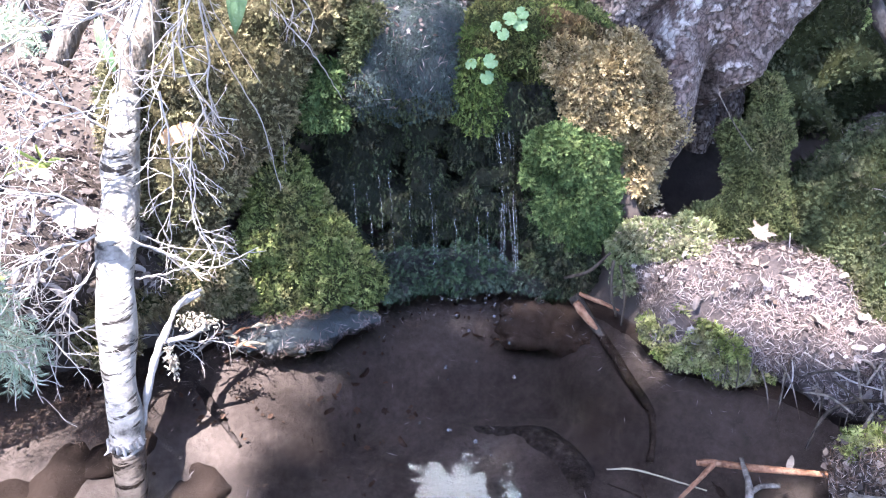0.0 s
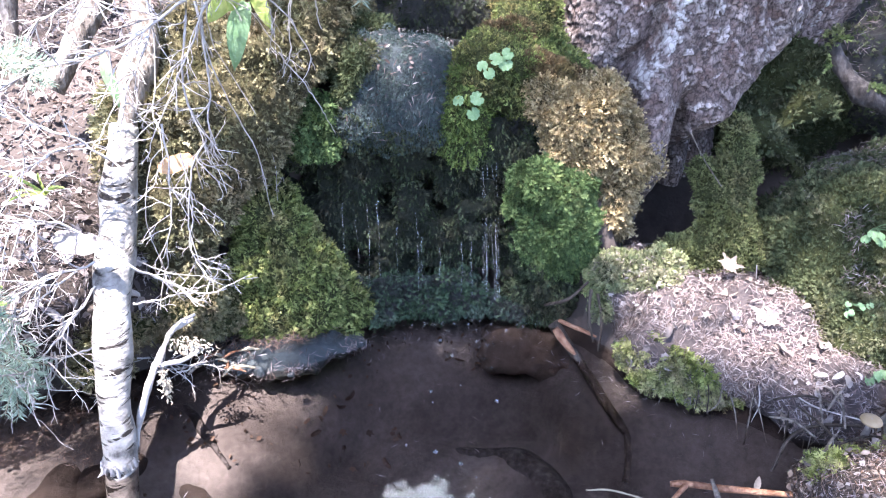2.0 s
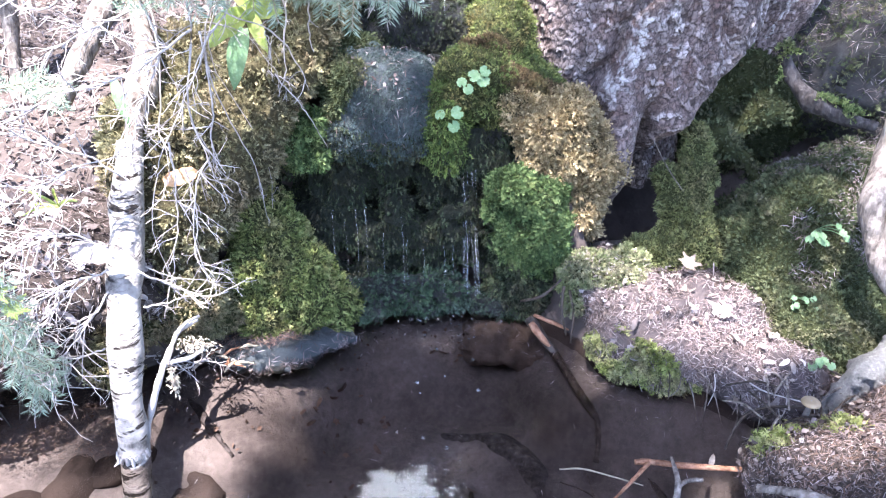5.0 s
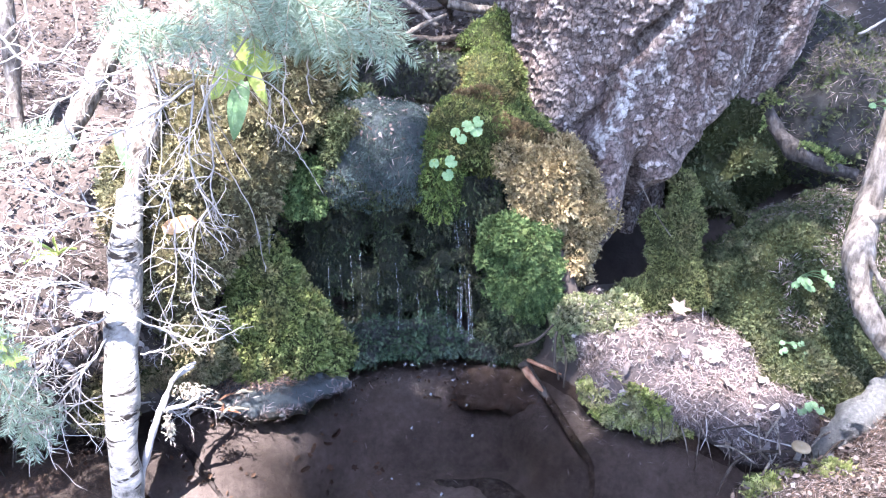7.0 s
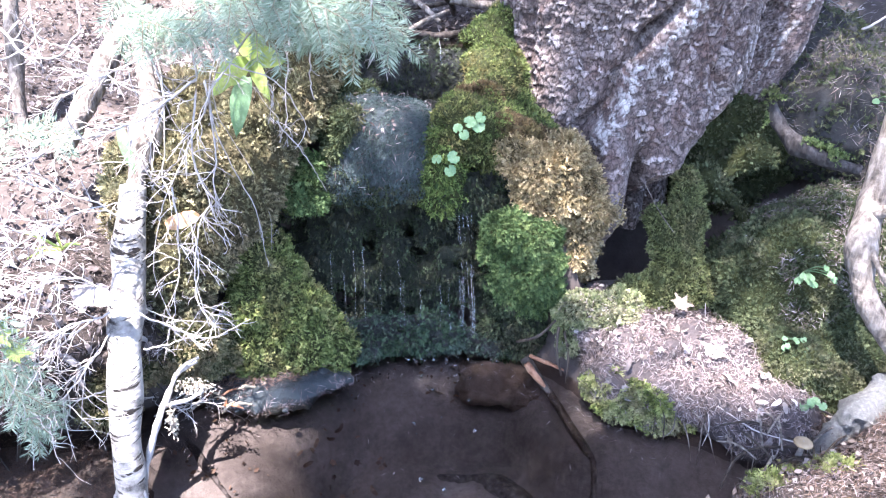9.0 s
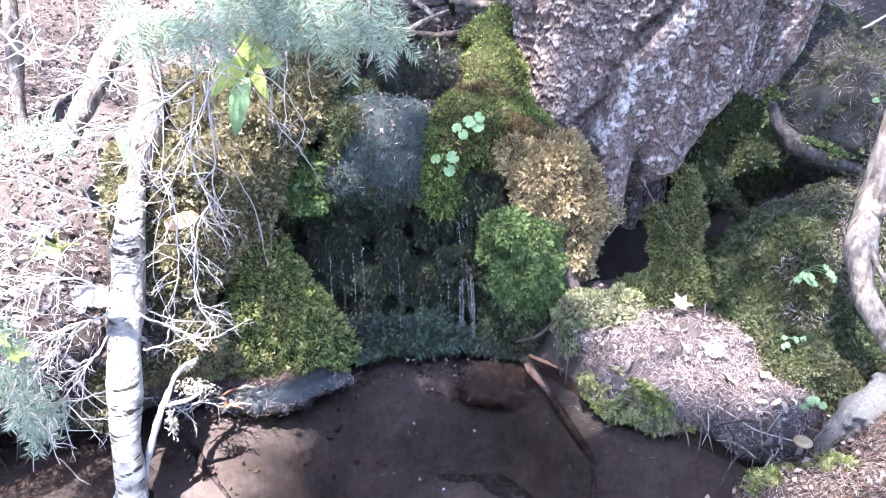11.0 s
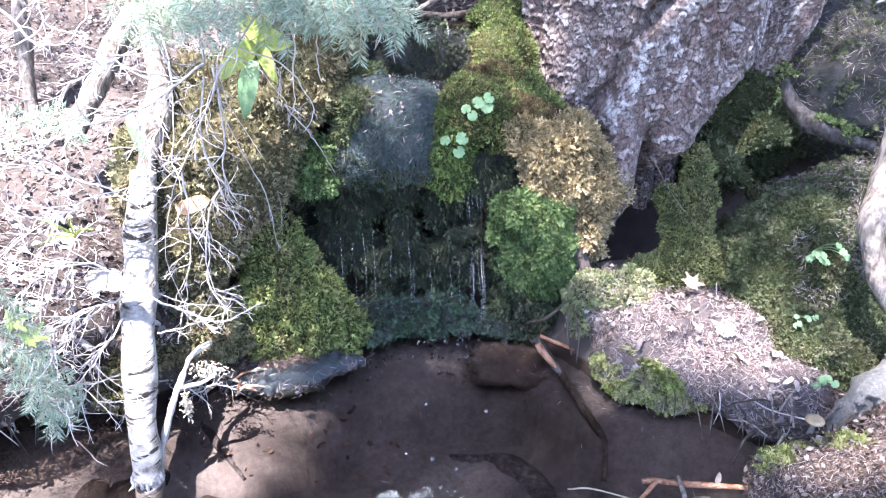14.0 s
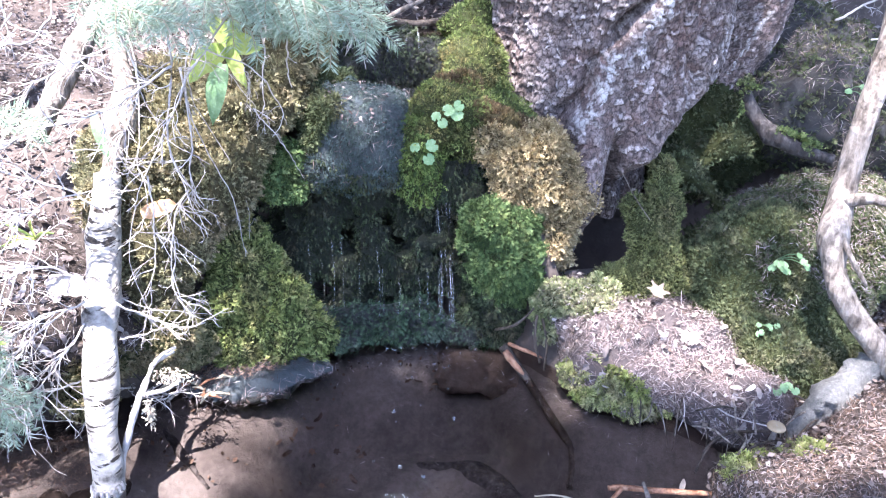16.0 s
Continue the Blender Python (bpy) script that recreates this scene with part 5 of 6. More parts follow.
obj("back_needles", *scatter(*BACKBANK, 16000, 45, lambda p, n: (n[:, 2] > 0.0) & (vnoise(p, 12, 3) > -0.3), (0.012, 0.034), 0.0011), M_NEEDLE, label="scattered pale needles on the back bank", kind="stuff", category="litter")
obj("lip_needles", *scatter(*LIP, 22000, 46, lambda p, n: n[:, 2] > -0.3), M_NEEDLE, label="fallen needles caught on the undercut bank", kind="stuff", category="litter")
obj("boulder_needles", *scatter(BOULDER[0] + np.array((0.0, -0.004, 0.009)), BOULDER[1], 22000, 148, lambda p, n: (n[:, 2] > 0.1) & (p[:, 1] > -0.17) & (p[:, 2] > 0.14) & (vnoise(p, 24, 6) + 6.0 * (p[:, 0] - 0.655) + 2.0 * (p[:, 2] - 0.27) > 0.0), (0.007, 0.018), 0.0010, lift=0.6), M_NEEDLE, label="pale needles and stalks strewn over the mossy mound", kind="stuff", category="litter")
obj("stone_needles", *scatter(*FLAT, 380, 147, lambda p, n: n[:, 2] > 0.2, lift=0.3), M_NEEDLE, label="pale needles strewn over the flat stone", kind="stuff", category="litter")
obj("waterline_needles", *scatter(*FLAT, 9000, 149, lambda p, n: (p[:, 2] > -0.003) & (p[:, 2] < 0.006) & (n[:, 1] < 0.1) & (vnoise(p, 60, 5) > -0.2), (0.006, 0.014), lift=0.4), M_NEEDLE, label="pale needles stranded along the stone's wet rim", kind="stuff", category="litter")
obj("shore_needles", *scatter(*FLAT, 4200, 47, lambda p, n: (n[:, 2] > 0.0) & (vnoise(p, 25, 2) + 9 * np.maximum(0, -0.385 - p[:, 0]) + 26 * (p[:, 1] + 0.120 - 0.25 * (p[:, 0] + 0.3)) > 0.0), lift=0.35), M_BROWNNEEDLE, label="pale needles washed onto the flat stone", kind="stuff", category="litter")


def drift(count, seed):
    """Needles floating along the back edge and thinly over the pool."""
    r = rng(seed)
    x = r.uniform(-0.50, 0.36, count)
    back = np.interp(x, (-0.5, -0.4, -0.18, 0.11, 0.18, 0.36), (-0.24, -0.17, -0.06, -0.03, -0.13, -0.27))
    y = back - 0.02 - np.abs(r.normal(0, 0.03, count)) * 1.2
    far = r.random(count) < 0.22
    y = np.where(far, back - r.uniform(0, 0.6, count), y)
    p = np.stack([x, y, np.full(count, 0.0025)], -1)
    up = np.tile((0.0, 0.0, 1.0), (count, 1))
    a = r.uniform(0, 6.283, count)
    return kites(p, up, np.stack([np.cos(a), np.sin(a), 0 * a], -1), r.uniform(0.008, 0.018, count), r.uniform(0.0007, 0.0013, count), seed, lift=0.02)


obj("floating_needles", *drift(420, 48), M_NEEDLE, label="needles floating on the pool", kind="stuff", category="litter")


def leaf_fan(outline, bulge, fold, seed):
    """A leaf blade from a closed outline in its plane: verts, triangles."""
    o = np.array(outline, float)
    r = rng(seed)
    inner = o * 0.5
    z = lambda q, k: bulge * (1 - (q ** 2).sum(1)) + fold * np.abs(q[:, 1]) + k * r.normal(0, 0.04, len(q))
    v = np.concatenate([np.c_[o, z(o, 1)], np.c_[inner, z(inner, 0.4)], [[0, 0, bulge]]])
    n = len(o)
    f = []
    for i in range(n):
        j = (i + 1) % n
        f += [(i, j, n + j), (i, n + j, n + i), (n + i, n + j, 2 * n)]
    return v, np.array(f)


def outline(kind, n=44):
    a = np.linspace(-np.pi, np.pi, n, endpoint=False)
    if kind == "maple":
        a = np.linspace(-np.pi, np.pi, n * 2, endpoint=False)
        r = 0.40 + 0 * a
        for at, long, wide in ((0.0, 0.60, 0.27), (0.95, 0.48, 0.26), (-0.95, 0.52, 0.26), (1.95, 0.26, 0.28), (-1.95, 0.22, 0.28)):
            r = r + long * np.exp(-np.abs((a - at) / wide) ** 1.5)
        r = r * (1 + 0.10 * np.sin(13 * a + 0.7) + 0.05 * np.sin(29 * a))
    elif kind == "scallop":
        r = 0.9 + 0.08 * np.cos(9 * a) - 0.5 * np.exp(-((np.abs(a) - np.pi) / 0.25) ** 2)
    elif kind == "lance":
        return np.c_[np.cos(a), 0.30 * np.sin(a) * (1 - 0.35 * np.cos(a))]
    else:
        r = 0.62 + 0.38 * np.cos(a) ** 2 + 0.03 * np.cos(11 * a)
        return np.c_[r * np.cos(a), 0.72 * r * np.sin(a)]
    return np.c_[r * np.cos(a), r * np.sin(a)]


def placed(v, at, size, face, spin):
    """A blade turned so that its upper side looks along face."""
    q = Vector(face).normalized().to_track_quat("Z", "Y").to_matrix() @ Matrix.Rotation(radians(spin), 3, "Z")
    return v * size @ np.array(q).T + np.array(at)


def leaf_mat(name, a, b, vein, rough=0.55, through=0.35):
    m = Nodes(name)
    col = m.ramp(m.noise(60, 4.0), ((0.3, a), (0.7, b)))
    col = m.mix(m.ramp(m.noise(300, 2.0), ((0.55, (0, 0, 0)), (0.7, (0.6, 0.6, 0.6)))), col, vein)
    return m.done(col, rough, 0.35, through=through)


M_TAN = leaf_mat("tan_leaf", (0.17, 0.135, 0.115), (0.28, 0.23, 0.20), (0.14, 0.105, 0.09))
M_ORANGE = leaf_mat("orange_leaf", (0.5, 0.27, 0.12), (0.66, 0.42, 0.24), (0.4, 0.2, 0.1))
M_PALELEAF = leaf_mat("pale_leaf", (0.21, 0.182, 0.17), (0.34, 0.305, 0.29), (0.15, 0.125, 0.115))
M_LEAF = leaf_mat("green_leaf", (0.12, 0.22, 0.10), (0.21, 0.33, 0.175), (0.3, 0.42, 0.27))
M_YELLOWLEAF = leaf_mat("yellow_green_leaf", (0.25, 0.36, 0.08), (0.50, 0.56, 0.22), (0.5, 0.6, 0.2), through=0.5)


def fallen(label, kind, at, size, face, spin, material, seed, group=""):
    lv, lf = leaf_fan(outline(kind), 0.12, 0.18, seed)
    ob = obj("fallen_leaf", placed(lv, (0, 0, 0), size, face, spin), lf, material, label=label, category="leaf", group=group)
    ob.location = at
    return ob


fallen("bleached lobed maple leaf on the mossy root", "maple", (0.428, -0.115, 0.172), 0.028, (0.1, -0.45, 0.9), 35, M_TAN, 1)
fallen("bleached lobed leaf on the litter bank", "maple", (0.474, -0.19, 0.118), 0.032, (0.0, -0.5, 0.9), 80, M_PALELEAF, 2)
fallen("bleached leaf on the litter bank", "oval", (0.392, -0.175, 0.125), 0.022, (0.1, -0.4, 0.9), 10, M_PALELEAF, 3)
fallen("crumpled whitish leaf at the foot of the mound", "maple", (0.575, -0.25, 0.083), 0.020, (-0.2, -0.6, 0.7), 140, M_PALELEAF, 4)
fallen("orange-brown dry leaf on the mossy bank", "oval", (-0.440, -0.155, 0.36), 0.028, (0.15, -0.9, 0.45), 15, M_ORANGE, 5)
fallen("large pale dry leaf caught in the twigs", "oval", (-0.534, -0.31, 0.308), 0.033, (0.0, -0.8, 0.6), 170, M_PALELEAF, 6)
fallen("white curled leaf at the water's edge", "lance", (0.395, -0.435, 0.012), 0.014, (0.2, -0.2, 0.95), 15, M_PALELEAF, 7)


def leaf_carpet(v, f, count, seed, keep, size=(0.012, 0.026)):
    """Dead broad leaves lying loosely over a surface."""
    p, n = sample(v, f, count, seed, keep)
    r = rng(seed)
    bag = Bag()
    shapes = [leaf_fan(outline(k, 12) * (1, 0.8), 0.5 - 0.35 * i, 0.6 - 0.4 * (i % 3), 3 + i) for i, k in enumerate(("oval", "maple", "oval", "maple"))]
    for k in range(len(p)):
        sv, sf = shapes[k % 4]
        bag.add(placed(sv, p[k] + n[k] * r.uniform(0.003, 0.012), r.uniform(*size), n[k] + r.normal(0, 0.45, 3), r.uniform(0, 360)), sf)
    return bag.arrays()


left_side = lambda p, n: (n[:, 2] > 0.5) & (p[:, 0] < -0.42) & (p[:, 0] > -1.3) & (p[:, 1] < 1.0) & (p[:, 1] > np.interp(p[:, 0], EDGE_X, EDGE_Y) + 0.03) & (p[:, 2] > 0.06)
right_side = lambda p, n: ~((p[:, 0] < 0.8) & (p[:, 1] > 0.02) & (p[:, 1] < 0.45)) & (p[:, 0] > 0.5) & (p[:, 0] < 1.4) & (p[:, 1] < 1.1) & (p[:, 1] > -0.6) & (p[:, 2] > 0.03)
obj("leaf_litter", *leaf_carpet(GROUND[0], GROUND[1][gi], 6000, 51, lambda p, n: left_side(p, n) | right_side(p, n), (0.004, 0.014)), M_DEADLEAF, label="grey-brown dead leaves covering the forest floor", kind="stuff", category="litter")
obj("leaf_scraps", *curled_scraps(GROUND[0], GROUND[1][gi], 62000, 61, lambda p, n: (p[:, 0] < -0.40) & (p[:, 0] > -1.5) & (p[:, 1] < 1.5) & (p[:, 1] > np.interp(p[:, 0], EDGE_X, EDGE_Y) + 0.03) & (p[:, 2] > 0.06)), M_SCRAP, label="curled grey-brown leaf scraps heaped on the sunny bank", kind="stuff", category="litter")
obj("mound_leaves", *leaf_carpet(*LITTER, 90, 52, lambda p, n: n[:, 2] > 0.2, (0.006, 0.014)), M_DEADLEAF, label="small pale dead leaves on the litter bank", kind="stuff", category="litter")
obj("lip_leaves", *leaf_carpet(*LIP, 900, 53, lambda p, n: n[:, 2] > -0.1, (0.008, 0.02)), M_DEADLEAF, label="dead leaves on the undercut bank", kind="stuff", category="litter")


# ---------------------------------------------------------------- small plants
def herb(name, label, root, leaves, size, material, group=""):
    """A low herb: a stalk to every scalloped leaflet."""
    top = thing(name, root, label, "plant", group)
    for k, (at, face, spin) in enumerate(leaves):
        lv, lf = leaf_fan(outline("scallop", 27), 0.10, 0.12, 30 + k)
        part("leaflet", placed(lv, at, size * (0.85 + 0.3 * ((k * 37) % 10) / 10), face, spin), lf, material, top)
        mid = (np.array(root) + np.array(at)) / 2 + (0, 0, 0.006)
        part("stalk", *tube(path([root, mid, at], 8), 0.0008, 5), material, top)


toward = (0.0, -0.75, 0.66)
herb("wild_strawberry", "small strawberry-like herb with pale scalloped leaflets on the moss", (-0.004, 0.06, 0.375),
     [((-0.020, -0.006, 0.413), (-0.3, -0.7, 0.6), 100), ((0.010, -0.008, 0.418), (0.2, -0.8, 0.6), 200), ((0.004, -0.012, 0.394), (0.1, -0.9, 0.4), 300)], 0.0125, M_LEAF)
herb("wild_strawberry", "small strawberry-like herb with pale scalloped leaflets on the moss", (0.04, 0.09, 0.44),
     [((0.018, 0.018, 0.464), (-0.2, -0.8, 0.5), 100), ((0.039, 0.016, 0.476), toward, 20), ((0.058, 0.02, 0.484), (0.3, -0.7, 0.6), 210), ((0.029, 0.012, 0.454), (0, -0.9, 0.4), 300), ((0.055, 0.016, 0.468), toward, 250)], 0.012, M_LEAF)
r = rng(70)
for root, n, size, spread in (((0.645, -0.115, 0.243), 12, 0.0072, 0.034), ((0.598, -0.175, 0.130), 9, 0.0055, 0.024), ((0.603, -0.268, 0.072), 6, 0.009, 0.018), ((0.92, 0.26, 0.45), 4, 0.008, 0.02)):
    root = np.array(root)
    herb("clover_herb", "small herb with round bluish-green leaflets", tuple(root),
         [(tuple(root + (r.uniform(-spread, spread), r.uniform(-0.048, -0.026), r.uniform(-0.004, 0.030))), (r.normal(0, 0.3), -0.7, 0.7), r.uniform(0, 360)) for _ in range(n)], size, M_LEAF, "herbs on the mound")


def blades(name, label, root, tips, width, material):
    """A plant of long lance leaves, drooping from the root."""
    top = thing(name, root, label, "plant")
    for k, tip in enumerate(tips):
        a, b = np.array(root, float), np.array(tip, float)
        L = np.linalg.norm(b - a)
        n = 9
        t = np.linspace(0, 1, n)
        c = a + (b - a) * t[:, None] + np.array((0, -0.25, 0.35)) * (L * 0.35 * np.sin(np.pi * t))[:, None]
        side = unit(np.cross(b - a, (0.1, 1, 0.3))) * width * (0.8 + 0.1 * (k % 4))
        w = np.sin(np.pi * np.clip(t * 0.93 + 0.07, 0, 1)) ** 0.7
        v = np.stack([c - side * w[:, None], c - np.array((0, 0.003, 0.002)), c + side * w[:, None]], 1).reshape(-1, 3)
        f = [(3 * i + j, 3 * i + j + 1, 3 * i + j + 4, 3 * i + j + 3) for i in range(n - 1) for j in (0, 1)]
        part("leaf_blade", v, np.array(f), material, top, smooth=True)


blades("lily_leaf_plant", "broad yellow-green leaves hanging over the bank in sun", (-0.325, -0.06, 0.60),
       [(-0.290, -0.10, 0.545), (-0.343, -0.125, 0.575), (-0.372, -0.13, 0.560), (-0.268, -0.06, 0.60), (-0.335, -0.10, 0.66), (-0.298, -0.08, 0.645)], 0.018, M_YELLOWLEAF)
blades("lily_leaf_plant", "broad shaded green leaf hanging over the mossy bank", (-0.322, -0.10, 0.585), [(-0.343, -0.125, 0.494)], 0.020, M_LEAF)
blades("lily_leaf_plant", "dark green pointed leaf among the twigs", (-0.494, -0.20, 0.535), [(-0.474, -0.225, 0.470)], 0.013, M_LEAF)
blades("grass_tuft", "small tuft of pale grass among dead leaves", (-0.62, -0.20, 0.33), [(-0.66, -0.22, 0.37), (-0.60, -0.24, 0.38), (-0.63, -0.26, 0.36), (-0.58, -0.22, 0.35), (-0.65, -0.25, 0.34)], 0.003, M_YELLOWLEAF)
for k, (x, y, z) in enumerate(((-0.63, -0.40, 0.30), (-0.615, -0.40, 0.27))):
    lv, lf = leaf_fan(outline("maple"), 0.1, 0.1, 80 + k)
    sprig = thing("maple_seedling", (x, y + 0.03, z - 0.05), "young yellow-green maple leaf on a thin stem", "plant")
    part("leaf_blade", placed(lv, (x, y, z), 0.026, (0.3, -0.8, 0.6), 40 * k), lf, M_YELLOWLEAF, sprig)
    part("stalk", *tube([(x, y + 0.03, z - 0.05), (x, y + 0.02, z - 0.02), (x, y, z)], 0.001, 5), M_YELLOWLEAF, sprig)

# mushroom on the near bank
ang = np.linspace(0, 2 * np.pi, 28, endpoint=False)
prof = ((0.002, 0.0), (0.012, -0.001), (0.0142, 0.001), (0.013, 0.004), (0.008, 0.0055), (0.001, 0.005))
mv = np.array([(rr * math.cos(a), rr * math.sin(a), z) for rr, z in prof for a in ang])
mf = np.array([(i * 28 + j, i * 28 + (j + 1) % 28, (i + 1) * 28 + (j + 1) % 28, (i + 1) * 28 + j) for i in range(5) for j in range(28)])
shroom = thing("mushroom", (0.533, -0.415, 0.085), "small buff mushroom on the mossy bank", "mushroom")
M_BUFF = leaf_mat("buff_mushroom", (0.26, 0.19, 0.11), (0.36, 0.28, 0.18), (0.3, 0.22, 0.14), 0.6, 0.1)
part("cap", mv + np.array((0.533, -0.415, 0.108)), mf, M_BUFF, shroom, smooth=True)
part("stem", *tube([(0.533, -0.412, 0.080), (0.534, -0.413, 0.095), (0.533, -0.415, 0.110)], [0.005, 0.004, 0.0045], 9), M_PALELEAF, shroom, smooth=True)


# ---------------------------------------------------------------- dead twigs over the left bank
def dead_twig(points, radius, seed, forks=7, reach=0.06, label="bleached dead conifer twig with fine forks", droop=0.4):
    """A bare twig with forking side shoots."""
    r = rng(seed)
    pts = path(points, 22)
    pts = pts + np.cumsum(r.normal(0, 0.0012, pts.shape), 0)
    at = pts[0]
    bag = Bag()
    radius = radius * 0.64
    bag.add(*tube(pts - at, np.linspace(radius, radius * 0.45, 22), 6, seed, 0.15))
    way = unit(np.gradient(pts, axis=0))

    def shoot(start, d, length, rad, depth):
        n = 7
        steps = unit(d + np.cumsum(r.normal(0, 0.16, (n, 3)), 0) + np.array((0, 0, -droop * 0.5)) * np.linspace(0, 1, n)[:, None]) * (length / n)
        line = np.concatenate([start[None], start + np.cumsum(steps, 0)])
        bag.add(*tube(line - at, np.linspace(rad, rad * 0.5, n + 1), 5, seed, 0.0, False))
        if depth:
            for _ in range(r.integers(1, 4)):
                k = r.integers(2, n)
                side = unit(steps[k] / (length / n) + r.normal(0, 0.55, 3))
                shoot(line[k], side, length * r.uniform(0.35, 0.65), rad * 0.65, depth - 1)

    for _ in range(int(forks * 1.6)):
        k = r.integers(3, 22)
        side = unit(way[k] * 0.7 + r.normal(0, 0.6, 3) * (1, 0.6, 1))
        shoot(pts[k], side, reach * r.uniform(0.5, 1.3), radius * 0.55, 2)
    tv, tf = bag.arrays()
    ob = obj("dead_twig", tv, tf, M_TWIG, label=label, smooth=True, category="twig", group="dead twigs over the left bank")
    ob.location = at
    return ob


STEMS = (
    ([(-0.760, -0.12, 0.680), (-0.745, -0.12, 0.640), (-0.705, -0.12, 0.615), (-0.655, -0.12, 0.628), (-0.615, -0.12, 0.660)], 0.0042, 2, 0.04),
    ([(-0.222, -0.10, 0.660), (-0.222, -0.10, 0.60), (-0.226, -0.10, 0.550)], 0.0028, 1, 0.02),
    ([(-0.262, -0.10, 0.650), (-0.262, -0.10, 0.58), (-0.270, -0.10, 0.495)], 0.0024, 2, 0.03),
    ([(-0.371, -0.2, 0.603), (-0.429, -0.225, 0.568), (-0.481, -0.25, 0.538), (-0.543, -0.275, 0.526), (-0.598, -0.3, 0.502)], 0.0038, 12, 0.07),
    ([(-0.395, -0.17, 0.68), (-0.375, -0.19, 0.61), (-0.392, -0.208, 0.521), (-0.387, -0.217, 0.453), (-0.367, -0.225, 0.424), (-0.391, -0.233, 0.385), (-0.409, -0.242, 0.301), (-0.396, -0.25, 0.212)], 0.003, 9, 0.06),
    ([(-0.33, -0.17, 0.67), (-0.36, -0.18, 0.60), (-0.365, -0.175, 0.537), (-0.351, -0.15, 0.455), (-0.32, -0.125, 0.365), (-0.315, -0.1, 0.256)], 0.0022, 2, 0.03),
    ([(-0.332, -0.2, 0.631), (-0.276, -0.173, 0.597), (-0.242, -0.147, 0.547), (-0.232, -0.12, 0.492)], 0.0022, 3, 0.05),
    ([(-0.274, -0.18, 0.599), (-0.274, -0.165, 0.561), (-0.283, -0.15, 0.516)], 0.0017, 2, 0.03),
    ([(-0.476, -0.3, 0.275), (-0.441, -0.273, 0.227), (-0.408, -0.247, 0.196), (-0.374, -0.22, 0.186)], 0.003, 6, 0.045),
    ([(-0.479, -0.3, 0.208), (-0.449, -0.26, 0.199), (-0.396, -0.22, 0.203)], 0.0024, 4, 0.04),
    ([(-0.513, -0.3, 0.305), (-0.556, -0.317, 0.343), (-0.599, -0.333, 0.334), (-0.644, -0.35, 0.307)], 0.0032, 12, 0.07),
    ([(-0.518, -0.3, 0.275), (-0.577, -0.34, 0.271), (-0.622, -0.38, 0.24)], 0.003, 11, 0.07),
    ([(-0.526, -0.3, 0.234), (-0.575, -0.35, 0.187), (-0.607, -0.4, 0.165)], 0.0028, 11, 0.07),
    ([(-0.544, -0.32, 0.143), (-0.618, -0.335, 0.133), (-0.662, -0.35, 0.167)], 0.0026, 8, 0.06),
    ([(-0.493, -0.25, 0.402), (-0.533, -0.267, 0.437), (-0.592, -0.283, 0.461), (-0.625, -0.3, 0.485)], 0.003, 10, 0.07),
    ([(-0.425, -0.22, 0.445), (-0.424, -0.235, 0.347), (-0.445, -0.25, 0.244)], 0.0024, 7, 0.05),
    ([(-0.362, -0.2, 0.60), (-0.365, -0.2, 0.474), (-0.379, -0.2, 0.389)], 0.0028, 4, 0.05),
    ([(-0.75, -0.1, 0.70), (-0.682, -0.1, 0.652), (-0.657, -0.1, 0.619), (-0.606, -0.1, 0.617), (-0.565, -0.1, 0.653)], 0.0045, 3, 0.05),
    ([(-0.67, -0.03, 0.75), (-0.644, -0.075, 0.648), (-0.614, -0.1, 0.64)], 0.0035, 3, 0.05),
    ([(-0.12, -0.155, 0.72), (-0.125, -0.16, 0.669), (-0.119, -0.165, 0.63), (-0.134, -0.17, 0.61)], 0.0022, 2, 0.02),
    ([(-0.125, -0.16, 0.66), (-0.121, -0.16, 0.645), (-0.111, -0.165, 0.622), (-0.108, -0.17, 0.593)], 0.002, 2, 0.02),
    ([(-0.45, -0.18, 0.66), (-0.42, -0.21, 0.58), (-0.45, -0.25, 0.50), (-0.47, -0.27, 0.43)], 0.003, 10, 0.06),
    ([(-0.29, -0.18, 0.67), (-0.345, -0.21, 0.59), (-0.40, -0.23, 0.48), (-0.43, -0.25, 0.42)], 0.0026, 10, 0.06),
    ([(-0.41, -0.21, 0.40), (-0.40, -0.225, 0.33), (-0.41, -0.24, 0.27), (-0.38, -0.24, 0.23)], 0.002, 8, 0.05),
    ([(-0.55, -0.25, 0.42), (-0.60, -0.28, 0.40), (-0.66, -0.30, 0.37)], 0.0026, 10, 0.07),
    ([(-0.56, -0.28, 0.25), (-0.60, -0.33, 0.22), (-0.65, -0.38, 0.17)], 0.0026, 12, 0.07),
    ([(-0.28, -0.12, 0.52), (-0.245, -0.10, 0.45), (-0.215, -0.06, 0.37)], 0.0018, 1, 0.02),
    ([(-0.47, -0.15, 0.62), (-0.53, -0.18, 0.60), (-0.60, -0.20, 0.58)], 0.003, 9, 0.07),
)
for k, (pts, rad, forks, reach) in enumerate(STEMS):
    dead_twig(pts, rad, 200 + k, forks, reach)
r = rng(259)
for k, (pts, rad, forks, reach) in enumerate(STEMS[:9]):
    if k not in (2, 3):
        aside = np.array((r.uniform(-0.07, 0.0), r.uniform(0.02, 0.06), r.uniform(-0.03, 0.03)))
        dead_twig([tuple(np.array(p) + aside + r.normal(0, 0.008, 3)) for p in pts], rad * 0.7, 230 + k, max(3, forks // 2), reach * 0.8)
r = rng(260)
for k in range(34):
    x, y = r.uniform(-1.0, -0.46), r.uniform(-0.3, 0.5)
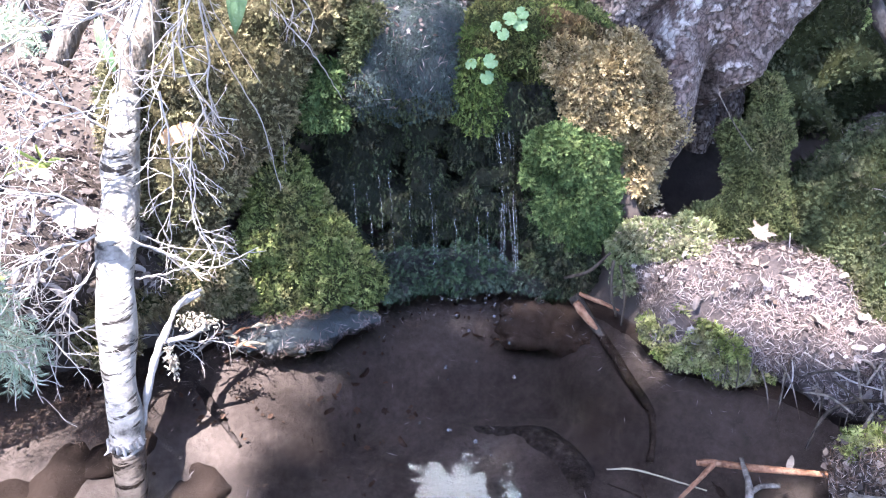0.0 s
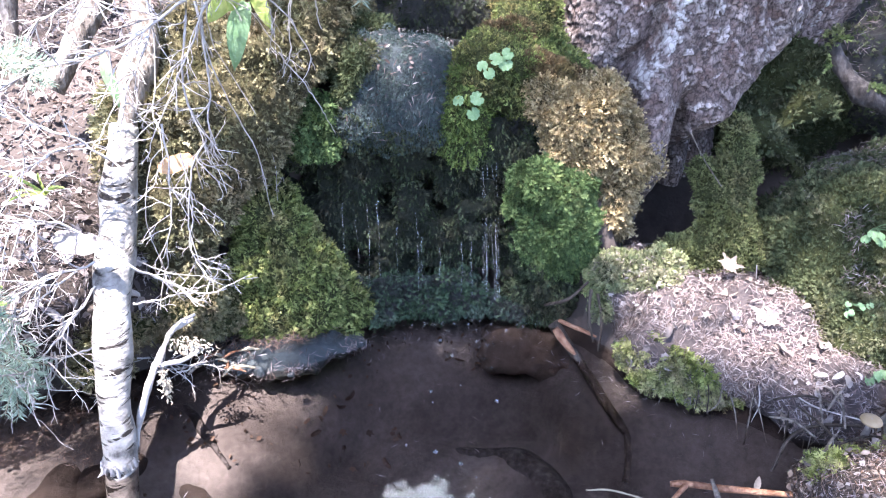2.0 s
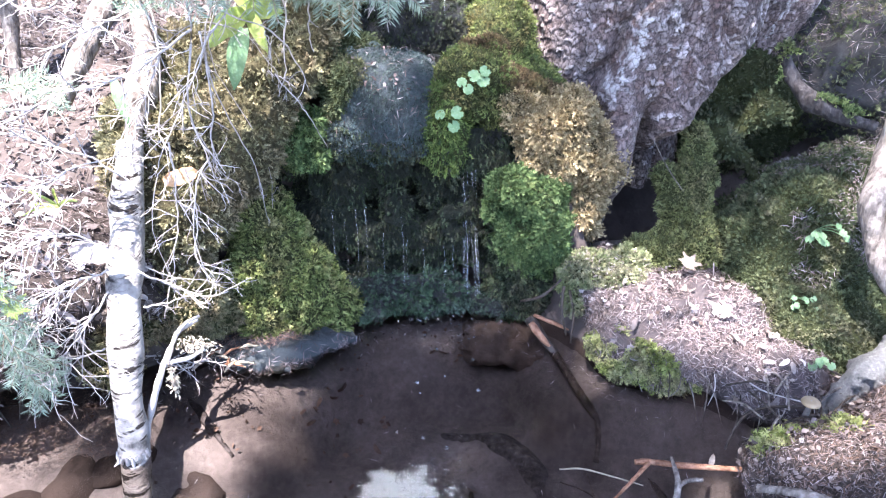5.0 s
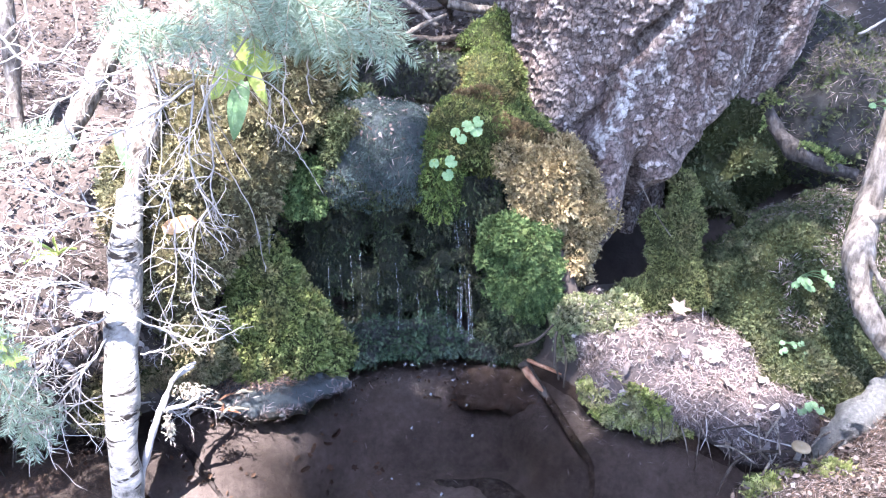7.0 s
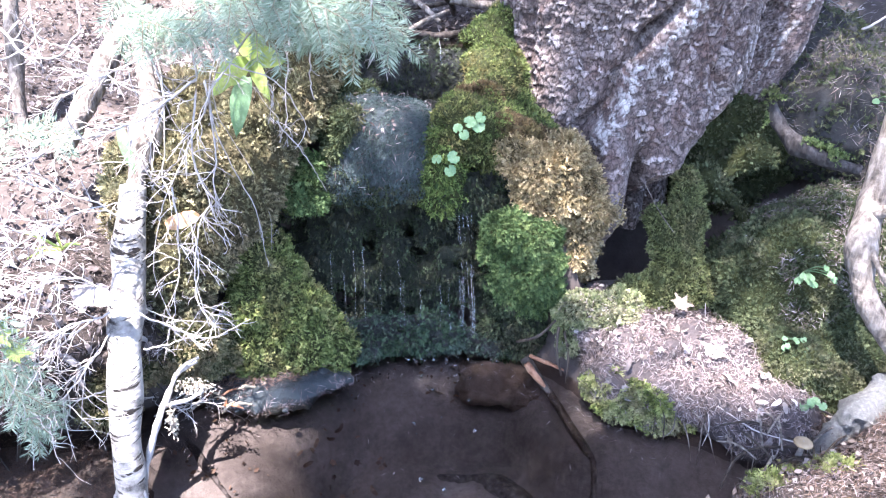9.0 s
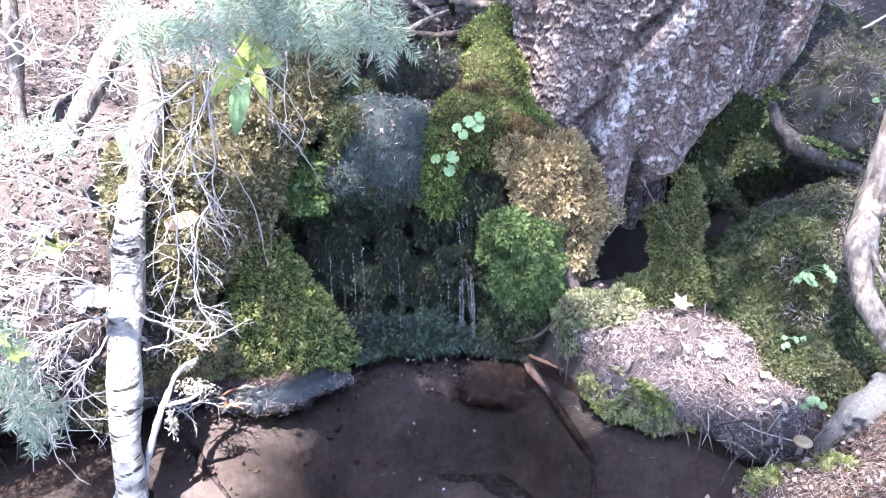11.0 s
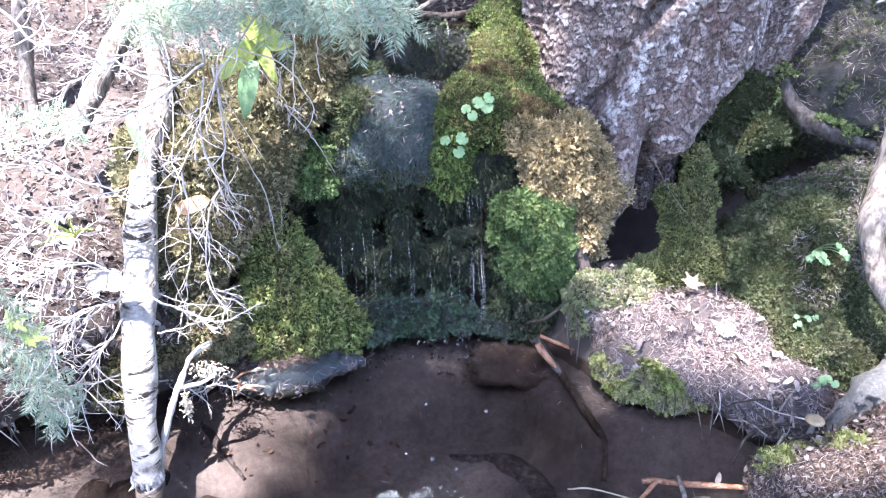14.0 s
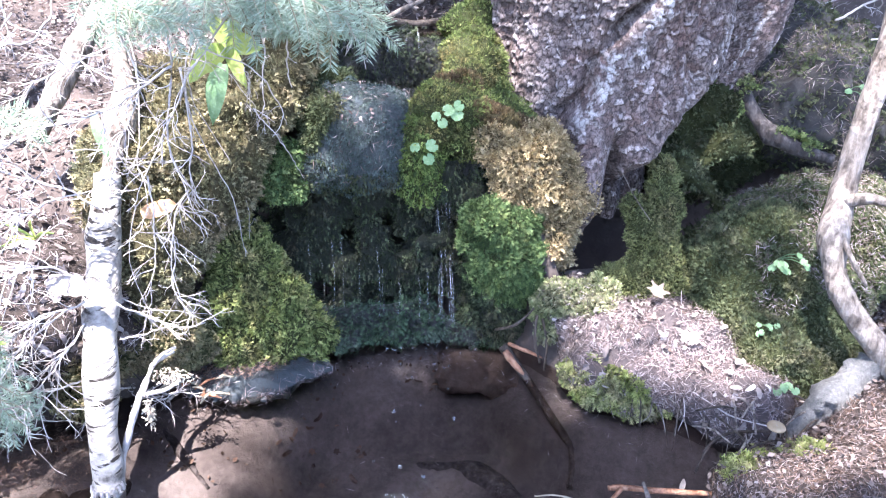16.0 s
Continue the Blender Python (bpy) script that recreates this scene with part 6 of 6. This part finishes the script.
    z = float(ground_height(np.array([x]), np.array([y]))[0]) + r.uniform(0.02, 0.07)
    a, L = r.uniform(0, 6.283), r.uniform(0.06, 0.14)
    d = np.array((math.cos(a), math.sin(a) * 0.8, r.uniform(-0.1, 0.35))) * L
    m = np.array((x, y, z))
    dead_twig([tuple(m), tuple(m + d * 0.5 + (0, 0, 0.012)), tuple(m + d)], r.uniform(0.0014, 0.003), 700 + k, 6, 0.05, "short grey twig lying in the leaf litter", 0.2)


for k, (a, b, rad) in enumerate((((0.92, 0.62, 0.60), (1.22, 0.72, 0.64), 0.007), ((1.0, 0.5, 0.56), (1.25, 0.62, 0.60), 0.005), ((0.95, 0.75, 0.66), (1.2, 0.66, 0.62), 0.006), ((1.05, 0.42, 0.53), (1.3, 0.40, 0.50), 0.004), ((0.86, 0.55, 0.56), (1.02, 0.60, 0.58), 0.004))):
    dead_twig([a, tuple((np.array(a) + np.array(b)) / 2 + (0, 0, 0.02)), b], rad, 760 + k, 6, 0.07, "grey dead branch lying on the back bank", 0.2)


# ---------------------------------------------------------------- green conifer sprays
def spray(points, seed, reach=0.05, needle=0.011):
    """A living spruce spray: axis, side twigs and rows of needles."""
    r = rng(seed)
    pts = path(points, 26)
    at = pts[0]
    lines = [pts]
    way = unit(np.gradient(pts, axis=0))
    flat = unit(np.cross(way, (0.0, -0.5, 0.85)))
    for k in range(3, 25, 2):
        s = 1 if (k // 2) % 2 else -1
        L = reach * (1 - 0.55 * k / 26) * r.uniform(0.7, 1.2)
        d = unit(way[k] * 0.75 + flat[k] * s * 0.75 + r.normal(0, 0.12, 3))
        t = np.linspace(0, 1, 9)[:, None]
        lines.append(pts[k] + d * L * t + np.array((0, 0, -0.2)) * L * t ** 2)
    top = thing("spruce_spray", tuple(at), "drooping blue-green conifer spray in sunlight", "branch", "conifer sprays over the bank")
    wood, green = Bag(), Bag()
    for n, ln in enumerate(lines):
        wood.add(*tube(ln, np.linspace(0.0016 if n == 0 else 0.001, 0.0005, len(ln)), 5, seed, 0.0, False))
        w = unit(np.gradient(ln, axis=0))
        L = np.linalg.norm(np.diff(ln, axis=0), axis=1).sum()
        m = int(L / 0.00055)
        t = r.uniform(0, len(ln) - 1.001, m)
        i = t.astype(int)
        p = ln[i] + (ln[i + 1] - ln[i]) * (t - i)[:, None]
        out = unit(np.cross(w[i], r.normal(0, 1, (m, 3))))
        d = unit(w[i] * 0.75 + out)
        green.add(*kites(p, unit(np.cross(d, w[i])), d, needle * r.uniform(0.7, 1.2, m), 0.0013, seed + n, lift=0.05))
    part("twig", *wood.arrays(), M_BROWNTWIG, top)
    part("foliage", *green.arrays(), M_SPRUCE, top, kind="stuff")


SPRAYS = (
    [(-0.46, -0.15, 0.70), (-0.44, -0.17, 0.685), (-0.42, -0.185, 0.67), (-0.39, -0.20, 0.66)],
    [(-0.41, -0.13, 0.74), (-0.358, -0.15, 0.712), (-0.3, -0.175, 0.678), (-0.243, -0.2, 0.644)],
    [(-0.28, -0.13, 0.75), (-0.229, -0.15, 0.714), (-0.173, -0.165, 0.678), (-0.137, -0.18, 0.641)],
    [(-0.18, -0.14, 0.76), (-0.132, -0.15, 0.715), (-0.1, -0.16, 0.678), (-0.082, -0.17, 0.644)],
    [(-0.38, -0.19, 0.74), (-0.314, -0.2, 0.72), (-0.254, -0.2, 0.698), (-0.193, -0.2, 0.678)],
    [(-0.64, -0.40, 0.38), (-0.621, -0.4, 0.301), (-0.603, -0.4, 0.215), (-0.577, -0.4, 0.154)],
    [(-0.67, -0.40, 0.27), (-0.645, -0.4, 0.206), (-0.62, -0.4, 0.144), (-0.599, -0.4, 0.128)],
    [(-0.70, -0.25, 0.52), (-0.638, -0.25, 0.533), (-0.589, -0.25, 0.542), (-0.545, -0.25, 0.529)],
    [(-0.21, -0.08, 0.76), (-0.203, -0.1, 0.707), (-0.19, -0.125, 0.666), (-0.21, -0.15, 0.642)],
)
SPRAYS += (
    [(-0.33, -0.18, 0.76), (-0.30, -0.19, 0.73), (-0.24, -0.2, 0.70), (-0.16, -0.21, 0.675)],
    [(-0.24, -0.18, 0.76), (-0.22, -0.2, 0.725), (-0.17, -0.21, 0.70), (-0.11, -0.22, 0.672)],
    [(-0.46, -0.2, 0.74), (-0.44, -0.22, 0.70), (-0.38, -0.24, 0.68), (-0.31, -0.25, 0.665)],
    [(-0.66, -0.41, 0.33), (-0.635, -0.41, 0.26), (-0.61, -0.42, 0.19), (-0.60, -0.42, 0.14)])
for k, pts in enumerate(SPRAYS):
    high = min(p[2] for p in pts) > 0.58
    spray(pts, 300 + k, 0.075 if high else (0.06 if k not in (5, 6) else 0.05), 0.019 if high else 0.014)



# ---------------------------------------------------------------- falling water
WATER = Nodes("falling_water")
WATER.bsdf.inputs["Transmission Weight"].default_value = 0.9
M_FALL = WATER.done((0.93, 0.96, 1.0, 1), 0.06, 0.5)
WATER.bsdf.inputs["IOR"].default_value = 1.33
r = rng(81)


def strand(points, width, seed):
    pts = path(points, 30)
    pts[:, :2] += np.cumsum(rng(seed).normal(0, 0.0006, (30, 2)), 0)
    w = width * 0.75 * (0.35 + 0.5 * (0.5 + 0.5 * vnoise(pts, 70, seed)))
    sv, sf = tube(pts - pts[0], w, 6, seed, 0.0)
    ob = obj("water_strand", sv, sf, M_FALL, label="thin clear strand of falling water", smooth=True, category="water", group="strands of falling water")
    ob.location = pts[0]


for k, (x, y, z0, z1, w) in enumerate(((-0.222, 0.0, 0.20, 0.02, 0.0011), (-0.179, -0.005, 0.20, 0.02, 0.0012), (-0.157, -0.01, 0.21, 0.02, 0.0013), (-0.093, -0.015, 0.19, 0.02, 0.0015), (-0.082, -0.012, 0.14, 0.02, 0.001),
                                       (-0.049, -0.015, 0.12, 0.02, 0.0014), (-0.011, -0.015, 0.13, 0.02, 0.0013), (0.006, -0.015, 0.14, 0.02, 0.0012), (-0.20, 0.0, 0.17, 0.03, 0.0009), (-0.125, -0.005, 0.16, 0.02, 0.001))):
    strand([(x, y + 0.012, z0 + 0.02), (x, y, z0), (x + 0.001, y - 0.003, (z0 + z1) / 2), (x, y - 0.004, z1)], w, 400 + k)
for k in range(8):
    x = 0.027 + 0.0042 * k + 0.002 * (k % 2)
    strand([(x - 0.01, 0.035, 0.29), (x - 0.002, 0.02, 0.20), (x, 0.0, 0.12), (x + 0.0015 * k, -0.015, 0.0)], 0.0008 + 0.0006 * (k % 3), 430 + k)
for k in range(5):
    x = -0.09 + 0.02 * k
    strand([(x, 0.30, 0.562), (x, 0.258, 0.55), (x, 0.25, 0.50), (x + 0.002, 0.245, 0.46)], 0.002, 450 + k)
bag = Bag()
sph = np.array([(math.cos(a) * math.cos(b), math.sin(a) * math.cos(b), math.sin(b)) for b in np.linspace(-1.57, 1.57, 6) for a in np.linspace(0, 6.283, 9)[:-1]])
sq = np.array([(i * 8 + j, i * 8 + (j + 1) % 8, (i + 1) * 8 + (j + 1) % 8, (i + 1) * 8 + j) for i in range(5) for j in range(8)])
for k in range(46):
    a = r.random()
    c = (r.normal(-0.02, 0.05), -0.03 - 0.42 * a ** 2.2, 0.0) if k < 22 else (r.uniform(-0.2, 0.14), -0.045 + r.normal(0, 0.006), 0.0)
    bag.add(sph * r.uniform(0.0016, 0.0036) + np.array(c), sq)
obj("bubbles", *bag.arrays(), M_FALL, label="small bubbles drifting below the fall", smooth=True, kind="stuff", category="water")


# ---------------------------------------------------------------- forest round about
def forest_tree(x, y, h, girth, seed, wide=0.22):
    r = rng(seed)
    z = float(ground_height(np.array([x]), np.array([y]))[0])
    top = thing("forest_tree", (x, y, z), "tall dark conifer added out of view to darken the water's reflections", "tree", "forest trees")
    part("trunk", *tube([(x, y, z - 0.2), (x + 0.05, y, z + h * 0.5), (x, y, z + h)], [girth, girth * 0.7, 0.03], 12, seed, 0.1), M_ROOT, top, smooth=True)
    n = 1500
    t = r.random(n) ** 0.7
    rad = (1 - t) * h * wide * np.sqrt(r.random(n)) + 0.1
    a = r.uniform(0, 6.283, n)
    p = np.stack([x + rad * np.cos(a), y + rad * np.sin(a), z + h * (0.18 + 0.8 * t) - 0.25 * rad], -1)
    d = unit(np.stack([np.cos(a), np.sin(a), -0.35 + 0 * a], -1) + r.normal(0, 0.35, (n, 3)))
    part("shade_crown", *kites(p, np.tile((0.0, 0.0, 1.0), (n, 1)), d, r.uniform(0.25, 0.6, n), r.uniform(0.12, 0.28, n), seed), M_CANOPY, top, kind="stuff")


# Trees out of view, added to cut sky light and darken reflections.
for k, (x, y, h, wide) in enumerate(((-2.3, 4.0, 10, 0.15), (-0.7, 6.4, 4.2, 0.25), (1.9, 4.4, 10, 0.15), (3.4, 3.4, 9, 0.22), (4.4, 0.8, 9, 0.2), (-4.2, 2.0, 10, 0.2), 
                                     (-3.2, 7.4, 12, 0.2), (0.7, 8.5, 4.8, 0.3), (3.6, 7.4, 12, 0.2), (-1.9, 6.6, 8, 0.16), (2.0, 7.6, 9, 0.16))):
    forest_tree(x, y, h, 0.13 + 0.03 * (k % 3), 500 + k, wide)

# rootlets hanging under the overhanging bank
r = rng(91)
for k in range(16):
    x = r.uniform(-0.80, -0.50)
    y = np.interp(x, (-0.80, -0.58, -0.46), (-0.39, -0.27, -0.18)) + r.normal(0, 0.012)
    stick("hanging_root", "thin brown root hanging from the undercut bank", [(x, y, 0.13), (x + r.normal(0, 0.01), y - 0.012, 0.085), (x + r.normal(0, 0.02), y - 0.01, r.uniform(0.01, 0.05))],
          (0.0018, 0.0015, 0.0008), M_ROOT if k % 2 else M_TWIG, 10, 5, 600 + k, 0.2, "root", "roots under the bank")
obj("undercut_litter", *scatter(*pool_sheet(-0.95, -0.53, -0.42, -0.24, 0.004), 5200, 54, None, (0.004, 0.012), 0.0008), M_REDLITTER, label="rusty wet leaf scraps under the bank", kind="stuff", category="litter")
bed = GROUND[1][gi]
obj("shelf_litter", *curled_scraps(GROUND[0], bed, 30000, 56, lambda p, n: (p[:, 2] < -0.008) & (p[:, 2] > -0.085) & (p[:, 0] > -0.75) & (p[:, 0] < 0.05) & (p[:, 1] > -0.42) & (vnoise(p, 9, 5) + 0.6 * vnoise(p, 30, 6) + 6 * (p[:, 2] + 0.05) > 0.0), (0.003, 0.011)), M_REDLITTER, label="sunken brown leaf scraps on the shallow shelf", kind="stuff", category="litter")
obj("pool_litter", *leaf_carpet(GROUND[0], bed, 9000, 55, lambda p, n: (p[:, 2] < -0.03) & (p[:, 0] > -0.8) & (p[:, 1] > -0.75) & (vnoise(p, 5, 3) > 0.15), (0.004, 0.012)), M_REDLITTER, label="dark scraps of leaf on the pool bed", kind="stuff", category="litter")
close = (GROUND[0][GROUND[1][:, 0], 0] > 0.3) & (GROUND[0][GROUND[1][:, 0], 0] < 1.0) & (GROUND[0][GROUND[1][:, 0], 1] > -0.6) & (GROUND[0][GROUND[1][:, 0], 1] < 0.02)
obj("dark_needles", *scatter(GROUND[0], GROUND[1][close], 46000, 141, lambda p, n: p[:, 2] > 0.015, (0.010, 0.024), 0.0016), M_REDLITTER, label="damp dark needles and scraps at the foot of the mound", kind="stuff", category="litter")
obj("foot_scraps", *curled_scraps(GROUND[0], GROUND[1][close], 9000, 142, lambda p, n: p[:, 2] > 0.015, (0.005, 0.013)), M_SCRAP, label="brown leaf scraps at the foot of the mound", kind="stuff", category="litter")
obj("drape_needles", *scatter(*PALE, 1100, 59, lambda p, n: (n[:, 2] > 0.1) & (vnoise(p, 22, 4) > -0.2)), M_NEEDLE, label="pale needles lying over the draped moss", kind="stuff", category="litter")
obj("fringe_needles", *scatter(*FRINGE, 5000, 49, lambda p, n: (p[:, 0] > 0.30) & (p[:, 0] < 0.45) & (p[:, 1] < -0.22) & (n[:, 2] > -0.2)), M_NEEDLE, label="needles caught in the moss fringe", kind="stuff", category="litter")

obj("lip_leaves", *leaf_carpet(*LIP, 1500, 58, lambda p, n: n[:, 2] > 0.05, (0.006, 0.015)), M_DEADLEAF, label="pale dead leaves heaped on the undercut bank", kind="stuff", category="litter")

# single dead leaves lying on top, each a thing
SHAPES = [mesh_from("leaf_shape", *leaf_fan(outline(kd, 22) * (1, 0.85), bl, fd, 90 + k)) for k, (kd, bl, fd) in enumerate((("oval", 0.35, 0.3), ("maple", 0.2, 0.35), ("oval", -0.2, 0.5), ("maple", 0.4, -0.1)))]
for k, me in enumerate(SHAPES):
    me.materials.append((M_PALELEAF, M_TAN, M_TAN, M_PALELEAF)[k])
r = rng(95)
for v, f, count, keep, size, words in ((*LITTER, 130, lambda p, n: n[:, 2] > 0.2, (0.005, 0.014), "small dry leaf on the needle-covered bank"),
                                       (*LIP, 60, lambda p, n: n[:, 2] > 0.2, (0.008, 0.018), "dry grey-brown leaf on the undercut bank"),
                                       (*BACKBANK, 30, lambda p, n: n[:, 2] > 0.2, (0.007, 0.014), "dry leaf on the mossy back bank"),
                                       (GROUND[0], GROUND[1][gi], 900, lambda p, n: left_side(p, n) & (p[:, 1] < 0.5), (0.010, 0.022), "dry grey-brown leaf on the forest floor")):
    pp, nn = sample(v, f, count, 96 + count, keep)
    for a, b in zip(pp, nn):
        ob = new("fallen_leaf", SHAPES[r.integers(4)])
        turn = Vector(b + r.normal(0, 0.35, 3)).normalized().to_track_quat("Z", "Y").to_matrix().to_4x4()
        ob.matrix_world = Matrix.Translation(a + b * 0.008) @ turn @ Matrix.Rotation(r.uniform(0, 6.283), 4, "Z") @ Matrix.Scale(r.uniform(*size), 4)
        tagged(ob, words, "leaf", "fallen leaves")

obj("upstream_scraps", *curled_scraps(*pool_sheet(-0.28, 0.20, 0.34, 0.85, 0.561), 420, 145, None, (0.006, 0.018)), M_SCRAP, label="brown leaf scraps lying in the upper water", kind="stuff", category="litter")
obj("lip_scraps", *leaf_carpet(*LEDGE, 260, 57, lambda p, n: (p[:, 2] > 0.445) & (n[:, 2] > 0.1), (0.003, 0.007)), M_NEEDLE, label="pale leaf scraps caught on the lip of the ledge", kind="stuff", category="litter")
# Dark half-buried tube in the shape of a curved shadow on the bed.
stick("shadow_band", "dark curved tube standing in for a shadow on the pool bed", [(-0.06, -0.19, -0.185), (0.03, -0.20, -0.180), (0.09, -0.222, -0.178), (0.135, -0.265, -0.178), (0.155, -0.31, -0.18), (0.163, -0.38, -0.19)], (0.012, 0.030, 0.034, 0.032), M_ROOT, 40, 12, 71, 0.3, "root")
# Dark stick laid where a twig's shadow crosses the bed.
stick("shadow_stick", "short dark stick standing in for a twig's shadow under the water", [(-0.507, -0.205, -0.03), (-0.46, -0.24, -0.04), (-0.42, -0.28, -0.062), (-0.375, -0.324, -0.088)], (0.003, 0.007, 0.008, 0.003), M_ROOT, 24, 8, 72, 0.4)
for k, pts in enumerate(([(0.16, -0.44, 0.0), (0.20, -0.445, 0.004), (0.28, -0.475, 0.002)], [(0.17, -0.41, -0.06), (0.22, -0.43, -0.07), (0.30, -0.50, -0.1)], [(0.215, -0.40, -0.05), (0.22, -0.44, -0.06), (0.235, -0.49, -0.08)])):
    stick("pool_twig", "thin dark twig lying in the shallow water", pts, (0.0012, 0.0016, 0.001), M_BROWNTWIG if k == 0 else M_DARKWOOD, 16, 6, 74 + k)

# unseen glowing body far beyond the trees, added to brighten the pool's sky reflection
SKYGLOW = Nodes("sky_glow")
glow = SKYGLOW.node("ShaderNodeEmission", Color=SKYGLOW.ramp(SKYGLOW.noise(0.02, 4.0), ((0.3, (0.62, 0.80, 0.92)), (0.7, (0.92, 0.97, 0.95)))), Strength=3.8)
SKYGLOW.t.links.new(glow.outputs[0], SKYGLOW.out.inputs[0])
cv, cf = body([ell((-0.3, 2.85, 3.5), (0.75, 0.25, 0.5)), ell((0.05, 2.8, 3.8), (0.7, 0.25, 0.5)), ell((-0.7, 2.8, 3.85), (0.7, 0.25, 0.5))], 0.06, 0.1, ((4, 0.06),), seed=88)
obj("backdrop", cv * 100, cf, SKYGLOW.mat, label="unseen glowing body added to brighten the sky mirrored in the pool", smooth=True, kind="structure", category="sky")

# rootlets along the dark front edge of the litter bank
r = rng(97)
for k in range(26):
    x = r.uniform(0.33, 0.60)
    y = np.interp(x, (0.33, 0.42, 0.52, 0.60), (-0.265, -0.285, -0.345, -0.36)) + r.normal(0, 0.008)
    d = r.normal(0, 0.022, 2)
    stick("hanging_rootlet", "thin rootlet hanging from the bank edge", [(x, y + 0.02, 0.06), (x + d[0] * 0.5, y - 0.006, 0.04), (x + d[0], y - 0.012 + d[1] * 0.4, r.uniform(-0.02, 0.02))],
          (0.0012, 0.0011, 0.0006), (M_GREYWOOD, M_DARKWOOD, M_TWIG)[k % 3], 10, 5, 700 + k, 0.2, "root", "roots under the bank")
for k in range(14):
    p = np.array((r.uniform(0.44, 0.62), r.uniform(-0.42, -0.30), 0.075))
    a = r.uniform(0, 6.28)
    d = np.array((math.cos(a), math.sin(a), 0.0)) * r.uniform(0.025, 0.06)
    stick("fallen_twig", "short dark twig among the needles", [tuple(p - d), tuple(p + (0, 0, 0.008)), tuple(p + d * 0.9 + (0, 0, -0.005))], (0.0016, 0.002, 0.001), (M_DARKWOOD, M_GREYWOOD)[k % 2], 12, 6, 760 + k, 0.3, "twig", "twigs on the bank")

# torn bark and wood scraps between the birch foot and the flat stone
r = rng(99)
for k in range(16):
    p = np.array((r.uniform(-0.47, -0.37), r.uniform(-0.21, -0.15), 0.012 + 0.012 * r.random()))
    a = r.uniform(0, 6.28)
    d = np.array((math.cos(a), math.sin(a), 0.2 * r.normal())) * r.uniform(0.008, 0.022)
    stick("wood_scrap", "splintered pale brown wood scrap at the waterline", [tuple(p - d), tuple(p + (0, 0, 0.004)), tuple(p + d)], (0.0015, 0.0035, 0.0012), (M_BROWNTWIG, M_REDWOOD, M_GREYWOOD)[k % 3], 10, 6, 800 + k, 0.5, "wood", "wood scraps at the waterline")
